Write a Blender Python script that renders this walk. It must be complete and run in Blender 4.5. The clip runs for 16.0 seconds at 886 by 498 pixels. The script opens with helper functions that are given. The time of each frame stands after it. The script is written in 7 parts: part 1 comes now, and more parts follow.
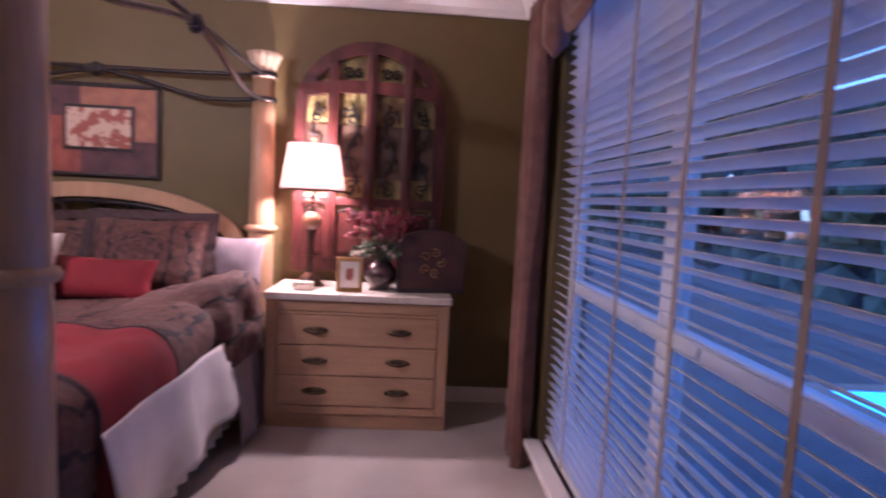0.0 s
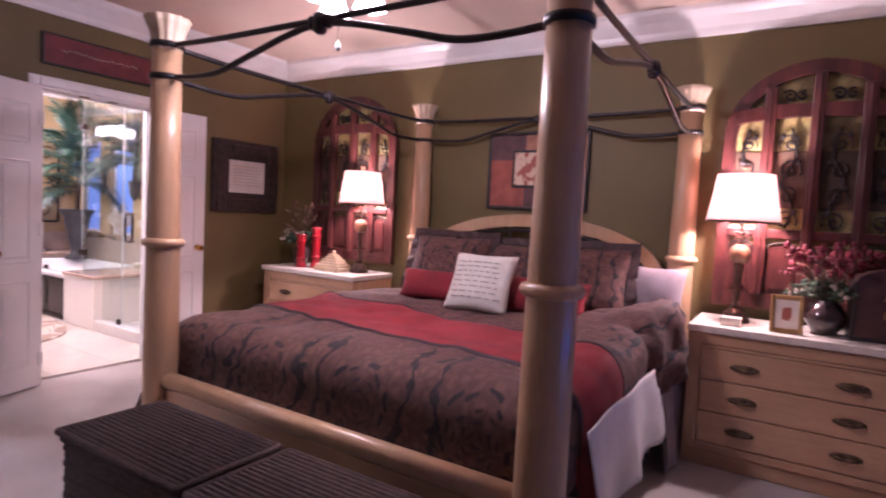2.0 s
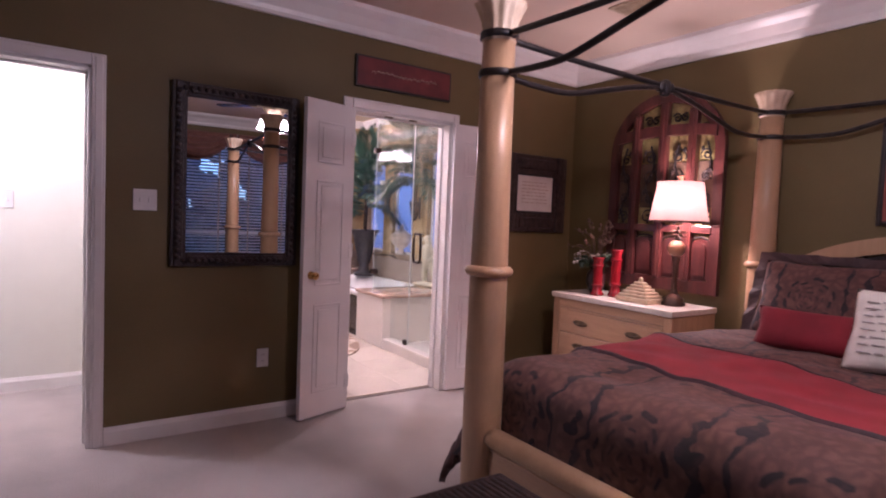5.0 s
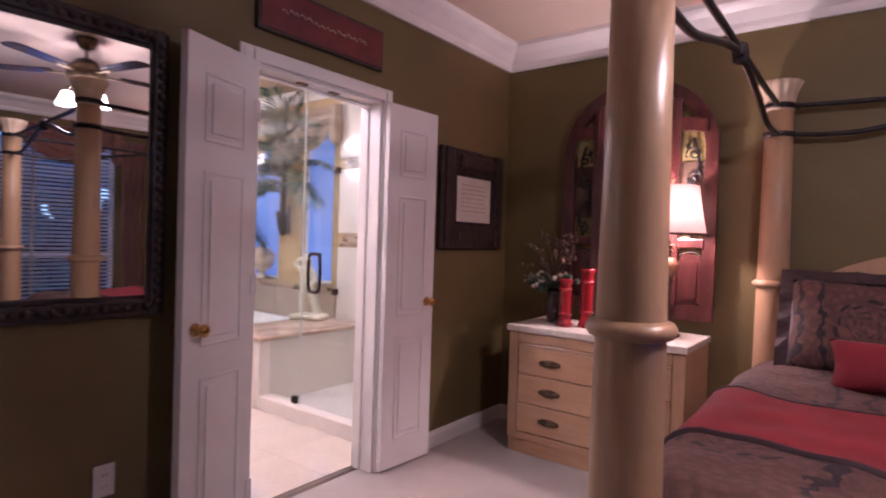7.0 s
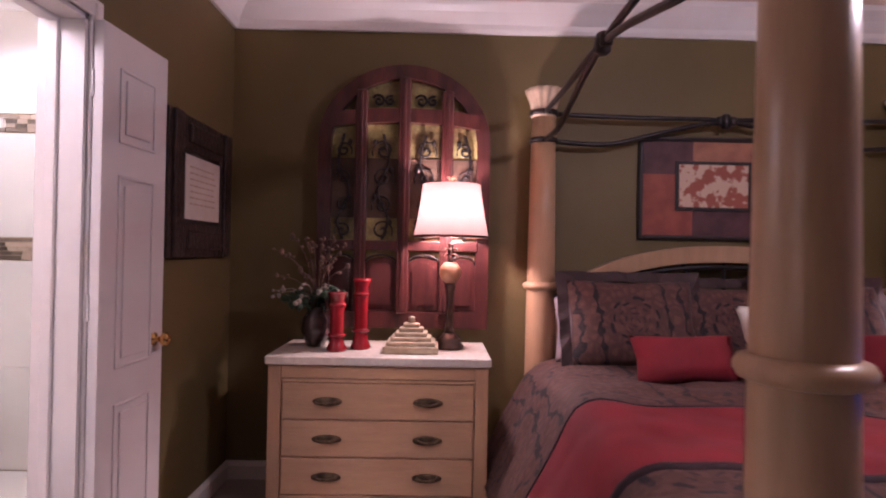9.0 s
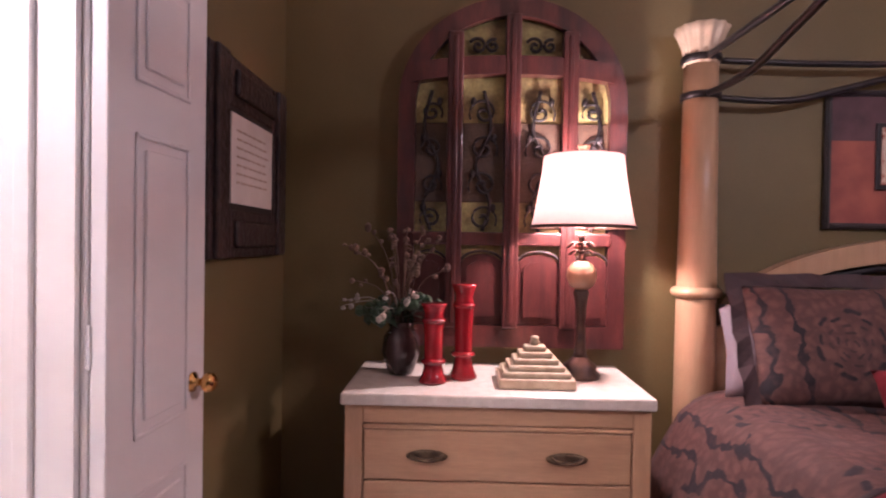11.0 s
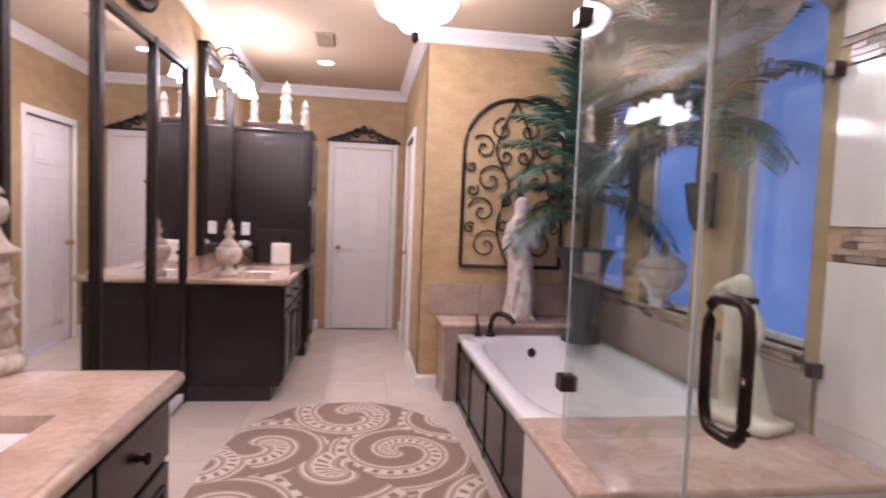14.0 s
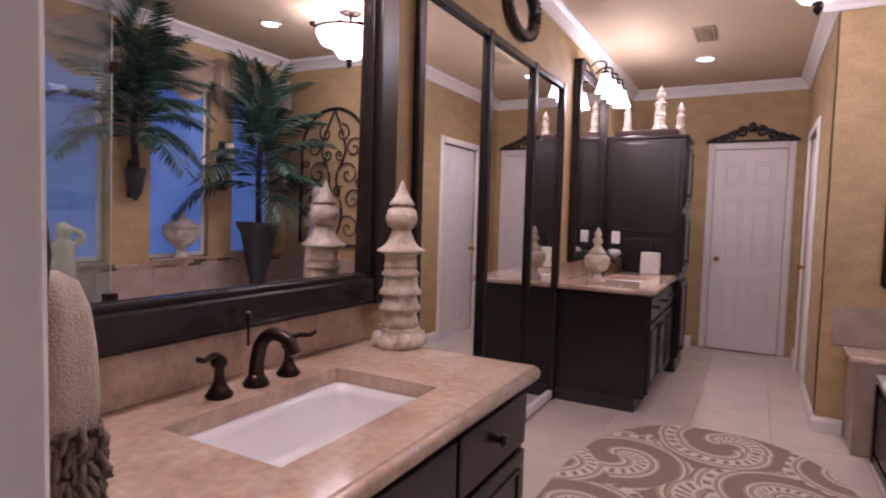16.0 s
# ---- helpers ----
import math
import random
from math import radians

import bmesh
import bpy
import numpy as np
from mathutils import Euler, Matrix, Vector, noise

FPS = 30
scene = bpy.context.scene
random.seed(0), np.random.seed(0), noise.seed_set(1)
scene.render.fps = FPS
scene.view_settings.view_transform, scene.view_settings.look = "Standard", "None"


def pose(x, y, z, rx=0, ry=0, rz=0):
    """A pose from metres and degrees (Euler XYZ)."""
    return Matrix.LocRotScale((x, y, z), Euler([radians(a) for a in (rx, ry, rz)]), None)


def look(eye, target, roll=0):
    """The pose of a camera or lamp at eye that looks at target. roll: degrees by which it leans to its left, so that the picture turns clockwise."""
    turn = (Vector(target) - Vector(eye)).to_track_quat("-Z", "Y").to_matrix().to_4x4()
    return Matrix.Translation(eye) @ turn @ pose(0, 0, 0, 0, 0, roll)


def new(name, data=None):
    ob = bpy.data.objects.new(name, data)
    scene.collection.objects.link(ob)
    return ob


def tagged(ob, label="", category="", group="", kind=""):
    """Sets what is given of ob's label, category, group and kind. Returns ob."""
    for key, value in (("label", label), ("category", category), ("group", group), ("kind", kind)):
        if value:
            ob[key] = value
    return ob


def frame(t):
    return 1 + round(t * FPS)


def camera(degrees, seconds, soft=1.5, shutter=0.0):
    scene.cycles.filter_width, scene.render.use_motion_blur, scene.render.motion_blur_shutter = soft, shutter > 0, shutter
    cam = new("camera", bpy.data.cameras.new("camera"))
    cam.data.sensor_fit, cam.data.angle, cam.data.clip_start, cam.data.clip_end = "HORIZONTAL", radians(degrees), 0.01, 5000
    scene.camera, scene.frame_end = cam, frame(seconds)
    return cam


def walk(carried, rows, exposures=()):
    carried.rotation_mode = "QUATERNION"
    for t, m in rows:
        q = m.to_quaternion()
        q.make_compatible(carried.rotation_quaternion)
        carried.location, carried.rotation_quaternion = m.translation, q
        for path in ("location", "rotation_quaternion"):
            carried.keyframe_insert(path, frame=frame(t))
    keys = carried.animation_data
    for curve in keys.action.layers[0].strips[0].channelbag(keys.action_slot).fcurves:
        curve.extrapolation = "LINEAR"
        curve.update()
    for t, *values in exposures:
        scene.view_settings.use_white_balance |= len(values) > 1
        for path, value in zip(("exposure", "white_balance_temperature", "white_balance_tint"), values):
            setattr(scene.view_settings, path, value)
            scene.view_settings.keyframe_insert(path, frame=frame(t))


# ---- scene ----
# the camera and its walk: seconds, eye, a point ahead, lean
cam = camera(76.2, 16.0, soft=2.0, shutter=0.4)
PATH = [
    (0, (-0.097, 1.323, 1.342), (0.018, 3.313, 1.172), 2.9),
    (0.5, (-0.168, 1.286, 1.364), (-0.472, 3.255, 1.185), 3.0),
    (1, (-0.269, 1.228, 1.325), (-0.877, 3.127, 1.172), 3.2),
    (1.5, (-0.351, 1.173, 1.339), (-1.195, 2.981, 1.191), 3.2),
    (2, (-0.427, 1.105, 1.328), (-1.484, 2.798, 1.201), 3.0),
    (2.5, (-0.457, 1.074, 1.325), (-1.696, 2.639, 1.21), 2.7),
    (3, (-0.516, 1.072, 1.319), (-1.897, 2.515, 1.211), 2.5),
    (3.5, (-0.629, 1.09, 1.308), (-2.14, 2.396, 1.202), 2.3),
    (4, (-0.758, 1.18, 1.317), (-2.415, 2.294, 1.206), 2.4),
    (6.3, (-2.120, 1.340, 1.310), (-3.640, 2.640, 1.259), 2.1),
    (6.5, (-2.249, 1.380, 1.308), (-3.703, 2.753, 1.261), 2.0),
    (7, (-2.622, 1.460, 1.300), (-3.836, 3.049, 1.264), 1.8),
    (7.5, (-2.943, 1.566, 1.268), (-3.895, 3.325, 1.257), 1.3),
    (8, (-3.205, 1.584, 1.266), (-3.686, 3.526, 1.267), 1.1),
    (8.5, (-3.447, 1.676, 1.274), (-3.424, 3.676, 1.290), 1.1),
    (11, (-4.030, 2.600, 1.305), (-4.079, 4.599, 1.277), 0.9),
    (11.5, (-4.178, 2.685, 1.300), (-4.721, 4.610, 1.269), 1.1),
    (12, (-4.302, 2.835, 1.285), (-5.320, 4.556, 1.247), 1.8),
    (12.5, (-4.397, 3.088, 1.325), (-5.890, 4.416, 1.241), 2.6),
    (13, (-4.515, 3.180, 1.301), (-6.269, 4.137, 1.211), 2.7),
    (13.5, (-4.641, 3.229, 1.310), (-6.548, 3.823, 1.203), 2.3),
    (14, (-4.677, 3.293, 1.302), (-6.654, 3.577, 1.192), 2.2),
    (14.5, (-4.682, 3.340, 1.301), (-6.674, 3.201, 1.188), 1.9),
    (15, (-4.702, 3.356, 1.293), (-6.627, 2.825, 1.174), 1.7),
    (15.5, (-4.712, 3.348, 1.285), (-6.542, 2.550, 1.166), 1.6),
    (16, (-4.717, 3.352, 1.289), (-6.466, 2.390, 1.172), 1.6),
]

walk(cam, [(t, look(eye, target, roll)) for t, eye, target, roll in PATH],
     exposures=[(0, 1.72, 5250, 35), (0.5, 1.84, 5250, 35), (1.5, 1.68, 5250, 37), (3, 1.38, 5350, 37), (3.5, 1.44, 5350, 37), (4, 1.25, 5400, 37), (6.5, 0.9, 5400, 34), (7, 1.0, 5400, 34), (7.5, 1.02, 5350, 34), (8, 0.86, 5350, 36), (8.5, 0.86, 5400, 36), (11.2, 1.35, 5350, 28), (12.4, 1.0, 5350, 23), (13.5, 0.58, 5300, 24), (15, 0.08, 5250, 26), (16, -0.3, 5400, 28)])

# ---- dusk world ----
world = bpy.data.worlds.new("dusk")
scene.world = world
world.use_nodes = True
wn, wl = world.node_tree.nodes, world.node_tree.links
sky = wn.new("ShaderNodeTexSky")
sky.sky_type, sky.sun_disc = "NISHITA", False
sky.sun_elevation, sky.sun_rotation = radians(30), radians(270)
hsv = wn.new("ShaderNodeMixRGB")
hsv.blend_type = "MULTIPLY"
hsv.inputs[0].default_value = 1.0
hsv.inputs[2].default_value = (0.56, 0.77, 1.0, 1)
wl.new(sky.outputs[0], hsv.inputs[1])
wl.new(hsv.outputs[0], wn["Background"].inputs[0])
wn["Background"].inputs[1].default_value = 0.15


def lamp(name, kind, at, watts, colour, size=0.05, rot=(0, 0, 0)):
    data = bpy.data.lights.new(name, kind)
    data.energy, data.color = watts, colour
    if kind == "AREA":
        data.size = size
    else:
        data.shadow_soft_size = size
    if kind == "SPOT":
        data.spot_size, data.spot_blend = radians(130), 0.6
    ob = new(name, data)
    ob.location, ob.rotation_euler = at, [radians(a) for a in rot]
    return ob


WARM, SOFT, WHITE = (1.0, 0.78, 0.62), (1.0, 0.86, 0.74), (1.0, 0.95, 0.92)
FAN = (-2.15, 2.95)
for k in range(3):
    a = radians(30 + 120 * k)
    lamp("fan_bulb", "POINT", (FAN[0] + 0.12 * math.cos(a), FAN[1] + 0.12 * math.sin(a), 2.22), 6.5, SOFT, 0.05)
lamp("night_lamp_bulb", "POINT", (-3.55, 4.78, 1.5), 22, WARM, 0.04)
lamp("night_lamp_bulb", "POINT", (-0.70, 4.78, 1.5), 24, WARM, 0.04)
lamp("hall_bulb", "POINT", (-5.5, 0.55, 2.45), 38, WHITE, 0.1)
lamp("pendant_bulb", "POINT", (-8.007, 3.561, 2.45), 30, SOFT, 0.05)
lamp("downlight_bulb", "SPOT", (-10.077, 2.911, 2.66), 30, SOFT, 0.05)
lamp("downlight_bulb", "SPOT", (-7.957, 4.30, 2.66), 24, SOFT, 0.05)
# added light for the shower tiles; no lamp is known there
lamp("downlight_bulb", "SPOT", (-5.857, 4.55, 2.66), 40, SOFT, 0.05)
for k in range(4):
    lamp("vanity_bulb", "POINT", (-9.057 - 0.2 * k, 2.311, 2.31), 6.5, SOFT, 0.035)
    lamp("vanity_bulb", "POINT", (-5.407 - 0.2 * k, 2.311, 2.40), 9, SOFT, 0.035)


# ---- materials ----
def mat(name, colour, rough=0.5, metal=0.0, second=None, scale=8.0, detail=4.0, stretch=(1, 1, 1), fine=0.0, bump=0.0,
        bump_scale=None, coat=0.0, sheen=0.0, spread=(0.35, 0.65), vary=0.0):
    """A painted, woven, wooden or stone surface: two colours mixed by noise at one scale, fine grain and relief at another."""
    m = bpy.data.materials.new(name)
    m.use_nodes = True
    n, l = m.node_tree.nodes, m.node_tree.links
    b = n["Principled BSDF"]
    b.inputs["Roughness"].default_value, b.inputs["Metallic"].default_value = rough, metal
    b.inputs["Coat Weight"].default_value, b.inputs["Sheen Weight"].default_value = coat, sheen
    second = second or tuple(c * 0.86 for c in colour)
    tc, mp = n.new("ShaderNodeTexCoord"), n.new("ShaderNodeMapping")
    l.new(tc.outputs["Object"], mp.inputs[0])
    mp.inputs["Scale"].default_value = stretch
    nz = n.new("ShaderNodeTexNoise")
    nz.inputs["Scale"].default_value, nz.inputs["Detail"].default_value = scale, detail
    l.new(mp.outputs[0], nz.inputs["Vector"])
    ramp = n.new("ShaderNodeValToRGB")
    ramp.color_ramp.elements[0].position, ramp.color_ramp.elements[1].position = spread
    ramp.color_ramp.elements[0].color, ramp.color_ramp.elements[1].color = (*second, 1), (*colour, 1)
    l.new(nz.outputs[0], ramp.inputs[0])
    out = ramp.outputs[0]
    nf = n.new("ShaderNodeTexNoise")
    nf.inputs["Scale"].default_value, nf.inputs["Detail"].default_value = bump_scale or scale * 9, 3
    l.new(mp.outputs[0], nf.inputs["Vector"])
    if fine:
        mx = n.new("ShaderNodeMixRGB")
        mx.blend_type = "OVERLAY"
        mx.inputs[0].default_value = fine
        l.new(out, mx.inputs[1])
        l.new(nf.outputs[0], mx.inputs[2])
        out = mx.outputs[0]
    if vary:
        oi, hs, mr = n.new("ShaderNodeObjectInfo"), n.new("ShaderNodeHueSaturation"), n.new("ShaderNodeMapRange")
        mr.inputs["To Min"].default_value, mr.inputs["To Max"].default_value = 1 - vary, 1 + vary
        l.new(oi.outputs["Random"], mr.inputs["Value"])
        l.new(mr.outputs[0], hs.inputs["Value"])
        l.new(out, hs.inputs["Color"])
        out = hs.outputs[0]
    l.new(out, b.inputs["Base Color"])
    if bump:
        bp = n.new("ShaderNodeBump")
        bp.inputs["Strength"].default_value, bp.inputs["Distance"].default_value = bump, 0.01
        l.new(nf.outputs[0], bp.inputs["Height"])
        l.new(bp.outputs[0], b.inputs["Normal"])
    return m


def glow(name, colour, strength):
    m = bpy.data.materials.new(name)
    m.use_nodes = True
    b = m.node_tree.nodes["Principled BSDF"]
    b.inputs["Base Color"].default_value = (*colour, 1)
    b.inputs["Emission Color"].default_value, b.inputs["Emission Strength"].default_value = (*colour, 1), strength
    return m


def clear(name, tint, gloss_rough=0.0, ior=1.45):
    """Thin clear glass: straight through, with a Fresnel gloss."""
    m = bpy.data.materials.new(name)
    m.use_nodes = True
    n, l = m.node_tree.nodes, m.node_tree.links
    n.remove(n["Principled BSDF"])
    tr, gl, lw, mx = n.new("ShaderNodeBsdfTransparent"), n.new("ShaderNodeBsdfGlossy"), n.new("ShaderNodeLayerWeight"), n.new("ShaderNodeMixShader")
    po, ma = n.new("ShaderNodeMath"), n.new("ShaderNodeMath")
    tr.inputs[0].default_value = (*tint, 1)
    gl.inputs["Roughness"].default_value = gloss_rough
    po.operation, ma.operation = "POWER", "MULTIPLY_ADD"
    po.inputs[1].default_value = 4.0
    ma.inputs[1].default_value, ma.inputs[2].default_value = 0.85, ((ior - 1) / (ior + 1)) ** 2
    lw.inputs["Blend"].default_value = 0.5
    l.new(lw.outputs["Facing"], po.inputs[0])
    l.new(po.outputs[0], ma.inputs[0])
    l.new(ma.outputs[0], mx.inputs[0])
    l.new(tr.outputs[0], mx.inputs[1])
    l.new(gl.outputs[0], mx.inputs[2])
    l.new(mx.outputs[0], n["Material Output"].inputs[0])
    return m


def cloth_shade(name, colour, through_share=0.6):
    """A lamp shade: fabric that lets the bulb's light through."""
    m = bpy.data.materials.new(name)
    m.use_nodes = True
    n, l = m.node_tree.nodes, m.node_tree.links
    n.remove(n["Principled BSDF"])
    d, t, mx = n.new("ShaderNodeBsdfDiffuse"), n.new("ShaderNodeBsdfTranslucent"), n.new("ShaderNodeMixShader")
    wv, tc, rm = n.new("ShaderNodeTexNoise"), n.new("ShaderNodeTexCoord"), n.new("ShaderNodeValToRGB")
    wv.inputs["Scale"].default_value = 60
    rm.color_ramp.elements[0].color = (*[c * 0.9 for c in colour], 1)
    rm.color_ramp.elements[1].color = (*colour, 1)
    l.new(tc.outputs["Object"], wv.inputs["Vector"])
    l.new(wv.outputs[0], rm.inputs[0])
    l.new(rm.outputs[0], d.inputs[0])
    l.new(rm.outputs[0], t.inputs[0])
    mx.inputs[0].default_value = through_share
    l.new(d.outputs[0], mx.inputs[1])
    l.new(t.outputs[0], mx.inputs[2])
    l.new(mx.outputs[0], n["Material Output"].inputs[0])
    return m


def damask(name, ground, dark, light, medallion=3.1, offset=(0, 0, 0)):
    """Woven damask: rows of ringed medallions and wavering dark vines on a brown ground."""
    m = bpy.data.materials.new(name)
    m.use_nodes = True
    n, l = m.node_tree.nodes, m.node_tree.links
    b = n["Principled BSDF"]
    b.inputs["Roughness"].default_value, b.inputs["Sheen Weight"].default_value = 0.85, 0.04
    tc, mp = n.new("ShaderNodeTexCoord"), n.new("ShaderNodeMapping")
    mp.inputs["Location"].default_value = offset
    l.new(tc.outputs["UV"], mp.inputs[0])
    warp = n.new("ShaderNodeTexNoise")
    warp.inputs["Scale"].default_value, warp.inputs["Detail"].default_value = 9, 2
    l.new(mp.outputs[0], warp.inputs["Vector"])
    add = n.new("ShaderNodeMixRGB")
    add.blend_type, add.inputs[0].default_value = "ADD", 0.05
    l.new(mp.outputs[0], add.inputs[1])
    l.new(warp.outputs["Color"], add.inputs[2])

    def math_node(op, a, c=None):
        k = n.new("ShaderNodeMath")
        k.operation = op
        for i, v in enumerate((a, c)):
            if v is None:
                continue
            if isinstance(v, (int, float)):
                k.inputs[i].default_value = v
            else:
                l.new(v, k.inputs[i])
        return k.outputs[0]

    sep = n.new("ShaderNodeSeparateXYZ")
    l.new(add.outputs[0], sep.inputs[0])

    def cell(value, size):
        return math_node("MULTIPLY", math_node("SUBTRACT", math_node("FRACT", math_node("DIVIDE", value, size)), 0.5), size)

    cu, cv = cell(sep.outputs[0], 0.54 * medallion), cell(sep.outputs[1], 0.60 * medallion)
    r = math_node("SQRT", math_node("ADD", math_node("MULTIPLY", cu, cu), math_node("MULTIPLY", cv, cv)))
    ang = math_node("ARCTAN2", cv, cu)

    def soft_band(centre, half):
        """1 within half of the ring, fading over the same width; half may be a node value."""
        d = math_node("ABSOLUTE", math_node("SUBTRACT", r, centre * medallion))
        return math_node("MAXIMUM", math_node("MINIMUM", math_node("DIVIDE", math_node("SUBTRACT", half, d), 0.006 * medallion), 1.0), 0.0)

    def arcs(count, phase, cut, half):
        """The half width of a ring broken into count arcs."""
        lobes = math_node("ADD", math_node("SINE", math_node("ADD", math_node("MULTIPLY", ang, float(count)), phase)), cut)
        return math_node("MULTIPLY", math_node("MINIMUM", math_node("MAXIMUM", math_node("MULTIPLY", lobes, 2.5), -0.5), 1.0), half * medallion)

    rings = math_node("MAXIMUM", soft_band(0.150, arcs(6, 0.0, -0.1, 0.013)), soft_band(0.128, arcs(6, 2.6, -0.3, 0.011)))
    inner = math_node("MAXIMUM", soft_band(0.092, arcs(8, 1.0, 0.1, 0.008)), math_node("MAXIMUM", soft_band(0.060, arcs(5, 0.4, 0.3, 0.008)), soft_band(0.026, arcs(3, 0.0, 0.5, 0.007))))
    rings = math_node("MAXIMUM", rings, math_node("MULTIPLY", inner, 0.75))
    wave = n.new("ShaderNodeTexNoise")
    wave.inputs["Scale"].default_value, wave.inputs["Detail"].default_value = 4.5, 5
    l.new(mp.outputs[0], wave.inputs["Vector"])
    sway = math_node("MULTIPLY", math_node("SUBTRACT", wave.outputs[0], 0.5), 0.22 * medallion)
    off = math_node("ABSOLUTE", math_node("SUBTRACT", math_node("ABSOLUTE", math_node("ADD", cu, sway)), 0.205 * medallion))
    beat = math_node("ABSOLUTE", math_node("SINE", math_node("ADD", math_node("MULTIPLY", sep.outputs[1], 26.0 / medallion), math_node("MULTIPLY", wave.outputs[0], 9.0))))
    vine = math_node("LESS_THAN", off, math_node("MULTIPLY", math_node("ADD", 0.5, math_node("POWER", beat, 4.0)), 0.014 * medallion))
    mask = math_node("MAXIMUM", rings, vine)
    fine = n.new("ShaderNodeTexNoise")
    fine.inputs["Scale"].default_value, fine.inputs["Detail"].default_value = 26, 4
    l.new(mp.outputs[0], fine.inputs["Vector"])
    rm = n.new("ShaderNodeValToRGB")
    rm.color_ramp.elements[0].position, rm.color_ramp.elements[1].position = 0.4, 0.62
    rm.color_ramp.elements[0].color, rm.color_ramp.elements[1].color = (*ground, 1), (*light, 1)
    curl = n.new("ShaderNodeTexVoronoi")
    curl.feature, curl.inputs["Scale"].default_value = "DISTANCE_TO_EDGE", 22
    l.new(add.outputs[0], curl.inputs["Vector"])
    l.new(math_node("ADD", math_node("MULTIPLY", fine.outputs[0], 0.75), math_node("MULTIPLY", curl.outputs[0], 0.7)), rm.inputs[0])
    mix = n.new("ShaderNodeMixRGB")
    l.new(math_node("MULTIPLY", mask, math_node("MINIMUM", math_node("MULTIPLY", fine.outputs[0], 2.0), 1.0)), mix.inputs[0])
    l.new(rm.outputs[0], mix.inputs[1])
    mix.inputs[2].default_value = (*dark, 1)
    l.new(mix.outputs[0], b.inputs["Base Color"])
    bp = n.new("ShaderNodeBump")
    bp.inputs["Strength"].default_value, bp.inputs["Distance"].default_value = 0.35, 0.01
    l.new(fine.outputs[0], bp.inputs["Height"])
    l.new(bp.outputs[0], b.inputs["Normal"])
    return m


def swirl_rug(name, cream, tan, brown):
    """A cut-pile rug with large paisley scrolls: spiral bands turning round scattered centres."""
    m = bpy.data.materials.new(name)
    m.use_nodes = True
    n, l = m.node_tree.nodes, m.node_tree.links
    b = n["Principled BSDF"]
    b.inputs["Roughness"].default_value = 0.9
    tc = n.new("ShaderNodeTexCoord")
    vo = n.new("ShaderNodeTexVoronoi")
    vo.inputs["Scale"].default_value, vo.inputs["Randomness"].default_value = 1.7, 0.8
    l.new(tc.outputs["Object"], vo.inputs["Vector"])
    sub = n.new("ShaderNodeVectorMath")
    sub.operation = "SUBTRACT"
    l.new(tc.outputs["Object"], sub.inputs[0])
    l.new(vo.outputs["Position"], sub.inputs[1])
    sep = n.new("ShaderNodeSeparateXYZ")
    l.new(sub.outputs[0], sep.inputs[0])

    def mth(op, a, c=None):
        k = n.new("ShaderNodeMath")
        k.operation = op
        for i, v in enumerate((a, c)):
            if v is None:
                continue
            if isinstance(v, (int, float)):
                k.inputs[i].default_value = v
            else:
                l.new(v, k.inputs[i])
        return k.outputs[0]

    ang = mth("ARCTAN2", sep.outputs[1], sep.outputs[0])
    d = vo.outputs["Distance"]
    wave = mth("SINE", mth("ADD", mth("MULTIPLY", ang, 1.0), mth("MULTIPLY", d, 17.0)))
    rm = n.new("ShaderNodeValToRGB")
    rm.color_ramp.interpolation = "CONSTANT"
    e = rm.color_ramp.elements
    e[0].color, e[1].position, e[1].color = (*brown, 1), 0.3, (*tan, 1)
    k = e.new(0.45)
    k.color = (*cream, 1)
    k = e.new(0.62)
    k.color = (*brown, 1)
    k = e.new(0.7)
    k.color = (*tan, 1)
    k = e.new(0.86)
    k.color = (*cream, 1)
    l.new(mth("ADD", mth("MULTIPLY", wave, 0.5), 0.5), rm.inputs[0])
    teeth = mth("SINE", mth("MULTIPLY", ang, 22.0))
    band = mth("MULTIPLY", mth("GREATER_THAN", teeth, 0.2), mth("GREATER_THAN", mth("ABSOLUTE", wave), 0.86))
    mix = n.new("ShaderNodeMixRGB")
    l.new(band, mix.inputs[0])
    l.new(rm.outputs[0], mix.inputs[1])
    mix.inputs[2].default_value = (*brown, 1)
    nz = n.new("ShaderNodeTexNoise")
    nz.inputs["Scale"].default_value = 260
    l.new(tc.outputs["Object"], nz.inputs["Vector"])
    ov = n.new("ShaderNodeMixRGB")
    ov.blend_type, ov.inputs[0].default_value = "OVERLAY", 0.35
    l.new(mix.outputs[0], ov.inputs[1])
    l.new(nz.outputs[0], ov.inputs[2])
    l.new(ov.outputs[0], b.inputs["Base Color"])
    bp = n.new("ShaderNodeBump")
    bp.inputs["Strength"].default_value, bp.inputs["Distance"].default_value = 0.5, 0.01
    l.new(nz.outputs[0], bp.inputs["Height"])
    l.new(bp.outputs[0], b.inputs["Normal"])
    return m


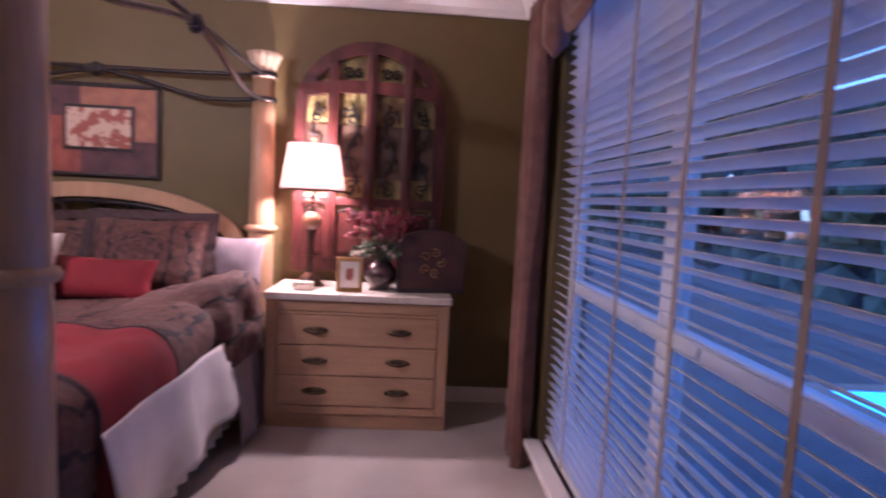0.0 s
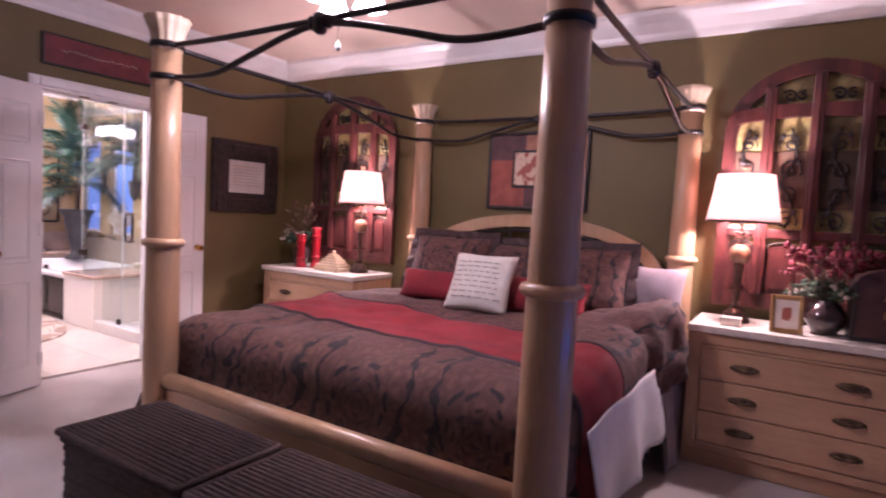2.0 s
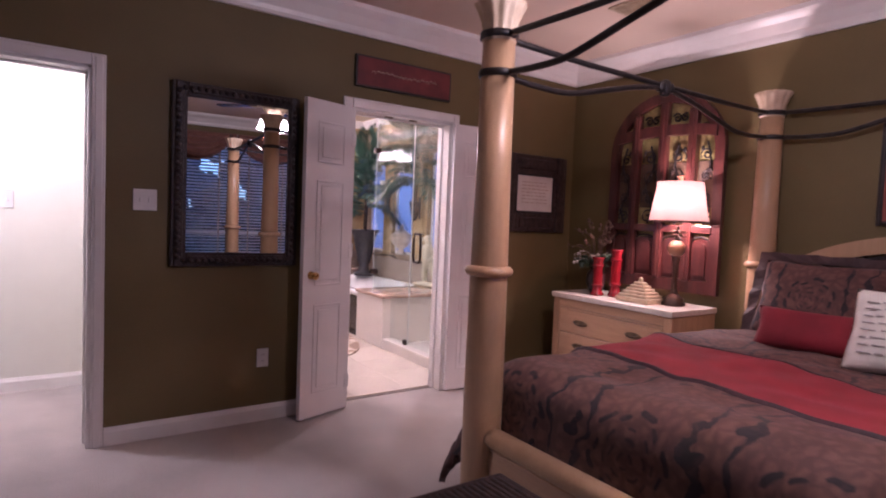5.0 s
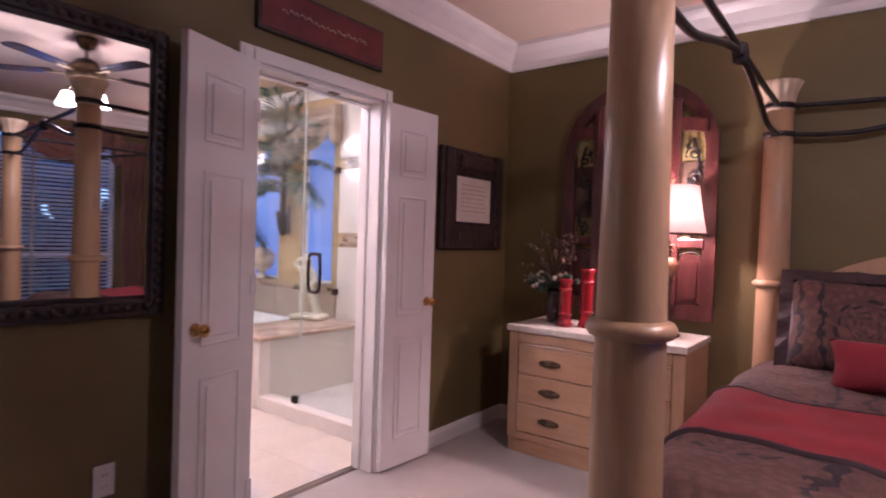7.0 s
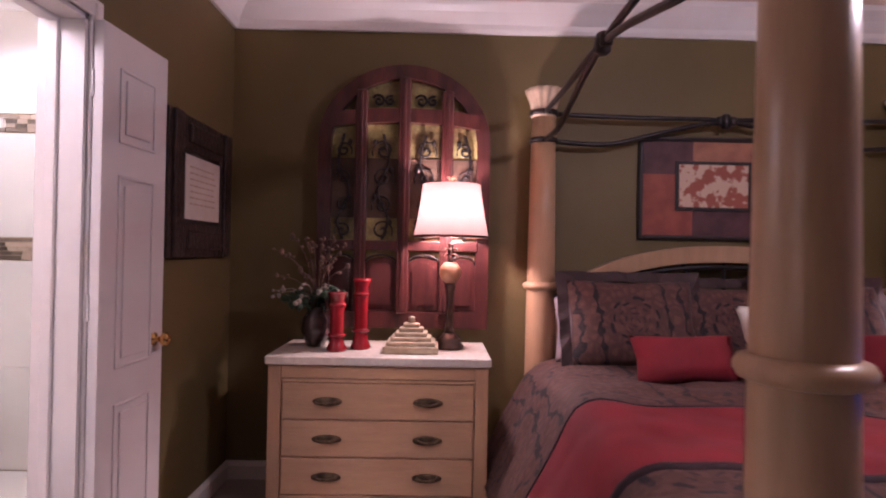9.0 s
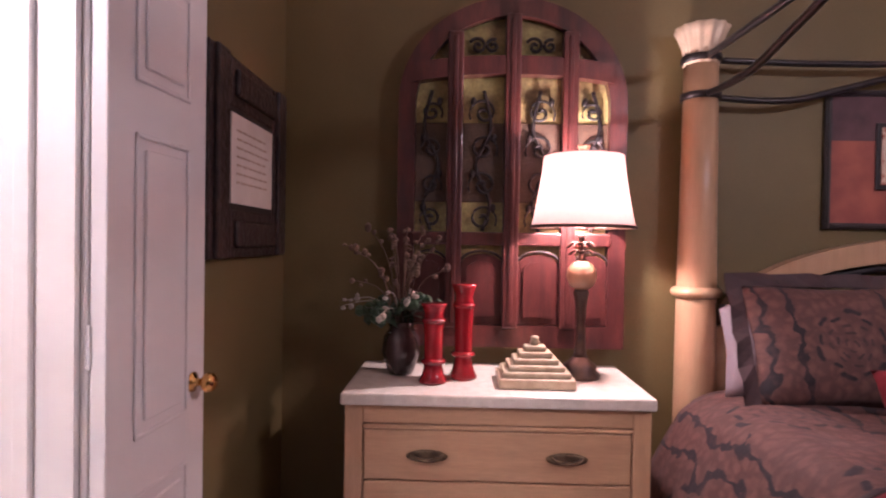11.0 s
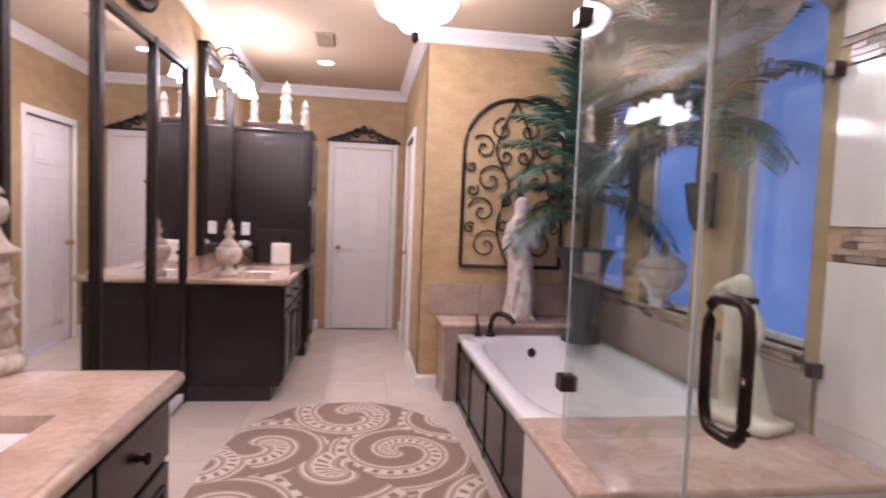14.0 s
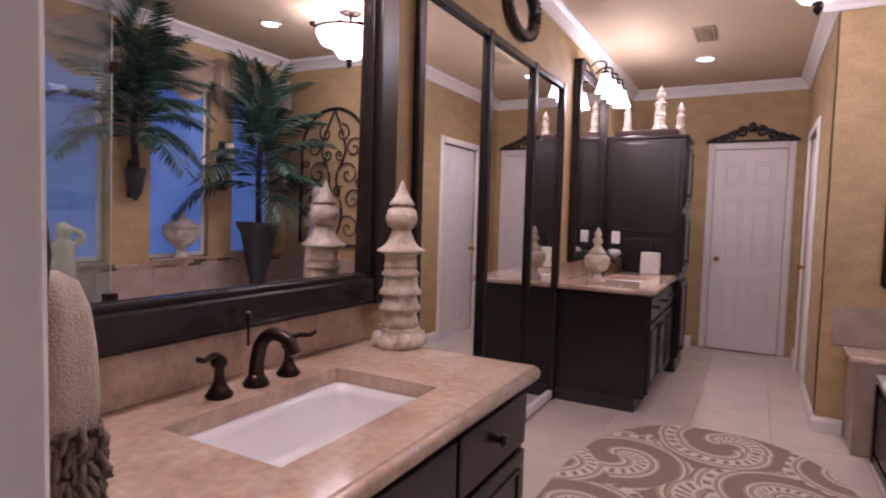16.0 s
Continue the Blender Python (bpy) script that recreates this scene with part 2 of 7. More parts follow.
OLIVE = mat("olive_wall_paint", (0.153, 0.109, 0.038), 0.62, second=(0.130, 0.091, 0.031), scale=1.6, fine=0.12, bump=0.12, bump_scale=140)
CEILING = mat("ceiling_paint", (0.66, 0.52, 0.42), 0.9, second=(0.62, 0.48, 0.385), scale=2, bump=0.25, bump_scale=90)
TRIM = mat("white_trim_paint", (0.80, 0.76, 0.73), 0.35, second=(0.76, 0.71, 0.68), scale=5, bump=0.03)
DOORW = mat("white_door_paint", (0.78, 0.73, 0.71), 0.4, second=(0.73, 0.68, 0.66), scale=3, bump=0.05, bump_scale=120)
CARPET = mat("beige_carpet", (0.50, 0.435, 0.40), 0.95, second=(0.40, 0.345, 0.315), scale=2.2, fine=0.5, bump=0.8, bump_scale=160, sheen=0.2)
HALLW = mat("hall_wall_paint", (0.72, 0.70, 0.62), 0.7, second=(0.68, 0.66, 0.58), scale=2, bump=0.1, bump_scale=140)
BLOND = mat("blond_wood", (0.50, 0.30, 0.17), 0.34, second=(0.43, 0.25, 0.14), scale=4, stretch=(6, 6, 0.7), fine=0.15, bump=0.03, coat=0.35)
BLONDX = mat("blond_wood_across", (0.50, 0.30, 0.17), 0.36, second=(0.43, 0.25, 0.14), scale=4, stretch=(0.7, 6, 6), fine=0.15, bump=0.03, coat=0.25)
POSTW = mat("blond_post_wood", (0.47, 0.29, 0.165), 0.36, second=(0.42, 0.255, 0.14), scale=3, stretch=(7, 7, 0.5), fine=0.12, coat=0.2)
CAPITAL = mat("cream_carved_capital", (0.62, 0.48, 0.34), 0.5, second=(0.50, 0.36, 0.24), scale=14, bump=0.2)
CREAMTOP = mat("cream_stone_top", (0.68, 0.60, 0.52), 0.25, second=(0.60, 0.52, 0.44), scale=30, fine=0.2)
IRON = mat("dark_iron", (0.030, 0.027, 0.028), 0.38, 0.7, second=(0.05, 0.042, 0.040), scale=20, bump=0.15)
PEWTER = mat("bronze_pull", (0.22, 0.155, 0.09), 0.4, 0.75, second=(0.10, 0.07, 0.045), scale=30, bump=0.2)
BRASS = mat("polished_brass", (0.80, 0.48, 0.16), 0.16, 1.0, second=(0.7, 0.42, 0.14), scale=10)
DAMASK = damask("brown_damask", (0.070, 0.028, 0.022), (0.010, 0.005, 0.008), (0.112, 0.047, 0.037), 1.0, (0.05, 0.38, 0))
DAMASK2 = damask("brown_damask_sham", (0.070, 0.028, 0.022), (0.010, 0.005, 0.008), (0.112, 0.047, 0.037), 0.8, (0.21, 0.0, 0))
RED = mat("red_cloth", (0.215, 0.006, 0.015), 0.8, second=(0.165, 0.0045, 0.011), scale=7, fine=0.2, bump=0.2, bump_scale=260, sheen=0.03)
LILAC = mat("lilac_sateen", (0.26, 0.20, 0.22), 0.55, second=(0.21, 0.16, 0.18), scale=10, bump=0.15, sheen=0.3)
WHITEC = mat("white_linen", (0.66, 0.62, 0.61), 0.85, second=(0.60, 0.56, 0.55), scale=9, bump=0.2, bump_scale=220)
CREAMC = mat("cream_linen", (0.70, 0.66, 0.60), 0.85, second=(0.63, 0.58, 0.52), scale=18, bump=0.3, bump_scale=240)
INK = mat("grey_ink", (0.26, 0.23, 0.21), 0.8)
WICKER = mat("dark_woven_wicker", (0.072, 0.030, 0.022), 0.75, second=(0.024, 0.011, 0.009), scale=30, stretch=(1, 5, 5), fine=0.4, bump=0.9, bump_scale=110)
MAHOG = mat("red_mahogany", (0.082, 0.021, 0.017), 0.34, second=(0.034, 0.009, 0.008), scale=5, stretch=(5, 5, 0.8), fine=0.45, bump=0.15, coat=0.35, spread=(0.3, 0.7))
GILT = mat("gilded_panel", (0.42, 0.36, 0.14), 0.42, 0.25, second=(0.15, 0.105, 0.045), scale=7, fine=0.5, bump=0.3, spread=(0.38, 0.6))
BROWNBACK = mat("brown_leather_back", (0.085, 0.048, 0.024), 0.6, second=(0.045, 0.024, 0.013), scale=9, fine=0.4, bump=0.2)
SHADE = cloth_shade("pleated_shade", (0.60, 0.36, 0.315), 0.105)
LAMPBASE = mat("dark_bronze_lamp", (0.055, 0.030, 0.022), 0.35, 0.5, second=(0.10, 0.055, 0.035), scale=22, bump=0.2)
LAMPSTONE = mat("amber_lamp_ball", (0.32, 0.17, 0.09), 0.3, second=(0.22, 0.11, 0.06), scale=12, coat=0.4)
CURTAIN = mat("russet_curtain", (0.235, 0.105, 0.075), 0.7, second=(0.175, 0.074, 0.052), scale=14, fine=0.2, bump=0.2, sheen=0.3)
BLIND = mat("white_blind_slat", (0.80, 0.79, 0.80), 0.4, second=(0.75, 0.74, 0.75), scale=6, stretch=(1, 0.3, 1))
TAPE = mat("beige_blind_tape", (0.40, 0.32, 0.27), 0.8)
PLATE = mat("white_plate_plastic", (0.76, 0.72, 0.70), 0.35)
MIRROR = mat("silvered_mirror", (0.90, 0.90, 0.90), 0.0, 1.0, second=(0.89, 0.89, 0.89))
FRAMED = mat("dark_carved_frame", (0.050, 0.028, 0.022), 0.45, second=(0.020, 0.012, 0.011), scale=22, bump=0.7, bump_scale=45)
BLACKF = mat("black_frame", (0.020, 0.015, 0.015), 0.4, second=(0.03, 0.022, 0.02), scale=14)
PAPER = mat("ivory_paper", (0.70, 0.64, 0.57), 0.8, second=(0.64, 0.57, 0.50), scale=10)
SIGNRED = mat("oxblood_sign", (0.17, 0.025, 0.025), 0.6, second=(0.09, 0.014, 0.016), scale=9, spread=(0.3, 0.7), bump=0.1)
SIGNINK = mat("pale_script", (0.50, 0.38, 0.28), 0.7)
ART_R = mat("art_brick_red", (0.36, 0.10, 0.062), 0.7, second=(0.24, 0.06, 0.045), scale=9)
ART_O = mat("art_copper", (0.42, 0.19, 0.11), 0.7, second=(0.28, 0.11, 0.075), scale=11)
ART_P = mat("art_plum", (0.125, 0.055, 0.058), 0.7, second=(0.07, 0.032, 0.036), scale=9)
ART_C = mat("art_leaf_print", (0.62, 0.45, 0.34), 0.7, second=(0.34, 0.10, 0.065), scale=16, spread=(0.47, 0.52))
REDGLAZE = mat("red_glaze", (0.204, 0.007, 0.010), 0.14, second=(0.24, 0.008, 0.012), scale=14, coat=0.6)
DARKGLAZE = mat("dark_glaze", (0.030, 0.018, 0.020), 0.16, second=(0.055, 0.030, 0.03), scale=12, coat=0.5)
CREAMBOX = mat("cream_lacquer_box", (0.46, 0.36, 0.24), 0.4, second=(0.34, 0.25, 0.155), scale=24, bump=0.25)
LEAF = mat("dark_green_leaf", (0.035, 0.070, 0.030), 0.45, second=(0.022, 0.045, 0.022), scale=12, vary=0.25)
PALM = mat("palm_leaf", (0.045, 0.095, 0.060), 0.42, second=(0.028, 0.062, 0.042), scale=9, vary=0.3)
TRUNK = mat("palm_trunk", (0.075, 0.050, 0.032), 0.9, second=(0.035, 0.024, 0.016), scale=30, bump=0.7)
PETAL = mat("crimson_petal", (0.20, 0.014, 0.030), 0.6, second=(0.11, 0.008, 0.018), scale=10, vary=0.3)
DRIED = mat("dried_stem", (0.20, 0.13, 0.085), 0.8, second=(0.11, 0.065, 0.045), scale=14)
PALEBUD = mat("pale_bud", (0.46, 0.40, 0.34), 0.7, second=(0.36, 0.30, 0.25), scale=14)
GOLD = mat("gold_leaf_frame", (0.55, 0.33, 0.13), 0.32, 0.7, second=(0.40, 0.22, 0.08), scale=18, bump=0.25)
CHEST = mat("dark_tooled_leather", (0.050, 0.022, 0.020), 0.45, second=(0.085, 0.036, 0.028), scale=9, bump=0.3)
# bathroom
FAUX = mat("golden_faux_plaster", (0.47, 0.33, 0.170), 0.7, second=(0.38, 0.26, 0.125), scale=5, stretch=(1, 1, 2.2), fine=0.3, bump=0.12, bump_scale=60, spread=(0.3, 0.7))
BCEIL = mat("bath_ceiling_paint", (0.62, 0.49, 0.34), 0.9, second=(0.58, 0.455, 0.31), scale=2, bump=0.2, bump_scale=90)
BFLOOR = mat("polished_cream_tile", (0.62, 0.54, 0.465), 0.12, second=(0.57, 0.49, 0.42), scale=3, fine=0.1, vary=0.03)
GROUT = mat("tile_grout", (0.50, 0.44, 0.385), 0.9, second=(0.45, 0.39, 0.34), scale=20)
WTILE = mat("ivory_wall_tile", (0.70, 0.655, 0.61), 0.10, second=(0.665, 0.615, 0.565), scale=2.5, fine=0.08, vary=0.025)
STONE = mat("beige_stone_tile", (0.42, 0.325, 0.265), 0.30, second=(0.34, 0.255, 0.205), scale=6, fine=0.3, vary=0.05)
MOSAIC = mat("mosaic_strip_tile", (0.36, 0.27, 0.20), 0.25, second=(0.27, 0.20, 0.15), scale=12, vary=0.75)
MARBLE = mat("crema_marble", (0.54, 0.40, 0.315), 0.16, second=(0.42, 0.285, 0.21), scale=4.5, detail=8, fine=0.35, spread=(0.36, 0.60), coat=0.3)
ESPRESSO = mat("espresso_cabinet", (0.015, 0.009, 0.007), 0.26, second=(0.011, 0.007, 0.006), scale=7, stretch=(5, 5, 0.8), bump=0.08, coat=0.05)
BRONZE = mat("oil_rubbed_bronze", (0.050, 0.032, 0.026), 0.28, 0.8, second=(0.028, 0.018, 0.015), scale=18)
PORCELAIN = mat("white_porcelain", (0.80, 0.78, 0.78), 0.08, second=(0.78, 0.76, 0.76), coat=0.4)
ALABASTER = mat("aged_white_resin", (0.66, 0.58, 0.50), 0.6, second=(0.44, 0.345, 0.265), scale=16, fine=0.3, bump=0.4, bump_scale=70)
PLASTER = mat("ivory_statue_plaster", (0.70, 0.63, 0.50), 0.55, second=(0.60, 0.52, 0.39), scale=10, bump=0.15)
WHITESTAT = mat("weathered_white_statue", (0.68, 0.62, 0.58), 0.7, second=(0.46, 0.38, 0.34), scale=13, bump=0.4)
BLACKURN = mat("black_urn", (0.022, 0.022, 0.026), 0.4, second=(0.036, 0.034, 0.036), scale=16, bump=0.2)
TOWEL = mat("cream_terry_towel", (0.60, 0.50, 0.40), 0.95, second=(0.53, 0.43, 0.34), scale=40, fine=0.3, bump=0.7, bump_scale=300, sheen=0.4)
FRINGE = mat("tan_towel_fringe", (0.40, 0.29, 0.22), 0.95, second=(0.25, 0.165, 0.12), scale=60, bump=0.8, sheen=0.3)
SWAG = mat("beige_satin_swag", (0.40, 0.295, 0.215), 0.5, second=(0.33, 0.235, 0.165), scale=8, bump=0.1, sheen=0.3)
RUG = swirl_rug("paisley_rug", (0.62, 0.54, 0.46), (0.40, 0.30, 0.225), (0.26, 0.18, 0.135))
FROST = clear("window_glass", (0.80, 0.86, 0.95), 0.0)
GLASS = clear("shower_glass", (0.93, 0.96, 0.95), 0.0, 1.5)
GLASSEDGE = mat("glass_edge", (0.62, 0.66, 0.66), 0.2, coat=0.4)
OPAL = glow("lit_opal_glass", (1.0, 0.90, 0.80), 5.0)
LIT = glow("lit_downlight", (1.0, 0.95, 0.88), 14.0)
# emission stands in for dusk light coming through the bath panes
DUSKGLOW = glow("dusk_glow_privacy_pane", (0.105, 0.175, 0.41), 0.60)
PATIO = mat("patio_stone", (0.15, 0.14, 0.135), 0.8, second=(0.10, 0.095, 0.095), scale=3, bump=0.3)
HEDGE = mat("dusk_hedge", (0.030, 0.050, 0.030), 0.8, second=(0.015, 0.028, 0.018), scale=5, bump=0.6)
POOL = glow("lit_pool_water", (0.05, 0.30, 0.95), 2.0)


# ---- mesh helpers ----
def finish(bm, smooth=False):
    bmesh.ops.recalc_face_normals(bm, faces=bm.faces)
    for f in bm.faces:
        f.smooth = smooth


def mesh_object(name, bm, material, smooth=False):
    finish(bm, smooth)
    me = bpy.data.meshes.new(name)
    bm.to_mesh(me)
    bm.free()
    me.materials.append(material)
    return new(name, me)


def part(name, bm, material, parent, label="", smooth=False):
    ob = mesh_object(name, bm, material, smooth)
    ob.parent = parent
    return tagged(ob, label)


def thing(name, label, category, at=(0, 0, 0), turn=0.0, group=""):
    ob = new(name)
    ob.empty_display_size = 0.1
    ob.matrix_basis = pose(*at, 0, 0, turn)
    return tagged(ob, label, category, group)


def box(bm, lo, hi, bevel=0.0, seg=2):
    g = bmesh.ops.create_cube(bm, size=1)
    c = [(a + b) / 2 for a, b in zip(lo, hi)]
    s = [abs(b - a) for a, b in zip(lo, hi)]
    bmesh.ops.scale(bm, vec=s, verts=g["verts"])
    bmesh.ops.translate(bm, vec=c, verts=g["verts"])
    if bevel:
        edges = list({e for v in g["verts"] for e in v.link_edges})
        bmesh.ops.bevel(bm, geom=edges, offset=min(bevel, min(s) * 0.45), segments=seg, affect="EDGES", profile=0.5)
    return bm


def boxes(*specs, bevel=0.0):
    bm = bmesh.new()
    for lo, hi in specs:
        box(bm, lo, hi, bevel)
    return bm


def lathe(profile, seg=24, at=(0, 0, 0), bm=None, flute=0, depth=0.0, hollow=False):
    """A turned body: (radius, height) from the bottom up; flute: ribs round it; hollow: a ring with no caps."""
    bm = bm or bmesh.new()
    rings = []
    for r, z in profile:
        ring = []
        for k in range(seg):
            a = 2 * math.pi * k / seg
            q = r * (1 + depth * math.cos(flute * a)) if flute else r
            ring.append(bm.verts.new((at[0] + q * math.cos(a), at[1] + q * math.sin(a), at[2] + z)))
        rings.append(ring)
    for a, b in zip(rings, rings[1:]):
        for k in range(seg):
            bm.faces.new((a[k], a[(k + 1) % seg], b[(k + 1) % seg], b[k]))
    if hollow:
        for k in range(seg):
            bm.faces.new((rings[-1][k], rings[-1][(k + 1) % seg], rings[0][(k + 1) % seg], rings[0][k]))
    else:
        bm.faces.new(rings[0][::-1])
        bm.faces.new(rings[-1])
    return bm


def tube(points, radius, seg=8, bm=None, taper=1.0):
    """A rod along points."""
    bm = bm or bmesh.new()
    pts = [Vector(p) for p in points]
    rings = []
    for i, p in enumerate(pts):
        d = (pts[min(i + 1, len(pts) - 1)] - pts[max(i - 1, 0)]).normalized()
        u = d.orthogonal().normalized() if abs(d.z) > 0.95 else d.cross(Vector((0, 0, 1))).normalized()
        w = d.cross(u)
        r = radius * (1 + (taper - 1) * i / max(1, len(pts) - 1))
        rings.append([bm.verts.new(p + r * (math.cos(2 * math.pi * k / seg) * u + math.sin(2 * math.pi * k / seg) * w)) for k in range(seg)])
    for a, b in zip(rings, rings[1:]):
        for k in range(seg):
            bm.faces.new((a[k], a[(k + 1) % seg], b[(k + 1) % seg], b[k]))
    bm.faces.new(rings[0][::-1])
    bm.faces.new(rings[-1])
    return bm


def smooth_path(points, n=8):
    """A curve through points."""
    pts = [Vector(p) for p in points]
    out = []
    for i in range(len(pts) - 1):
        p0, p1, p2, p3 = pts[max(i - 1, 0)], pts[i], pts[i + 1], pts[min(i + 2, len(pts) - 1)]
        for k in range(n):
            t = k / n
            out.append(0.5 * ((2 * p1) + (p2 - p0) * t + (2 * p0 - 5 * p1 + 4 * p2 - p3) * t * t + (3 * p1 - p0 - 3 * p2 + p3) * t ** 3))
    out.append(pts[-1])
    return out


def scroll(centre, r0, r1, start, turns, plane="xz", n=26):
    """A spiral from radius r0 to r1, in a plane."""
    out = []
    for k in range(n + 1):
        f = k / n
        a, r = start + turns * 2 * math.pi * f, r0 + (r1 - r0) * f
        u, v = r * math.cos(a), r * math.sin(a)
        out.append((centre[0] + u, centre[1], centre[2] + v) if plane == "xz" else (centre[0], centre[1] + u, centre[2] + v))
    return out


def prism(outline, depth, axis="y", at=0.0, bm=None):
    """A flat shape of (u, v) points pushed through a thickness along an axis."""
    bm = bm or bmesh.new()
    def place(u, v, d):
        return (u, d, v) if axis == "y" else (d, u, v) if axis == "x" else (u, v, d)
    a = [bm.verts.new(place(u, v, at)) for u, v in outline]
    b = [bm.verts.new(place(u, v, at + depth)) for u, v in outline]
    n = len(outline)
    bm.faces.new(a)
    bm.faces.new(b[::-1])
    for i in range(n):
        bm.faces.new((a[i], b[i], b[(i + 1) % n], a[(i + 1) % n]))
    return bm


def sweep(profile, path_a, path_b, out, up=(0, 0, 1), bm=None):
    """A moulding: (out, up) profile drawn from one point to another."""
    bm = bm or bmesh.new()
    a, b, o, u = Vector(path_a), Vector(path_b), Vector(out), Vector(up)
    ra = [bm.verts.new(a + o * p + u * q) for p, q in profile]
    rb = [bm.verts.new(b + o * p + u * q) for p, q in profile]
    n = len(profile)
    for i in range(n):
        bm.faces.new((ra[i], ra[(i + 1) % n], rb[(i + 1) % n], rb[i]))
    bm.faces.new(ra)
    bm.faces.new(rb[::-1])
    return bm


def pillow(w, h, d, n=18, flange=0.0, wobble=0.012, seed=0, bm=None):
    """A stuffed cushion standing in the xz plane, w wide, h high, d thick, with pinched corners."""
    bm = bm or bmesh.new()
    uvl = bm.loops.layers.uv.verify()
    sides = []
    for s in (-1, 1):
        grid = []
        for i in range(n + 1):
            row = []
            for j in range(n + 1):
                u, v = 2 * i / n - 1, 2 * j / n - 1
                e = max(0.0, (1 - abs(u) ** 2.6)) ** 0.55 * max(0.0, (1 - abs(v) ** 2.6)) ** 0.55
                pinch = 1 - 0.07 * (1 - abs(u)) * abs(v) ** 3 - 0.0
                pinch2 = 1 - 0.07 * (1 - abs(v)) * abs(u) ** 3
                x, z = u * w / 2 * pinch2, v * h / 2 * pinch
                y = s * d / 2 * e + wobble * noise.noise(Vector((x * 6 + seed, z * 6, s * 3.0))) * e
                row.append(bm.verts.new((x, y, z + h / 2)))
            grid.append(row)
        for i in range(n):
            for j in range(n):
                f = bm.faces.new((grid[i][j], grid[i + 1][j], grid[i + 1][j + 1], grid[i][j + 1]))
                for lp in f.loops:
                    lp[uvl].uv = (lp.vert.co.x, lp.vert.co.z)
        sides.append(grid)
    bmesh.ops.remove_doubles(bm, verts=bm.verts, dist=0.0005)
    return bm


def panel_wall(name, axis, at, thick, u0, u1, z0, z1, holes, material, label=""):
    """A wall of real thickness with openings cut through it: pieces left, right, above and below each hole. holes: (u0, u1, z0, z1), in order of u."""
    bm = bmesh.new()
    def piece(a, b, c, d):
        if b - a < 1e-4 or d - c < 1e-4:
            return
        if axis == "x":
            box(bm, (min(at, at + thick), a, c), (max(at, at + thick), b, d))
        else:
            box(bm, (a, min(at, at + thick), c), (b, max(at, at + thick), d))
    u = u0
    for h0, h1, b0, b1 in holes:
        piece(u, h0, z0, z1)
        piece(h0, h1, z0, b0)
        piece(h0, h1, b1, z1)
        u = h1
    piece(u, u1, z0, z1)
    ob = mesh_object(name, bm, material)
    return tagged(ob, label or name.replace("_", " "), "wall", kind="structure")


# ---- plan ----
XW, XE, YN, YS, CEIL = -4.78, 0.60, 5.03, -1.3, 2.69   # bedroom faces
BX = -4.93                                             # bath face of the shared wall
VY, BN, FARX = 1.95, 4.859, -11.2                      # vanity wall, tub wall, far wall
DOOR = (2.890, 3.705, 2.04)                            # opening to the bath
HALL = (0.50, 1.405, 2.04)                             # opening to the hall
WIN = [(1.95, 4.05), (-0.6, 1.5)]                      # bedroom windows along y
WZ = (0.16, 2.36)
OFF = (0.043, 0.171)                                   # where the bath's own plan stands against the bedroom

# ---- bedroom shell ----
tagged(mesh_object("floor", boxes(((-4.87, YS, -0.1), (XE + 0.2, YN + 0.1, 0.0)), ((-6.2, YS, -0.1), (-4.87, 1.72, 0.0))), CARPET), "beige cut-pile bedroom carpet, worn in paths", "carpet", kind="structure")
tagged(mesh_object("ceiling", boxes(((XW - 0.1, YS, CEIL), (XE + 0.2, YN + 0.1, CEIL + 0.1))), CEILING), "warm cream painted bedroom ceiling", "ceiling", kind="structure")
panel_wall("wall_north", "y", YN, 0.12, XW - 0.15, XE + 0.2, 0, CEIL, [], OLIVE, "olive green painted wall behind the bed")
panel_wall("wall_south", "y", YS, -0.12, XW - 1.5, XE + 0.2, 0, CEIL, [], OLIVE, "plain olive painted wall")
panel_wall("wall_west", "x", XW, BX - XW, YS, YN, 0, CEIL, [(HALL[0], HALL[1], 0, HALL[2]), (DOOR[0], DOOR[1], 0, DOOR[2])], OLIVE, "olive green painted wall with two white door openings")
panel_wall("wall_east", "x", XE, 0.18, YS, YN, 0, CEIL, [(WIN[1][0], WIN[1][1], WZ[0], WZ[1]), (WIN[0][0], WIN[0][1], WZ[0], WZ[1])], OLIVE, "olive painted window wall")

CROWN = [(0, 0), (0.02, 0), (0.03, 0.02), (0.035, 0.045), (0.075, 0.10), (0.105, 0.125), (0.12, 0.14), (0.12, 0.17), (0, 0.17)]
BASE = [(0, 0), (0.016, 0), (0.016, 0.075), (0.010, 0.088), (0.006, 0.10), (0, 0.10)]
for a, b, o in (((XW, YN, 0), (XE, YN, 0), (0, -1, 0)), ((XW, YS, 0), (XW, YN, 0), (1, 0, 0)),
                ((XE, YS, 0), (XE, YN, 0), (-1, 0, 0)), ((XW, YS, 0), (XE, YS, 0), (0, 1, 0))):
    up = Vector((0, 0, CEIL - 0.17))
    tagged(mesh_object("crown_moulding", sweep(CROWN, Vector(a) + up, Vector(b) + up, o), TRIM), "white stepped crown moulding under the ceiling", "moulding", kind="structure")
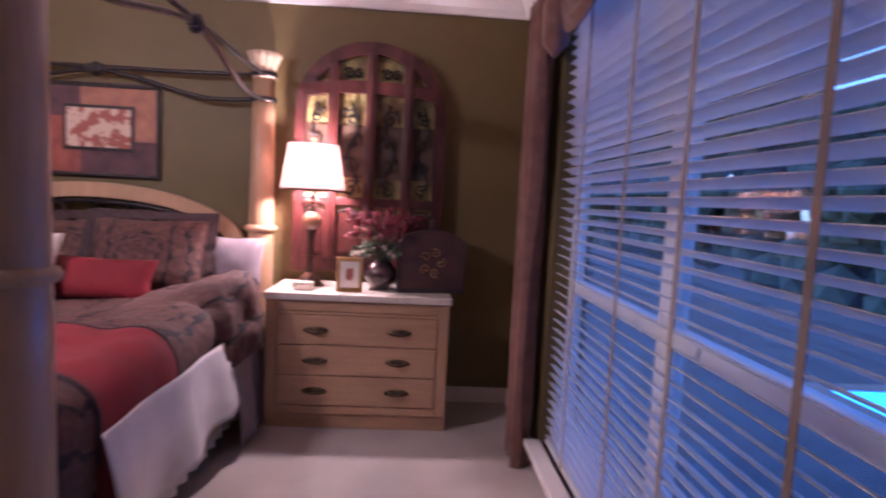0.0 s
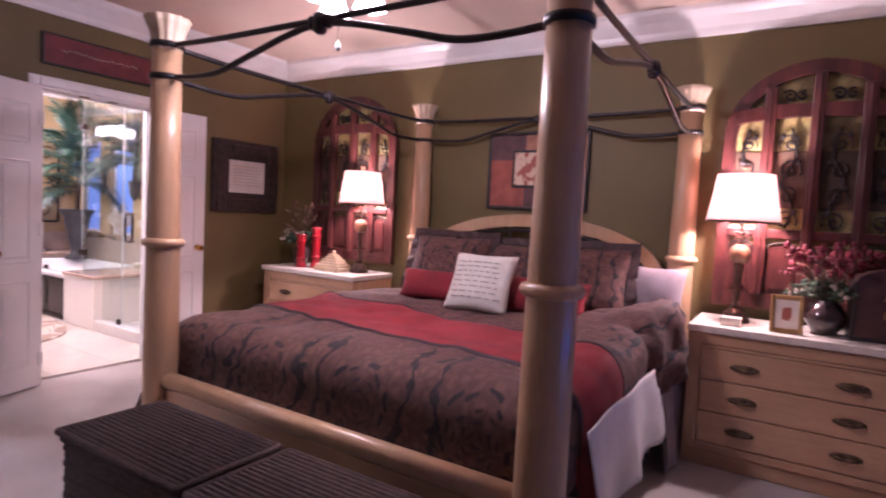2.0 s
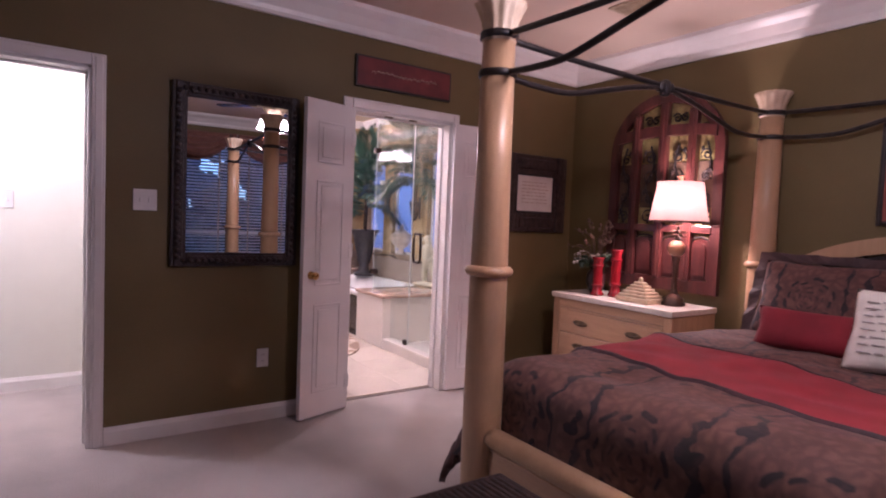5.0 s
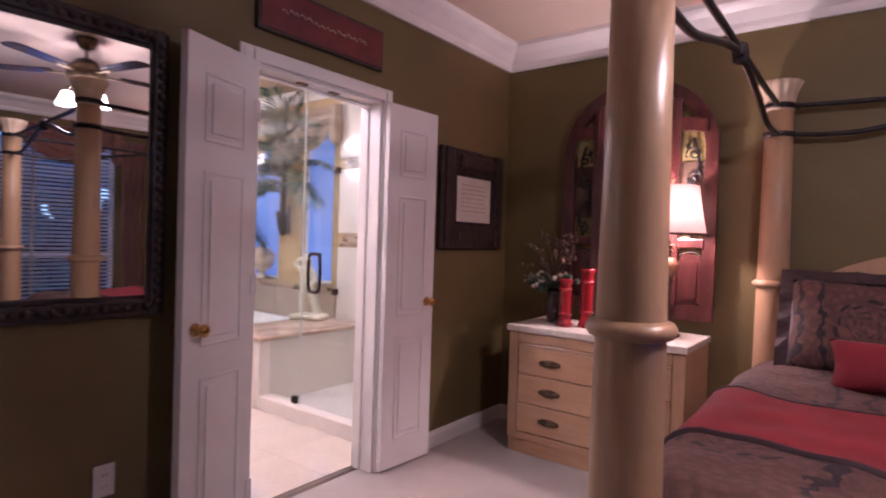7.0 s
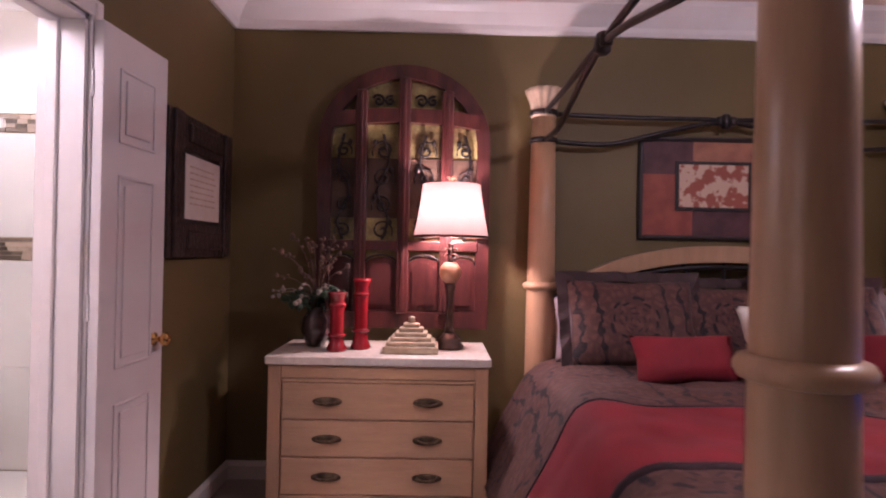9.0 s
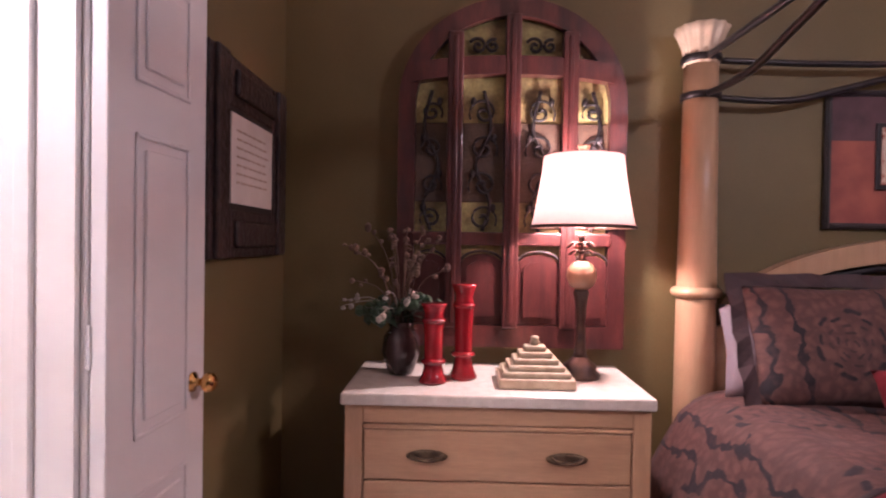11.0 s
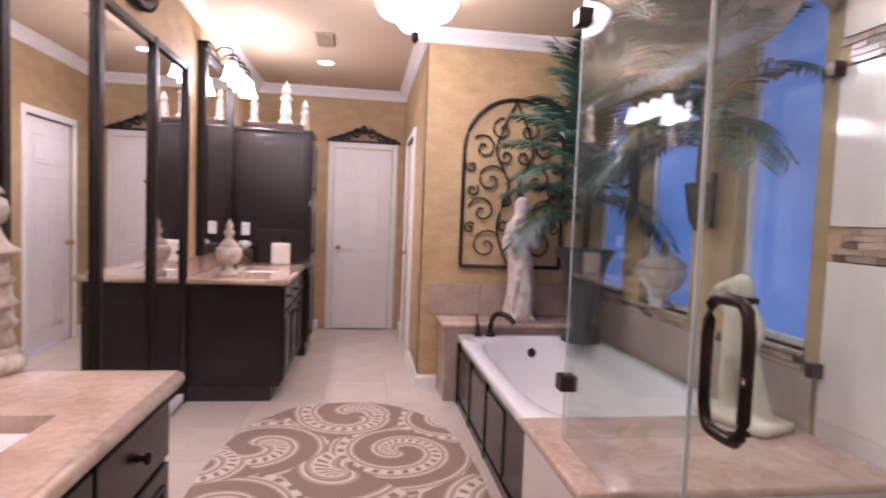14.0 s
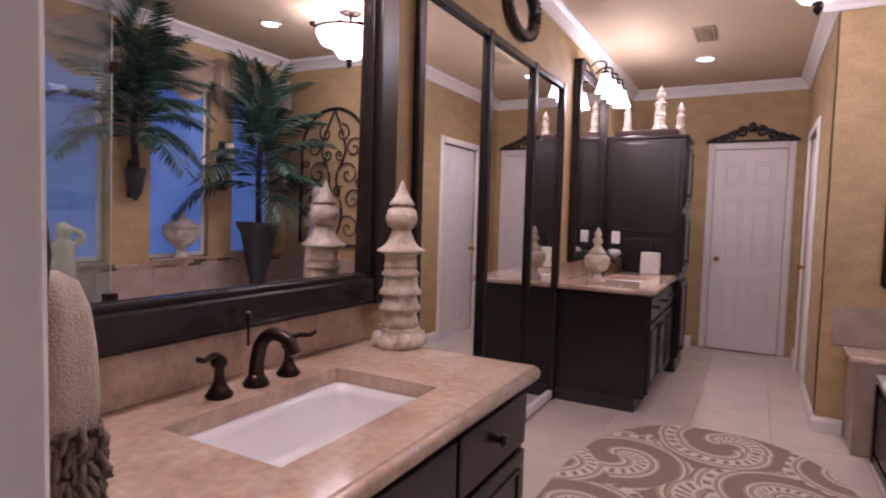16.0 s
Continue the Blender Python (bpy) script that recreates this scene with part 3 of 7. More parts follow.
for a, b, o in (((XW, YN, 0), (XE, YN, 0), (0, -1, 0)), ((XW, 3.77, 0), (XW, YN, 0), (1, 0, 0)), ((XW, 1.472, 0), (XW, 2.838, 0), (1, 0, 0)),
                ((XW, YS, 0), (XW, 0.435, 0), (1, 0, 0)), ((XE, YS, 0), (XE, YN, 0), (-1, 0, 0))):
    tagged(mesh_object("baseboard", sweep(BASE, a, b, o), TRIM), "white painted baseboard", "baseboard", kind="structure")


def casing(name, axis, face, out, u0, u1, top, label):
    """Door trim: two legs and a head, stepped, on one face of a wall."""
    bm = bmesh.new()
    w = 0.065
    for a, b, c, d in ((u0 - w, u0, 0, top + w), (u1, u1 + w, 0, top + w), (u0, u1, top, top + w)):
        for t, k in ((0.014, 0.0), (0.022, 0.014)):
            lo = (face, a + (k if b - a < 0.2 else 0), c) if axis == "x" else (a + (k if b - a < 0.2 else 0), face, c)
            hi = (face + out * t, b - (k if b - a < 0.2 else 0), d - k) if axis == "x" else (b - (k if b - a < 0.2 else 0), face + out * t, d - k)
            lo, hi = [min(p, q) for p, q in zip(lo, hi)], [max(p, q) for p, q in zip(lo, hi)]
            box(bm, lo, hi, 0.004, 1)
    return tagged(mesh_object(name, bm, TRIM), label, "door trim", kind="structure")


def jamb(name, u0, u1, top, x0, x1):
    """The lining of an opening through a wall along y, with door stops and strike plates."""
    bm = boxes(((x0, u0 - 0.002, 0), (x1, u0 + 0.016, top)), ((x0, u1 - 0.016, 0), (x1, u1 + 0.002, top)), ((x0, u0, top - 0.016), (x1, u1, top + 0.002)))
    mid = (x0 + x1) / 2
    for lo, hi in (((mid - 0.04, u0 + 0.014, 0), (mid - 0.005, u0 + 0.028, top)), ((mid - 0.04, u1 - 0.028, 0), (mid - 0.005, u1 - 0.014, top)),
                   ((mid - 0.04, u0 + 0.02, top - 0.028), (mid - 0.005, u1 - 0.02, top - 0.014))):
        box(bm, lo, hi, 0.003, 1)
    return tagged(mesh_object(name, bm, TRIM), "white painted door lining with stops", "door lining", kind="structure")


casing("trim_bath_door", "x", XW, 1, DOOR[0], DOOR[1], DOOR[2], "white moulded casing round the bath doorway")
casing("trim_bath_door_inside", "x", BX, -1, DOOR[0], DOOR[1], DOOR[2], "white moulded casing on the bath side")
casing("trim_hall_door", "x", XW, 1, HALL[0], HALL[1], HALL[2], "white moulded casing round the hall doorway")
jamb("door_lining_bath", DOOR[0], DOOR[1], DOOR[2], BX - 0.001, XW + 0.001)
jamb("door_lining_hall", HALL[0], HALL[1], HALL[2], BX - 0.001, XW + 0.001)
latch = thing("ball_catch", "two small brass ball catches in the door head", "door hardware", (XW - 0.04, 3.3, DOOR[2] - 0.020))
for s in (-0.1, 0.1):
    part("catch_plate", boxes(((-0.025, s - 0.03, -0.004), (0.0, s + 0.03, 0.004)), bevel=0.001), PEWTER, latch)


def panel_leaf(name, w, h, columns, label, hinge, turn, knob_u, material=DOORW, thick=0.035, rows=((0.17, 0.74), (0.86, 1.53), (1.64, 1.90)), knob_side=(-1, 1)):
    """A moulded panel door, hinge edge at its origin and leaf along +x, with raised panels on both faces, knob and hinges."""
    d = thing(name, label, "door", hinge, turn)
    d["kind"] = "structure"
    part("leaf", boxes(((0, -thick / 2, 0.012), (w, thick / 2, h)), bevel=0.003), material, d)
    margin, gap = min(0.1, w * 0.22), 0.09
    pw = (w - 2 * margin - gap * (columns - 1)) / columns
    for c in range(columns):
        x0 = margin + c * (pw + gap)
        for z0, z1 in rows:
            for s in (-1, 1):
                bm = bmesh.new()
                y = s * thick / 2
                # sunk surround drawn as a raised bead, then the raised field
                for (a0, b0, a1, b1) in ((x0, z0, x0 + pw, z0 + 0.012), (x0, z1 - 0.012, x0 + pw, z1), (x0, z0, x0 + 0.012, z1), (x0 + pw - 0.012, z0, x0 + pw, z1)):
                    box(bm, (a0, min(y, y + s * 0.006), b0), (a1, max(y, y + s * 0.006), b1), 0.005, 1)
                box(bm, (x0 + 0.034, min(y, y + s * 0.007), z0 + 0.034), (x0 + pw - 0.034, max(y, y + s * 0.007), z1 - 0.034), 0.0065, 1)
                part("raised_panel", bm, material, d)
    for s in knob_side:
        k = lathe([(0.026, 0), (0.026, 0.004), (0.011, 0.008), (0.010, 0.026), (0.020, 0.032), (0.026, 0.042), (0.024, 0.054), (0.014, 0.062), (0.0005, 0.064)], 18)
        bmesh.ops.rotate(k, verts=k.verts, matrix=Matrix.Rotation(radians(90 if s < 0 else -90), 3, "X"))
        bmesh.ops.translate(k, verts=k.verts, vec=(knob_u, s * thick / 2, 0.93))
        part("knob", k, BRASS, d, "polished brass knob", smooth=True)
    for z in (0.2, 1.08, 1.82):
        part("hinge", boxes(((-0.006, thick / 2 - 0.004, z - 0.045), (0.03, thick / 2 + 0.004, z + 0.045)), bevel=0.002), PLATE if material is DOORW else PEWTER, d, "painted butt hinge")
    return d


LEAFW = 0.395
panel_leaf("door_1", LEAFW, 2.03, 1, "white panelled narrow door leaf, folded open to the wall", (XW + 0.035, DOOR[0], 0), -90 + 17, LEAFW - 0.06)
panel_leaf("door_2", LEAFW, 2.03, 1, "white panelled narrow door leaf, folded open to the wall", (XW + 0.035, DOOR[1] + 0.005, 0), 90 - 3, LEAFW - 0.06)

# ---- hall behind the opening ----
panel_wall("wall_hall_far", "x", -6.08, -0.1, YS, VY - 0.1, 0, CEIL, [], HALLW, "pale bright hall wall")
panel_wall("wall_hall_side", "y", 1.62, 0.1, -6.1, BX, 0, CEIL, [], HALLW, "pale hall side wall")
panel_wall("wall_hall_end", "y", -0.6, -0.1, -6.1, BX, 0, CEIL, [], HALLW, "pale hall end wall")
tagged(mesh_object("wall_hall_lining", boxes(((BX - 0.012, -0.6, 0), (BX - 0.002, HALL[0], CEIL)), ((BX - 0.012, HALL[1], 0), (BX - 0.002, 1.62, CEIL)), ((BX - 0.012, HALL[0], HALL[2]), (BX - 0.002, HALL[1], CEIL))), HALLW), "pale paint on the hall side", "wall", kind="structure")
tagged(mesh_object("ceiling_hall", boxes(((-6.2, -0.8, CEIL), (BX, 1.75, CEIL + 0.1))), CEILING), "cream hall ceiling", "ceiling", kind="structure")
tagged(mesh_object("baseboard", sweep(BASE, (-6.08, -0.6, 0), (-6.08, 1.62, 0), (1, 0, 0)), TRIM), "white painted hall baseboard", "baseboard", kind="structure")
hl = thing("hall_ceiling_light", "white glass dome light on the hall ceiling", "ceiling light", (-5.5, 0.55, CEIL))
part("base", lathe([(0.13, -0.025), (0.14, -0.01), (0.14, 0)], 28), TRIM, hl, smooth=True)


def wall_plate(name, label, category, at, turn, w, h, kind):
    """A switch or socket plate on a wall, facing local -y."""
    p = thing(name, label, category, at, turn)
    part("plate", boxes(((-w / 2, -0.007, -h / 2), (w / 2, 0, h / 2)), bevel=0.003), PLATE, p)
    if kind == "socket":
        for z in (-0.021, 0.021):
            part("socket", boxes(((-0.016, -0.010, z - 0.014), (0.016, -0.006, z + 0.014)), bevel=0.004), PLATE, p)
            part("slots", boxes(((-0.008, -0.0105, z - 0.004), (-0.005, -0.0095, z + 0.006)), ((0.005, -0.0105, z - 0.004), (0.008, -0.0095, z + 0.006))), INK, p)
    else:
        for x in ((-0.022, 0.022) if w > 0.09 else (0,)):
            part("toggle", boxes(((x - 0.006, -0.018, -0.012), (x + 0.006, -0.006, 0.012)), bevel=0.002), PLATE, p)
    return p


wall_plate("light_switch", "white double light switch plate on the olive wall", "light switch", (XW, 1.66, 1.355), 90, 0.118, 0.118, "switch")
wall_plate("wall_outlet", "white electric outlet low on the olive wall", "outlet", (XW, 2.33, 0.40), 90, 0.072, 0.116, "socket")
wall_plate("light_switch", "white switch plate on the bright hall wall", "light switch", (-6.08, 0.98, 1.33), 90, 0.072, 0.116, "switch")

# ---- windows, blinds and curtains ----
for wi, (y0, y1) in enumerate(WIN):
    w = thing("window_%d" % (wi + 1), "white framed window with a middle rail, dusk outside", "window", (XE + 0.12, (y0 + y1) / 2, WZ[0]))
    w["kind"] = "structure"
    L, H = y1 - y0, WZ[1] - WZ[0]
    fr = 0.05
    part("window_frame", boxes(((-0.03, -L / 2, 0), (0.03, -L / 2 + fr, H)), ((-0.03, L / 2 - fr, 0), (0.03, L / 2, H)), ((-0.03, -L / 2 + fr, 0), (0.03, L / 2 - fr, fr)), ((-0.03, -L / 2 + fr, H - fr), (0.03, L / 2 - fr, H)), bevel=0.004), TRIM, w)
    part("mullion", boxes(((-0.03, -0.04, fr), (0.03, 0.04, H - fr)), bevel=0.004), TRIM, w)
    for s in (-1, 1):
        part("meeting_rail", boxes(((-0.025, min(s * 0.04, s * (L / 2 - fr)), 0.78), (0.025, max(s * 0.04, s * (L / 2 - fr)), 0.835)), bevel=0.004), TRIM, w)
        g = part("pane", boxes(((-0.003, min(s * 0.04, s * (L / 2 - fr)), fr), (0.003, max(s * 0.04, s * (L / 2 - fr)), H - fr))), FROST, w)
        g.visible_shadow = False
    part("window_sill", boxes(((-0.20, -L / 2 - 0.03, -0.035), (-0.03, L / 2 + 0.03, 0.0)), bevel=0.006), TRIM, w)
    bl = thing("window_blind", "white wide-slat blind, slats tilted half open", "window blind", (XE + 0.045, (y0 + y1) / 2, WZ[0]), group="bedroom blinds")
    part("head_rail", boxes(((-0.03, -L / 2 + 0.01, H - 0.06), (0.03, L / 2 - 0.01, H - 0.005)), bevel=0.004), BLIND, bl)
    slat = bmesh.new()
    for k in range(4):
        a0, a1 = -0.026 + 0.013 * k, -0.013 + 0.013 * k
        v = [slat.verts.new((a, yy, 0.0035 * (1 - (a / 0.026) ** 2) + dz)) for a, yy, dz in ((a0, -L / 2 + 0.015, 0), (a1, -L / 2 + 0.015, 0), (a1, L / 2 - 0.015, 0), (a0, L / 2 - 0.015, 0), (a0, -L / 2 + 0.015, -0.0025), (a1, -L / 2 + 0.015, -0.0025), (a1, L / 2 - 0.015, -0.0025), (a0, L / 2 - 0.015, -0.0025))]
        for q in ((0, 1, 2, 3), (7, 6, 5, 4), (0, 3, 7, 4), (1, 5, 6, 2), (0, 4, 5, 1), (3, 2, 6, 7)):
            slat.faces.new([v[i] for i in q])
    first = part("slat", slat, BLIND, bl)
    n = int((H - 0.09) / 0.0455)
    for k in range(n):
        o = first if k == 0 else new("slat", first.data)
        o.parent = bl
        o.matrix_basis = pose(0, 0, 0.03 + 0.0455 * k, 0, 26 + random.uniform(-1.5, 1.5), 0)
    part("bottom_rail", boxes(((-0.026, -L / 2 + 0.012, 0.002), (0.026, L / 2 - 0.012, 0.02)), bevel=0.004), BLIND, bl)
    for q in (-0.68, -0.2, 0.2, 0.68):
        part("ladder_tape", boxes(((-0.031, q * L / 2 - 0.012, 0.02), (-0.029, q * L / 2 + 0.012, H - 0.06))), TAPE, bl, "beige cloth ladder tape")


def curtain(name, label, at, turn, w, h, folds, depth):
    """A hanging drape with soft folds, along local x."""
    c = thing(name, label, "curtain", at, turn)
    bm = bmesh.new()
    nx, nz = folds * 10, 14
    rows = []
    for side in (0, 1):
        grid = []
        for j in range(nz + 1):
            z = h * j / nz
            pull = 1 - 0.10 * math.sin(math.pi * j / nz)
            row = []
            for i in range(nx + 1):
                u = i / nx
                y = depth * 0.5 * math.sin(2 * math.pi * folds * u + 0.4 * math.sin(3.0 * z)) + 0.012 * noise.noise(Vector((u * 5, z * 1.4, 0)))
                row.append(bm.verts.new(((u - 0.5) * w * pull, y + 0.006 * side, z)))
            grid.append(row)
        for j in range(nz):
            for i in range(nx):
                bm.faces.new((grid[j][i], grid[j][i + 1], grid[j + 1][i + 1], grid[j + 1][i]))
        rows.append(grid)
    for g0, g1 in ((rows[0][0], rows[1][0]), (rows[0][-1], rows[1][-1])):
        for i in range(nx):
            bm.faces.new((g0[i], g0[i + 1], g1[i + 1], g1[i]))
    part("drape", bm, CURTAIN, c, smooth=True)
    return c


curtain("window_curtain", "russet brown full-length drape, hanging in folds", (XE - 0.085, 4.20, 0.0), 90, 0.26, 2.35, 4, 0.10)
curtain("window_curtain", "russet brown full-length drape between the windows", (XE - 0.085, 1.72, 0.0), 90, 0.26, 2.35, 4, 0.10)


def swag(name, label, at, turn, w, drop, material, layers=5, thick=0.09):
    """A draped valance: a half-moon of hanging folds, along local x, with gathered ends."""
    s = thing(name, label, "valance", at, turn)
    bm = bmesh.new()
    nx, nv = 28, layers * 6
    grid = []
    for j in range(nv + 1):
        v = j / nv
        row = []
        for i in range(nx + 1):
            u = 2 * i / nx - 1
            sag = drop * v * (1 - abs(u) ** 2.2)
            end = 0.16 * drop * v * abs(u) ** 3
            fold = thick * (0.35 + 0.65 * (1 - u * u)) * (0.5 + 0.5 * math.sin(2 * math.pi * layers * v)) * 0.45 + thick * v * 0.7 * (1 - u * u)
            row.append(bm.verts.new((u * w / 2, -fold, -sag - end)))
        grid.append(row)
    for j in range(nv):
        for i in range(nx):
            bm.faces.new((grid[j][i], grid[j][i + 1], grid[j + 1][i + 1], grid[j + 1][i]))
    part("swag", bm, material, s, smooth=True)
    for sx in (-1, 1):
        ends = lathe([(0.008, -drop * 0.95), (0.06, -drop * 0.8), (0.065, -drop * 0.4), (0.045, -0.06), (0.05, 0.0)], 18, (sx * w / 2, -0.03, 0), None, 6, 0.12)
        part("jabot", ends, material, s, "gathered cascading tail", smooth=True)
    return s


for yc in (3.5, 2.45, 0.95, -0.1):
    swag("window_valance", "russet draped swag valance over the blind", (XE - 0.03, yc, 2.44), -90, 1.05, 0.42, CURTAIN)

# ---- outside ----
tagged(mesh_object("ground", boxes(((XE + 0.25, -60, -0.35), (60, 60, -0.3))), PATIO), "grey patio paving outside at dusk", "ground", kind="structure")
pool = thing("swimming_pool", "lit blue swimming pool in the patio", "pool", (5.15, 4.2, -0.3))
part("water", boxes(((-1.2, -2.2, 0.006), (1.2, 2.2, 0.012))), POOL, pool)
part("coping", boxes(((-1.4, -2.4, 0), (-1.2, 2.4, 0.03)), ((1.2, -2.4, 0), (1.4, 2.4, 0.03)), ((-1.2, -2.4, 0), (1.2, -2.2, 0.03)), ((-1.2, 2.2, 0), (1.2, 2.4, 0.03)), bevel=0.008), STONE, pool)
hb = bmesh.new()
for k in range(1500):
    y = random.uniform(-11, 18) if k < 900 else random.uniform(18, 44)
    far = 1.0 if y < 18 else 1.5
    x, z = 9 + random.uniform(-0.8, 1.0), random.uniform(-0.2, far * (4.2 + 0.9 * math.sin(y * 0.9) + 0.4 * math.sin(y * 2.7)))
    s = far * random.uniform(0.25, 0.55)
    g = bmesh.ops.create_icosphere(hb, subdivisions=1, radius=s)
    bmesh.ops.translate(hb, verts=g["verts"], vec=(x, y, z))
tagged(mesh_object("garden_hedge", hb, HEDGE), "tall dark uneven garden hedge at dusk", "hedge", kind="stuff")


# ---- bed ----
BX0, BX1, BY0, BY1 = -3.05, -1.04, 2.72, 4.93
bed = thing("canopy_bed", "blond wood four-poster bed with dark iron canopy rails", "bed", (0, 0, 0))
for x, y in ((BX0, BY0), (BX1, BY0), (BX0, BY1), (BX1, BY1)):
    p = part("post", lathe([(0.078, 0.0), (0.081, 0.03), (0.081, 0.6), (0.077, 1.1), (0.071, 1.5), (0.066, 2.03)], 32, (x, y, 0)), POSTW, bed, smooth=True)
    part("collar", lathe([(0.076, 1.092), (0.092, 1.098), (0.099, 1.110), (0.099, 1.118), (0.092, 1.130), (0.076, 1.136)], 32, (x, y, 0)), POSTW, p, smooth=True)
    part("capital", lathe([(0.066, 2.03), (0.067, 2.07), (0.074, 2.11), (0.090, 2.15), (0.103, 2.178), (0.098, 2.184), (0.06, 2.175)], 64, (x, y, 0), None, 12, 0.05), CAPITAL, p, "cream fluted capital", smooth=True)
    for z in (2.055, 1.905):
        part("iron_band", lathe([(0.072, z - 0.014), (0.078, z - 0.012), (0.078, z + 0.012), (0.072, z + 0.014)], 28, (x, y, 0)), IRON, p, "dark iron band", smooth=True)


def iron_rails(a, b):
    """Two iron rods between posts: a level one, and one that dips, rises and crosses it at a knot in the middle."""
    a, b = Vector(a), Vector(b)
    d = (b - a)
    L = d.length
    d.normalize()
    a, b = a + d * 0.07, b - d * 0.07
    def at(f, z):
        p = a.lerp(b, f)
        return (p.x, p.y, z)
    r1 = smooth_path([at(0, 2.055), at(0.2, 2.045), at(0.42, 2.045), at(0.5, 2.04), at(0.58, 2.045), at(0.8, 2.045), at(1, 2.055)], 6)
    r2 = smooth_path([at(0, 1.905), at(0.08, 1.895), at(0.17, 1.90), at(0.28, 1.95), at(0.4, 2.005), at(0.5, 2.03), at(0.6, 2.005), at(0.72, 1.95), at(0.83, 1.90), at(0.92, 1.895), at(1, 1.905)], 6)
    part("canopy_rail", tube(r1, 0.0135, 8), IRON, bed, "dark iron rod", smooth=True)
    part("canopy_rail", tube(r2, 0.0135, 8), IRON, bed, "dark wavy iron rod", smooth=True)
    m = a.lerp(b, 0.5)
    k = lathe([(0.012, 1.99), (0.026, 2.0), (0.03, 2.035), (0.026, 2.065), (0.012, 2.075)], 14, (m.x, m.y, 0))
    for s in (-0.035, 0.035):
        g = lathe([(0.02, 2.012), (0.024, 2.02), (0.024, 2.05), (0.02, 2.058)], 12, (m.x + d.x * s, m.y + d.y * s, 0), k)
    part("rail_knot", k, IRON, bed, "wrapped iron knot", smooth=True)


iron_rails((BX0, BY0, 0), (BX1, BY0, 0))
iron_rails((BX0, BY1, 0), (BX1, BY1, 0))
iron_rails((BX0, BY0, 0), (BX0, BY1, 0))
iron_rails((BX1, BY0, 0), (BX1, BY1, 0))
part("foot_rail", tube([(BX0 + 0.06, BY0, 0.44), (BX1 - 0.06, BY0, 0.44)], 0.042, 20), POSTW, bed, "rounded blond foot rail", smooth=True)
part("foot_panel", boxes(((BX0 + 0.06, BY0 - 0.02, 0.12), (BX1 - 0.06, BY0 + 0.02, 0.40)), bevel=0.006), BLONDX, bed)
for x in (BX0, BX1):
    part("side_rail", boxes(((x - 0.022, BY0 + 0.06, 0.14), (x + 0.022, BY1 - 0.06, 0.34)), bevel=0.008), BLOND, bed)
cx, half = (BX0 + BX1) / 2, (BX1 - BX0) / 2 - 0.09
arch = [(cx + half * math.cos(a), 0.98 + 0.37 * math.sin(a)) for a in [math.pi * k / 36 for k in range(37)]]
ring = bmesh.new()
inner = [(cx + (half - 0.10) * math.cos(math.pi * k / 36), 0.98 + 0.28 * math.sin(math.pi * k / 36)) for k in range(37)]
prism(arch + inner[::-1], 0.06, "y", BY1 - 0.03, ring)
part("headboard_arch", ring, POSTW, bed, "blond wood arched headboard rim")
part("headboard_rail", boxes(((BX0 + 0.06, BY1 - 0.025, 0.45), (BX1 - 0.06, BY1 + 0.025, 0.98)), bevel=0.006), BLONDX, bed)
for k in range(-4, 5):
    x = cx + k * 0.19
    top = 0.98 + 0.29 * math.sqrt(max(0.0, 1 - (k * 0.24 / (half - 0.08)) ** 2))
    part("headboard_spindle", tube(smooth_path([(cx + k * 0.07, BY1, 0.97), (cx + k * 0.15, BY1, (0.97 + top) / 2), (cx + k * 0.235, BY1, top)], 5), 0.011, 8), IRON, bed, "dark curved iron spindle", smooth=True)
part("headboard_hoop", tube([(cx + (half - 0.12) * math.cos(math.pi * k / 24), BY1, 0.98 + 0.255 * math.sin(math.pi * k / 24)) for k in range(25)], 0.014, 8), IRON, bed, "dark iron hoop", smooth=True)

mat_thing = thing("mattress", "white covered thick mattress on its base", "mattress", (cx, (BY0 + BY1) / 2, 0.2))
part("base", boxes(((-0.93, -1.0, 0.0), (0.93, 1.02, 0.16)), bevel=0.03), WHITEC, mat_thing)
part("core", boxes(((-0.945, -1.02, 0.165), (0.945, 1.04, 0.44)), bevel=0.06), WHITEC, mat_thing)
skirt = thing("bed_skirt", "white gathered bed skirt down to the carpet", "bed skirt", (cx, 0, 0))
for sx in (-1, 1):
    bm = bmesh.new()
    grid = []
    for j in range(7):
        row = []
        for i in range(121):
            y = BY0 + 0.1 + (BY1 - BY0 - 0.2) * i / 120
            z = 0.05 + 0.36 * j / 6
            row.append(bm.verts.new((sx * (0.955 + 0.016 * (1 - j / 6) * math.sin(i * 0.9) + 0.04 * (1 - j / 6)), y, z)))
        grid.append(row)
    for j in range(6):
        for i in range(120):
            bm.faces.new((grid[j][i], grid[j][i + 1], grid[j + 1][i + 1], grid[j + 1][i]))
    part("skirt_side", bm, WHITEC, skirt, smooth=True)


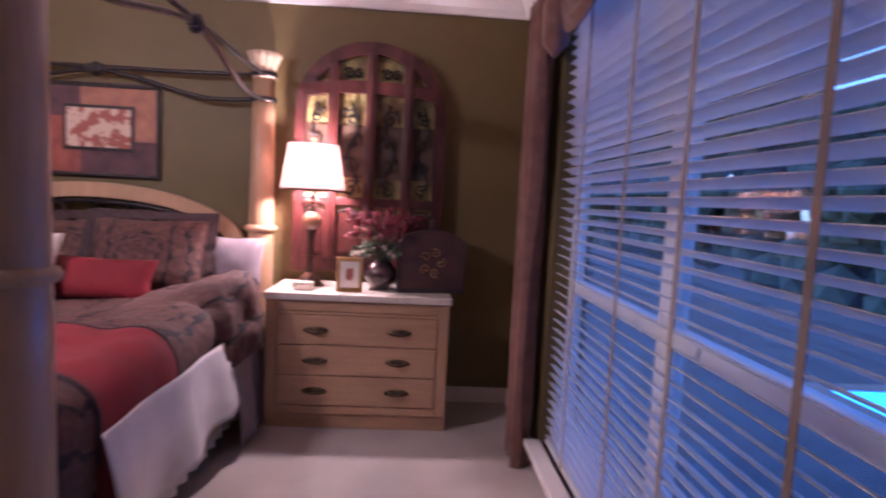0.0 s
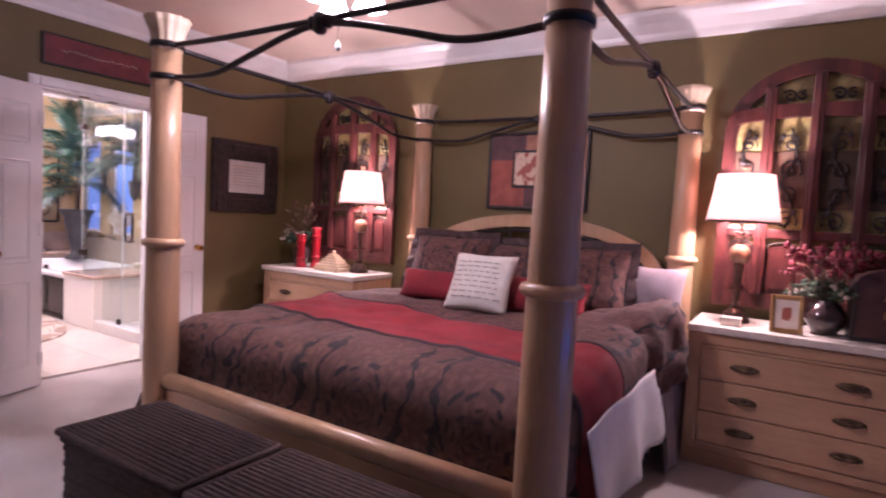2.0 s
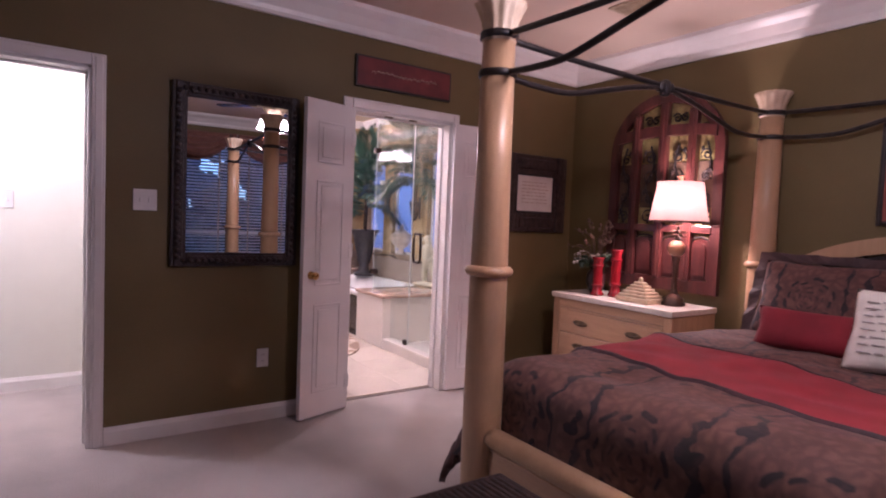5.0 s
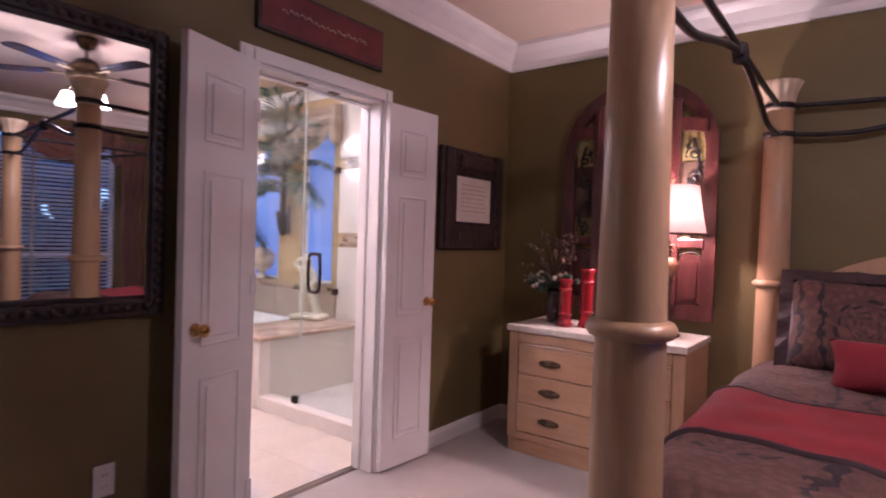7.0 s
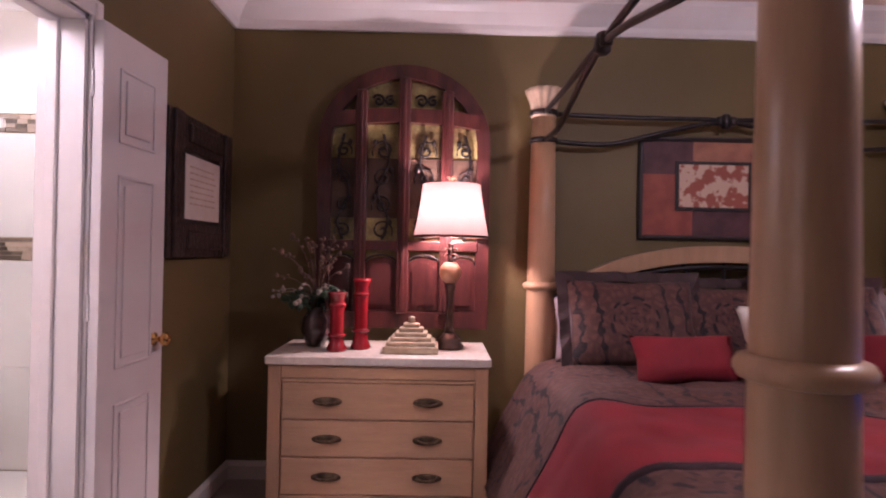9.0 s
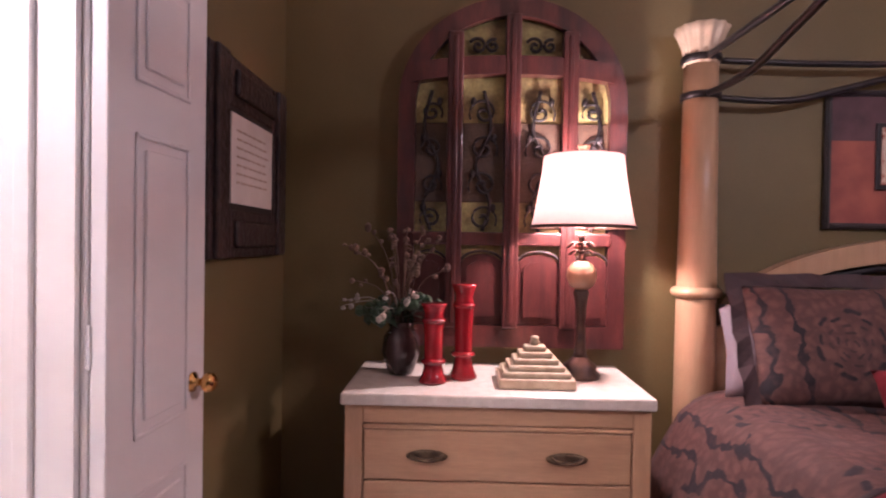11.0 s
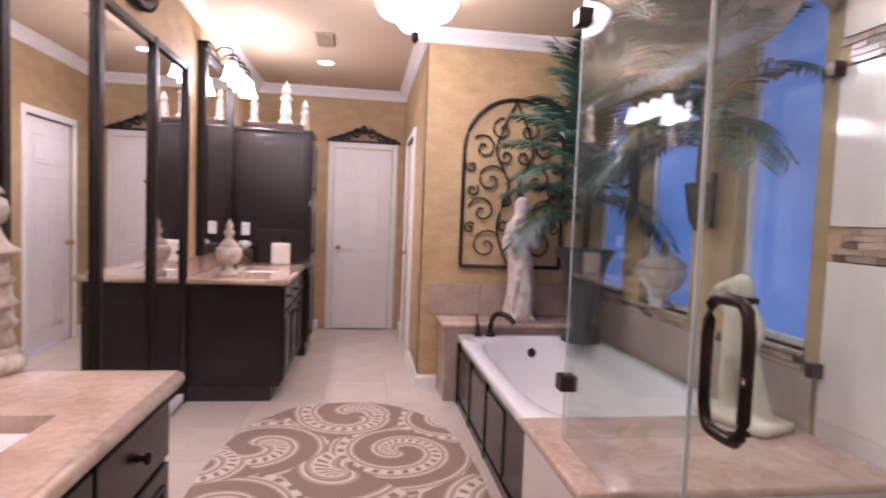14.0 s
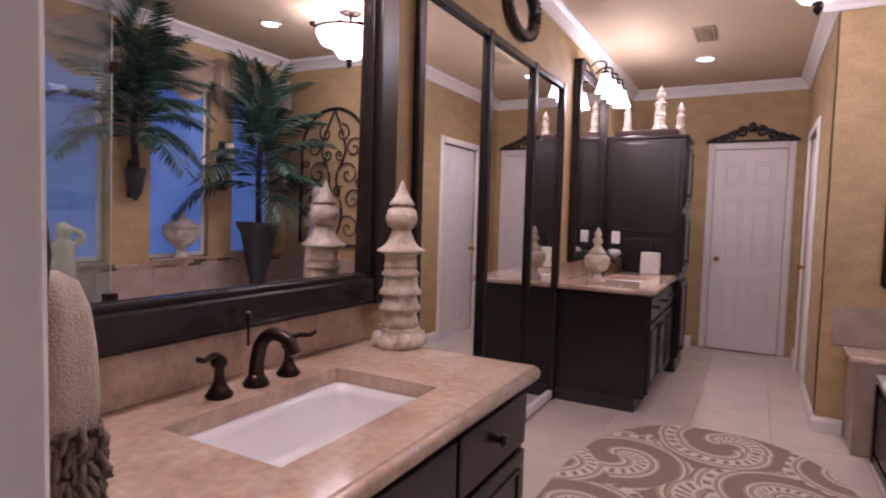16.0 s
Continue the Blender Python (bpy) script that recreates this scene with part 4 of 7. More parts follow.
def drape(x0, x1, y0, y1, top, falls, seed, lift, nx=90, ny=70, wave=0.02, hem=0.05, bunch=None, band=None):
    """Cloth laid over the bed: flat on top, rounded at the edges, hanging on the sides by falls = (west, east, south, north)."""
    bm = bmesh.new()
    uvl = bm.loops.layers.uv.verify()
    fw, fe, fs, fn = falls
    W, D = x1 - x0, y1 - y0
    grid = []
    for j in range(ny + 1):
        row = []
        t = -fs + (D + fs + fn) * j / ny
        for i in range(nx + 1):
            s = -fw + (W + fw + fe) * i / nx
            if band:
                t = band[0] + (band[1] - band[0]) * j / ny - band[2] * max(0.0, s / W)
            def bend(q, a, b, fa, fb):
                r = 0.12
                if q < a + r and fa > 0:
                    e = a + r - q
                    ang = min(e / r, math.pi / 2)
                    rest = max(0.0, e - r * math.pi / 2)
                    return a + r - r * math.sin(ang) - 0.05 * rest, r * (1 - math.cos(ang)) + rest
                if q > b - r and fb > 0:
                    e = q - (b - r)
                    ang = min(e / r, math.pi / 2)
                    rest = max(0.0, e - r * math.pi / 2)
                    return b - r + r * math.sin(ang) + 0.05 * rest, r * (1 - math.cos(ang)) + rest
                return q, 0.0
            px, dx = bend(s, 0, W, fw, fe)
            py, dy = bend(t, 0, D, fs, fn)
            drop = max(dx, dy) + 0.25 * min(dx, dy)
            p = Vector((s * 2.3 + seed, t * 2.3, 0.0))
            puff = wave * noise.noise(p) + wave * 0.5 * noise.noise(p * 2.7)
            sway = hem * min(1.0, drop / 0.3)
            ox = sway * 0.6 * noise.noise(Vector((t * 5 + seed, 1.3, s))) if dx > 0 else 0.0
            oy = sway * 0.6 * noise.noise(Vector((s * 5 + seed, 7.1, t))) if dy > 0 else 0.0
            sgx = -1 if s < W / 2 else 1
            row.append((Vector((x0 + px + sgx * abs(ox) * 1.2, y0 + py - abs(oy) * 1.2, top - drop + puff * (1 if drop < 0.05 else 0.4) + lift)), s, t))
            if bunch:
                c = row[-1][0]
                g = bunch[2] * math.exp(-((c.x - bunch[0]) / 0.27) ** 2 - ((c.y - bunch[1]) / 0.30) ** 2)
                crease = 1 - 2.2 * abs(noise.noise(Vector((c.x * 4.6 + c.y * 2.0, c.y * 6.5, c.z * 3 + 2.0))))
                c.z += g * (0.75 + 0.45 * crease) * (1 if drop < 0.1 else 0.6)
                c.x += g * (0.6 + 0.5 * crease) * (1 if s > W * 0.85 else 0.2)
        grid.append(row)
    verts = [[bm.verts.new(c) for c, _, _ in row] for row in grid]
    for j in range(ny):
        for i in range(nx):
            f = bm.faces.new((verts[j][i], verts[j][i + 1], verts[j + 1][i + 1], verts[j + 1][i]))
            for lp, (jj, ii) in zip(f.loops, ((j, i), (j, i + 1), (j + 1, i + 1), (j + 1, i))):
                lp[uvl].uv = (grid[jj][ii][1], grid[jj][ii][2])
    return bm


def solid(ob, thick):
    m = ob.modifiers.new("thickness", "SOLIDIFY")
    m.thickness, m.offset = thick, 1
    return ob


comf = mesh_object("comforter", drape(BX0 - 0.07, BX1 - 0.03, BY0 + 0.10, BY1 - 0.08, 0.71, (0.48, 0.25, 0.40, 0.0), 3.0, 0.0, wave=0.030, bunch=(-1.12, 4.36, 0.16)), DAMASK, True)
for v in comf.data.vertices:
    v.co.x -= (0.45 * max(0.0, 0.62 - v.co.z)) * (v.co.x < BX0 + 0.05)
tagged(solid(comf, 0.03), "brown damask comforter with dark vines, spread over the bed", "comforter")
run = mesh_object("bed_runner", drape(BX0 - 0.07, BX1 - 0.03, BY0 + 0.10, BY1 - 0.08, 0.71, (0.42, 0.46, 0.40, 0.0), 3.0, 0.0, wave=0.030, bunch=(-1.12, 4.36, 0.16), band=(0.50, 1.08, 0.24), ny=30), RED, True)
for v in run.data.vertices:
    v.co.x -= (0.45 * max(0.0, 0.62 - v.co.z)) * (v.co.x < BX0 + 0.05)
tagged(solid(run, 0.040), "plain red runner laid across the comforter, dark edging", "bed runner")
EDGING = mat("dark_runner_edging", (0.030, 0.008, 0.012), 0.7, second=(0.018, 0.006, 0.008), scale=20)
for lo, hi in ((0.492, 0.508), (1.072, 1.088)):
    edge = part("edging", drape(BX0 - 0.07, BX1 - 0.03, BY0 + 0.10, BY1 - 0.08, 0.71, (0.42, 0.46, 0.40, 0.0), 3.0, 0.0, wave=0.030, bunch=(-1.12, 4.36, 0.16), band=(lo, hi, 0.24), ny=3), EDGING, run, "dark woven edging", smooth=True)
    for v in edge.data.vertices:
        v.co.x -= (0.45 * max(0.0, 0.62 - v.co.z)) * (v.co.x < BX0 + 0.05)
    solid(edge, 0.044)


def hanging(name, label, y0, y1, z0, z1, x_top, x_low, depth, folds, slope, seed, material):
    """A sheet hanging down the bed side in soft folds, its hem slanting by slope."""
    bm = bmesh.new()
    ny, nz = 60, 14
    grid = []
    for j in range(nz + 1):
        v = j / nz
        row = []
        for i in range(ny + 1):
            u = i / ny
            low = z0 + slope * u + 2.6 * max(0.0, 0.2 - u) ** 2 + 1.6 * max(0.0, u - 0.85) ** 2 + 0.012 * math.sin(u * 17 + seed)
            f = depth * (0.25 + 0.75 * v) * (math.sin(folds * u * 6.28 + seed) + 0.5 * noise.noise(Vector((u * 7, v * 2.5, seed))))
            row.append(bm.verts.new((x_top + (x_low - x_top) * v + f, y0 + (y1 - y0) * u, z1 + (low - z1) * v)))
        grid.append(row)
    for j in range(nz):
        for i in range(ny):
            bm.faces.new((grid[j][i], grid[j + 1][i], grid[j + 1][i + 1], grid[j][i + 1]))
    ob = mesh_object(name, bm, material, True)
    tagged(solid(ob, 0.006), label, "sheet")


hanging("bed_sheet", "white linen sheet hanging below the comforter", 3.0, 4.16, 0.20, 0.60, -0.985, -0.935, 0.022, 2.2, 0.05, 1.0, WHITEC)
hanging("bed_blanket", "lilac grey blanket hanging to the carpet by the nightstand", 4.14, 4.74, 0.02, 0.64, -0.97, -0.905, 0.018, 2.6, 0.0, 2.0, LILAC)


def cushion(name, label, w, h, d, material, at, lean, turn=0, seed=0, piping=None):
    c = thing(name, label, "pillow", at, turn)
    p = part("cushion", pillow(w, h, d, seed=seed), material, c, smooth=True)
    p.matrix_basis = pose(0, 0, 0, lean, 0, 0)
    if piping:
        fl = bmesh.new()
        n = 40
        pts = []
        for k in range(n):
            a = 2 * math.pi * k / n
            u, v = math.cos(a), math.sin(a)
            m = max(abs(u), abs(v))
            pts.append((u / m, v / m))
        a0 = [(u * w / 2 * 0.97, h / 2 + v * h / 2 * 0.97) for u, v in pts]
        a1 = [(u * (w / 2 + 0.045), h / 2 + v * (h / 2 + 0.045)) for u, v in pts]
        for y in (-0.005, 0.005):
            r0 = [fl.verts.new((p_[0], y, p_[1])) for p_ in a0]
            r1 = [fl.verts.new((p_[0], y + 0.012 * math.sin(i * 2.1), p_[1])) for i, p_ in enumerate(a1)]
            for k in range(n):
                fl.faces.new((r0[k], r0[(k + 1) % n], r1[(k + 1) % n], r1[k]))
        q = part("flange", fl, piping, c, "dark flat border")
        q.matrix_basis = pose(0, 0, 0, lean, 0, 0)
    return c


SHAMEDGE = mat("dark_sham_border", (0.045, 0.018, 0.018), 0.7, second=(0.03, 0.012, 0.012), scale=16)
cushion("pillow_sham", "brown damask pillow sham with a dark border, leaning on the headboard", 0.66, 0.46, 0.20, DAMASK2, (-2.62, 4.62, 0.73), -22, 0, 1, SHAMEDGE)
cushion("pillow_sham", "brown damask pillow sham with a dark border, leaning on the headboard", 0.66, 0.46, 0.20, DAMASK2, (-1.62, 4.60, 0.73), -24, 4, 2, SHAMEDGE)
cushion("pillow_sham", "brown damask pillow sham behind the cream cushion", 0.62, 0.42, 0.18, DAMASK2, (-2.08, 4.70, 0.73), -18, 0, 5, SHAMEDGE)
cushion("bed_pillow", "lilac grey satin pillow lying at the bed edge", 0.42, 0.38, 0.16, LILAC, (-1.19, 4.74, 0.69), -12, -8, 3)
cushion("bed_pillow", "pale satin pillow behind the brown sham", 0.55, 0.36, 0.18, LILAC, (-2.72, 4.80, 0.72), -10, 4, 4)
cushion("bed_pillow", "white pillow tucked under the comforter by the nightstand", 0.40, 0.26, 0.14, WHITEC, (-1.02, 4.50, 0.63), -70, 80, 9)
cushion("lumbar_cushion", "small red lumbar cushion", 0.50, 0.22, 0.14, RED, (-2.50, 4.30, 0.73), -24, 8, 6)
cushion("lumbar_cushion", "small red lumbar cushion", 0.56, 0.24, 0.14, RED, (-1.72, 4.33, 0.73), -24, -4, 7)
cr = cushion("throw_cushion", "cream square cushion with rows of printed script", 0.42, 0.40, 0.16, CREAMC, (-2.08, 4.14, 0.73), -30, 6, 8)
ink = bmesh.new()
for row in range(8):
    x = -0.15
    while x < 0.13:
        w = random.uniform(0.02, 0.06)
        z = 0.07 + 0.034 * row
        u, v = (x + w / 2) / 0.21, (z - 0.2) / 0.2
        y = -0.08 * max(0.0, 1 - abs(u) ** 2.6) ** 0.55 * max(0.0, 1 - abs(v) ** 2.6) ** 0.55 - 0.007
        box(ink, (x, y - 0.001, z - 0.003), (x + w, y + 0.001, z + 0.003))
        x += w + 0.014
pk = tagged(part("script_print", ink, INK, cr, "rows of unreadable grey script"), kind="stuff")
pk.matrix_basis = pose(0, 0, 0, -30, 0, 0)


# ---- nightstands ----
def nightstand(label, at):
    n = thing("nightstand", label, "nightstand", at, group="pair of nightstands")
    W, D, H = 1.06, 0.5, 0.79
    part("plinth", boxes(((-W / 2 + 0.01, 0.02, 0), (W / 2 - 0.01, D, 0.09)), bevel=0.004), BLONDX, n)
    part("body", boxes(((-W / 2 + 0.012, 0.014, 0.09), (W / 2 - 0.012, D, 0.745)), bevel=0.004), BLOND, n)
    part("stile", boxes(((-W / 2 + 0.012, 0, 0.09), (-W / 2 + 0.075, 0.02, 0.745)), bevel=0.005), BLOND, n)
    part("stile", boxes(((W / 2 - 0.075, 0, 0.09), (W / 2 - 0.012, 0.02, 0.745)), bevel=0.005), BLOND, n)
    part("top_rail", boxes(((-W / 2 + 0.075, 0.002, 0.685), (W / 2 - 0.075, 0.02, 0.745)), ((-W / 2 + 0.075, -0.004, 0.668), (W / 2 - 0.075, 0.018, 0.682)), bevel=0.004), BLONDX, n)
    part("bottom_rail", boxes(((-W / 2 + 0.075, 0.002, 0.09), (W / 2 - 0.075, 0.02, 0.135)), bevel=0.004), BLONDX, n)
    part("top", boxes(((-W / 2, -0.02, 0.748), (W / 2, D, H)), bevel=0.008), CREAMTOP, n, "cream polished stone-like top")
    h = 0.172
    for k in range(3):
        z = 0.141 + k * (h + 0.004)
        d = part("drawer", boxes(((-W / 2 + 0.079, -0.002, z), (W / 2 - 0.079, 0.02, z + h)), bevel=0.006), BLONDX, n)
        for x in (-0.235, 0.235):
            bm = bmesh.new()
            lathe([(0.006, 0), (0.05, 0.002), (0.052, 0.006), (0.04, 0.009), (0.006, 0.010)], 24, (0, 0, 0), bm)
            bmesh.ops.scale(bm, verts=bm.verts, vec=(1.35, 0.42, 1))
            bmesh.ops.rotate(bm, verts=bm.verts, matrix=Matrix.Rotation(radians(90), 3, "X"))
            bmesh.ops.translate(bm, verts=bm.verts, vec=(x, -0.002, z + h / 2))
            tube(smooth_path([(x - 0.05, -0.008, z + h / 2 + 0.004), (x - 0.04, -0.026, z + h / 2), (x, -0.032, z + h / 2 - 0.006), (x + 0.04, -0.026, z + h / 2), (x + 0.05, -0.008, z + h / 2 + 0.004)], 4), 0.006, 6, bm)
            part("handle", bm, PEWTER, d, "oval bronze pull", smooth=True)
    return n


NL, NR = (-3.885, 4.5, 0), (-0.375, 4.5, 0)
nightstand("blond wood three-drawer nightstand with a cream top", NL)
nightstand("blond wood three-drawer nightstand with a cream top", NR)
NT = 0.791


def table_lamp(at):
    l = thing("table_lamp", "bronze table lamp with a lit cream shade, on the nightstand", "lamp", at, group="bedside lamps")
    part("base", lathe([(0.075, 0), (0.078, 0.012), (0.062, 0.03), (0.066, 0.045), (0.045, 0.06), (0.028, 0.08)], 24), LAMPBASE, l, smooth=True)
    part("stem", lathe([(0.026, 0.08), (0.020, 0.12), (0.017, 0.2), (0.021, 0.28), (0.030, 0.325), (0.024, 0.335)], 20), LAMPBASE, l, smooth=True)
    part("ball", lathe([(0.02, 0.335), (0.045, 0.35), (0.058, 0.385), (0.054, 0.415), (0.034, 0.44), (0.022, 0.447)], 24), LAMPSTONE, l, "amber mottled globe", smooth=True)
    cage = lathe([(0.018, 0.447), (0.014, 0.46), (0.012, 0.53), (0.016, 0.545)], 14)
    for k in range(8):
        a = k * math.pi / 4
        for z, r in ((0.475, 0.052), (0.505, 0.058)):
            tube(smooth_path([(0, 0, z), (r * 0.6 * math.cos(a), r * 0.6 * math.sin(a), z + 0.012), (r * math.cos(a), r * math.sin(a), z - 0.008)], 3), 0.006, 6, cage, 0.5)
    part("leaf_crown", cage, LAMPBASE, l, "bronze leaf crown", smooth=True)
    sh = bmesh.new()
    prof = [(0.195, 0.575), (0.185, 0.62), (0.170, 0.70), (0.157, 0.78), (0.150, 0.845)]
    lathe(prof, 48, (0, 0, 0), sh)
    for f in [f for f in sh.faces if len(f.verts) > 4]:
        bmesh.ops.delete(sh, geom=[f], context="FACES_ONLY")
    part("shade", sh, SHADE, l, "cream fabric drum shade", smooth=True)
    part("shade_trim", lathe([(0.194, 0.570), (0.199, 0.572), (0.199, 0.581), (0.194, 0.583)], 48, hollow=True), LAMPBASE, l, "thin dark trim", smooth=True)
    part("harp", tube(smooth_path([(0.0, 0, 0.545), (0.05, 0, 0.6), (0.055, 0, 0.72), (0.03, 0, 0.82), (0, 0, 0.845)], 5), 0.003, 6), LAMPBASE, l, smooth=True)
    part("spider", boxes(((-0.15, -0.003, 0.842), (0.15, 0.003, 0.847)), ((-0.003, -0.15, 0.842), (0.003, 0.15, 0.847))), LAMPBASE, l)
    part("finial", lathe([(0.012, 0.847), (0.022, 0.855), (0.014, 0.866), (0.024, 0.88), (0.026, 0.888), (0.001, 0.892)], 16), LAMPSTONE, l, smooth=True)
    return l


table_lamp((-3.55, 4.78, NT + 0.0))
table_lamp((-0.70, 4.78, NT + 0.0))


# ---- arched wall panels ----
def arched_panel(at):
    """An arched mahogany grille on the wall: a frame, mullions and rails, gilt panels behind, iron scrolls before them."""
    w, h, rise = 0.94, 1.44, 0.43
    p = thing("arched_wall_panel", "arched red mahogany wall panel with iron scrolls over gilt", "wall decor", at, group="arched wall panels")
    n = 28
    outer = [(-w / 2, 0)] + [(w / 2, 0)] + [(w / 2 * math.cos(math.pi * k / n), h - rise + rise * math.sin(math.pi * k / n)) for k in range(n + 1)]
    inner = [(-w / 2 + 0.07, 0.09), (w / 2 - 0.07, 0.09)] + [((w / 2 - 0.07) * math.cos(math.pi * k / n), h - rise - 0.02 + (rise - 0.055) * math.sin(math.pi * k / n)) for k in range(n + 1)]
    bm = bmesh.new()
    a = [bm.verts.new((x, -0.095, z)) for x, z in outer]
    b = [bm.verts.new((x, -0.095, z)) for x, z in inner]
    a2 = [bm.verts.new((x, -0.055, z)) for x, z in outer]
    b2 = [bm.verts.new((x, -0.055, z)) for x, z in inner]
    m = len(outer)
    for i in range(m):
        j = (i + 1) % m
        bm.faces.new((a[i], a[j], b[j], b[i]))
        bm.faces.new((a2[j], a2[i], b2[i], b2[j]))
        bm.faces.new((a[j], a[i], a2[i], a2[j]))
        bm.faces.new((b[i], b[j], b2[j], b2[i]))
    part("frame", bm, MAHOG, p)
    part("stud", boxes(((-0.3, -0.056, 0.2), (-0.26, 0.0, 0.3)), ((0.26, -0.056, 0.2), (0.3, 0.0, 0.3)), ((-0.04, -0.056, 1.15), (0.04, 0, 1.2))), MAHOG, p)
    part("gilt_back", prism([(x * 0.93, 0.05 + z * 0.93) for x, z in outer], 0.004, "y", -0.052), GILT, p, "mottled gilt backing")
    cols = ((-0.40, -0.265), (-0.205, -0.03), (0.03, 0.205), (0.265, 0.40))
    for x in (-0.235, 0.0, 0.235):
        hh = h - rise - 0.02 + (rise - 0.05) * math.sqrt(max(0.0, 1 - (x / (w / 2 - 0.07)) ** 2))
        part("mullion", boxes(((x - 0.032, -0.112, 0.08), (x + 0.032, -0.06, hh)), bevel=0.006), MAHOG, p)
        part("mullion_bead", boxes(((x - 0.010, -0.118, 0.10), (x + 0.010, -0.110, hh - 0.02)), bevel=0.004), MAHOG, p)
    # the upper rail bows with the arch, the lower one is straight
    bow = [(-0.41 + 0.82 * k / 20, 1.09 + 0.07 * math.sqrt(max(0.0, 1 - ((-0.41 + 0.82 * k / 20) / 0.47) ** 2))) for k in range(21)]
    part("bowed_rail", prism([(x, z - 0.038) for x, z in bow] + [(x, z + 0.038) for x, z in bow[::-1]], 0.05, "y", -0.108), MAHOG, p)
    part("rail", boxes(((-w / 2 + 0.06, -0.104, 0.42), (w / 2 - 0.06, -0.058, 0.475)), bevel=0.006), MAHOG, p)
    for c0, c1 in cols:
        c, half = (c0 + c1) / 2, (c1 - c0) / 2
        # leather field behind the middle of each column, gilt left showing above and below
        part("leather_field", boxes(((c0, -0.060, 0.60), (c1, -0.0525, 0.93)), bevel=0.003), BROWNBACK, p, "brown leather field")
        arch_top = [(c + half * math.cos(math.pi * k / 10), 0.335 + 0.05 * math.sin(math.pi * k / 10)) for k in range(11)]
        part("lower_panel", prism([(c0, 0.095), (c1, 0.095)] + arch_top, 0.022, "y", -0.082), MAHOG, p)
        inner_top = [(c + (half - 0.026) * math.cos(math.pi * k / 10), 0.315 + 0.04 * math.sin(math.pi * k / 10)) for k in range(11)]
        part("raised_field", prism([(c0 + 0.026, 0.125), (c1 - 0.026, 0.125)] + inner_top, 0.012, "y", -0.092), MAHOG, p)
        part("panel_bead", tube([(q[0], -0.086, q[1] + 0.012) for q in arch_top], 0.006, 6), IRON, p, smooth=True)
    for ci, (c0, c1) in enumerate(cols):
        c = (c0 + c1) / 2
        bm = bmesh.new()
        sg = 1 if ci % 2 else -1
        rad = 0.046 if abs(c) > 0.2 else 0.062
        for k, z in enumerate((0.53, 0.67, 0.82, 0.97)):
            q_ = sg * (1 if k % 2 else -1)
            tube([(c + q_ * (q[0] - c), q[1], q[2]) for q in scroll((c, -0.075, z), 0.006, rad, 0.5, 1.5)], 0.009, 7, bm, 0.5)
            g = bmesh.ops.create_icosphere(bm, subdivisions=1, radius=0.015)
            bmesh.ops.scale(bm, verts=g["verts"], vec=(1, 0.5, 1.4))
            bmesh.ops.translate(bm, verts=g["verts"], vec=(c - q_ * rad * 0.7, -0.075, z + 0.045))
        tube(smooth_path([(c, -0.073, 0.48), (c + 0.03 * sg, -0.073, 0.6), (c - 0.03 * sg, -0.073, 0.75), (c + 0.03 * sg, -0.073, 0.9), (c, -0.073, 1.06)], 5), 0.008, 7, bm)
        ztop = 1.245 if abs(c) < 0.2 else 1.165
        for dx, r_, st, tn in ((-0.028, 0.036, 0.2, 1.4), (0.034, 0.030, 3.0, -1.3)):
            tube(scroll((c + dx * (1 if abs(c) < 0.2 else 0.6), -0.075, ztop), 0.005, r_ * (1 if abs(c) < 0.2 else 0.7), st, tn), 0.0075, 6, bm)
        part("iron_scroll", bm, IRON, p, "dark iron scrollwork", smooth=True)
    return p


arched_panel((-3.81, YN, 0.87))
arched_panel((-0.38, YN, 0.86))


# ---- framed things on the walls ----
def picture_frame(name, label, category, at, turn, w, h, fw, depth, frame_mat, steps=2):
    """A frame of four moulded sides facing local -y, centred on at."""
    f = thing(name, label, category, at, turn)
    for nm, lo, hi in (("frame_side", (-w / 2, -h / 2), (-w / 2 + fw, h / 2)), ("frame_side", (w / 2 - fw, -h / 2), (w / 2, h / 2)),
                       ("frame_side", (-w / 2 + fw, -h / 2), (w / 2 - fw, -h / 2 + fw)), ("frame_side", (-w / 2 + fw, h / 2 - fw), (w / 2 - fw, h / 2))):
        bm = boxes(((lo[0], -depth * 0.7, lo[1]), (hi[0], -0.002, hi[1])), bevel=0.006)
        k = fw * 0.22
        vert = hi[1] - lo[1] > hi[0] - lo[0]
        box(bm, (lo[0] + k, -depth, lo[1] + (k if not vert else 0)), (hi[0] - (k if vert else 0) - (0 if vert else k) * 0, -depth * 0.6, hi[1] - (k if not vert else 0)), 0.008)
        part(nm, bm, frame_mat, f)
    return f


mirror = picture_frame("wall_mirror", "large wall mirror in a dark carved frame", "mirror", (XW, 2.152, 1.508), 90, 0.735, 1.05, 0.082, 0.045, FRAMED)
part("glass", boxes(((-0.29, -0.003, -0.447), (0.29, 0.003, 0.447))), MIRROR, mirror, "silvered bevelled mirror glass").matrix_basis = pose(0, -0.024, 0, 0, 0, -2.4)
bead = bmesh.new()
for k in range(26):
    for s in (-1, 1):
        g = bmesh.ops.create_icosphere(bead, subdivisions=1, radius=0.017)
        bmesh.ops.translate(bead, verts=g["verts"], vec=(s * 0.332, -0.044, -0.47 + k * 0.0376))
for k in range(17):
    for s in (-1, 1):
        g = bmesh.ops.create_icosphere(bead, subdivisions=1, radius=0.017)
        bmesh.ops.translate(bead, verts=g["verts"], vec=(-0.30 + k * 0.0375, -0.044, s * 0.488))
tagged(part("carved_beading", bead, FRAMED, mirror, "carved beading", smooth=True), kind="stuff")
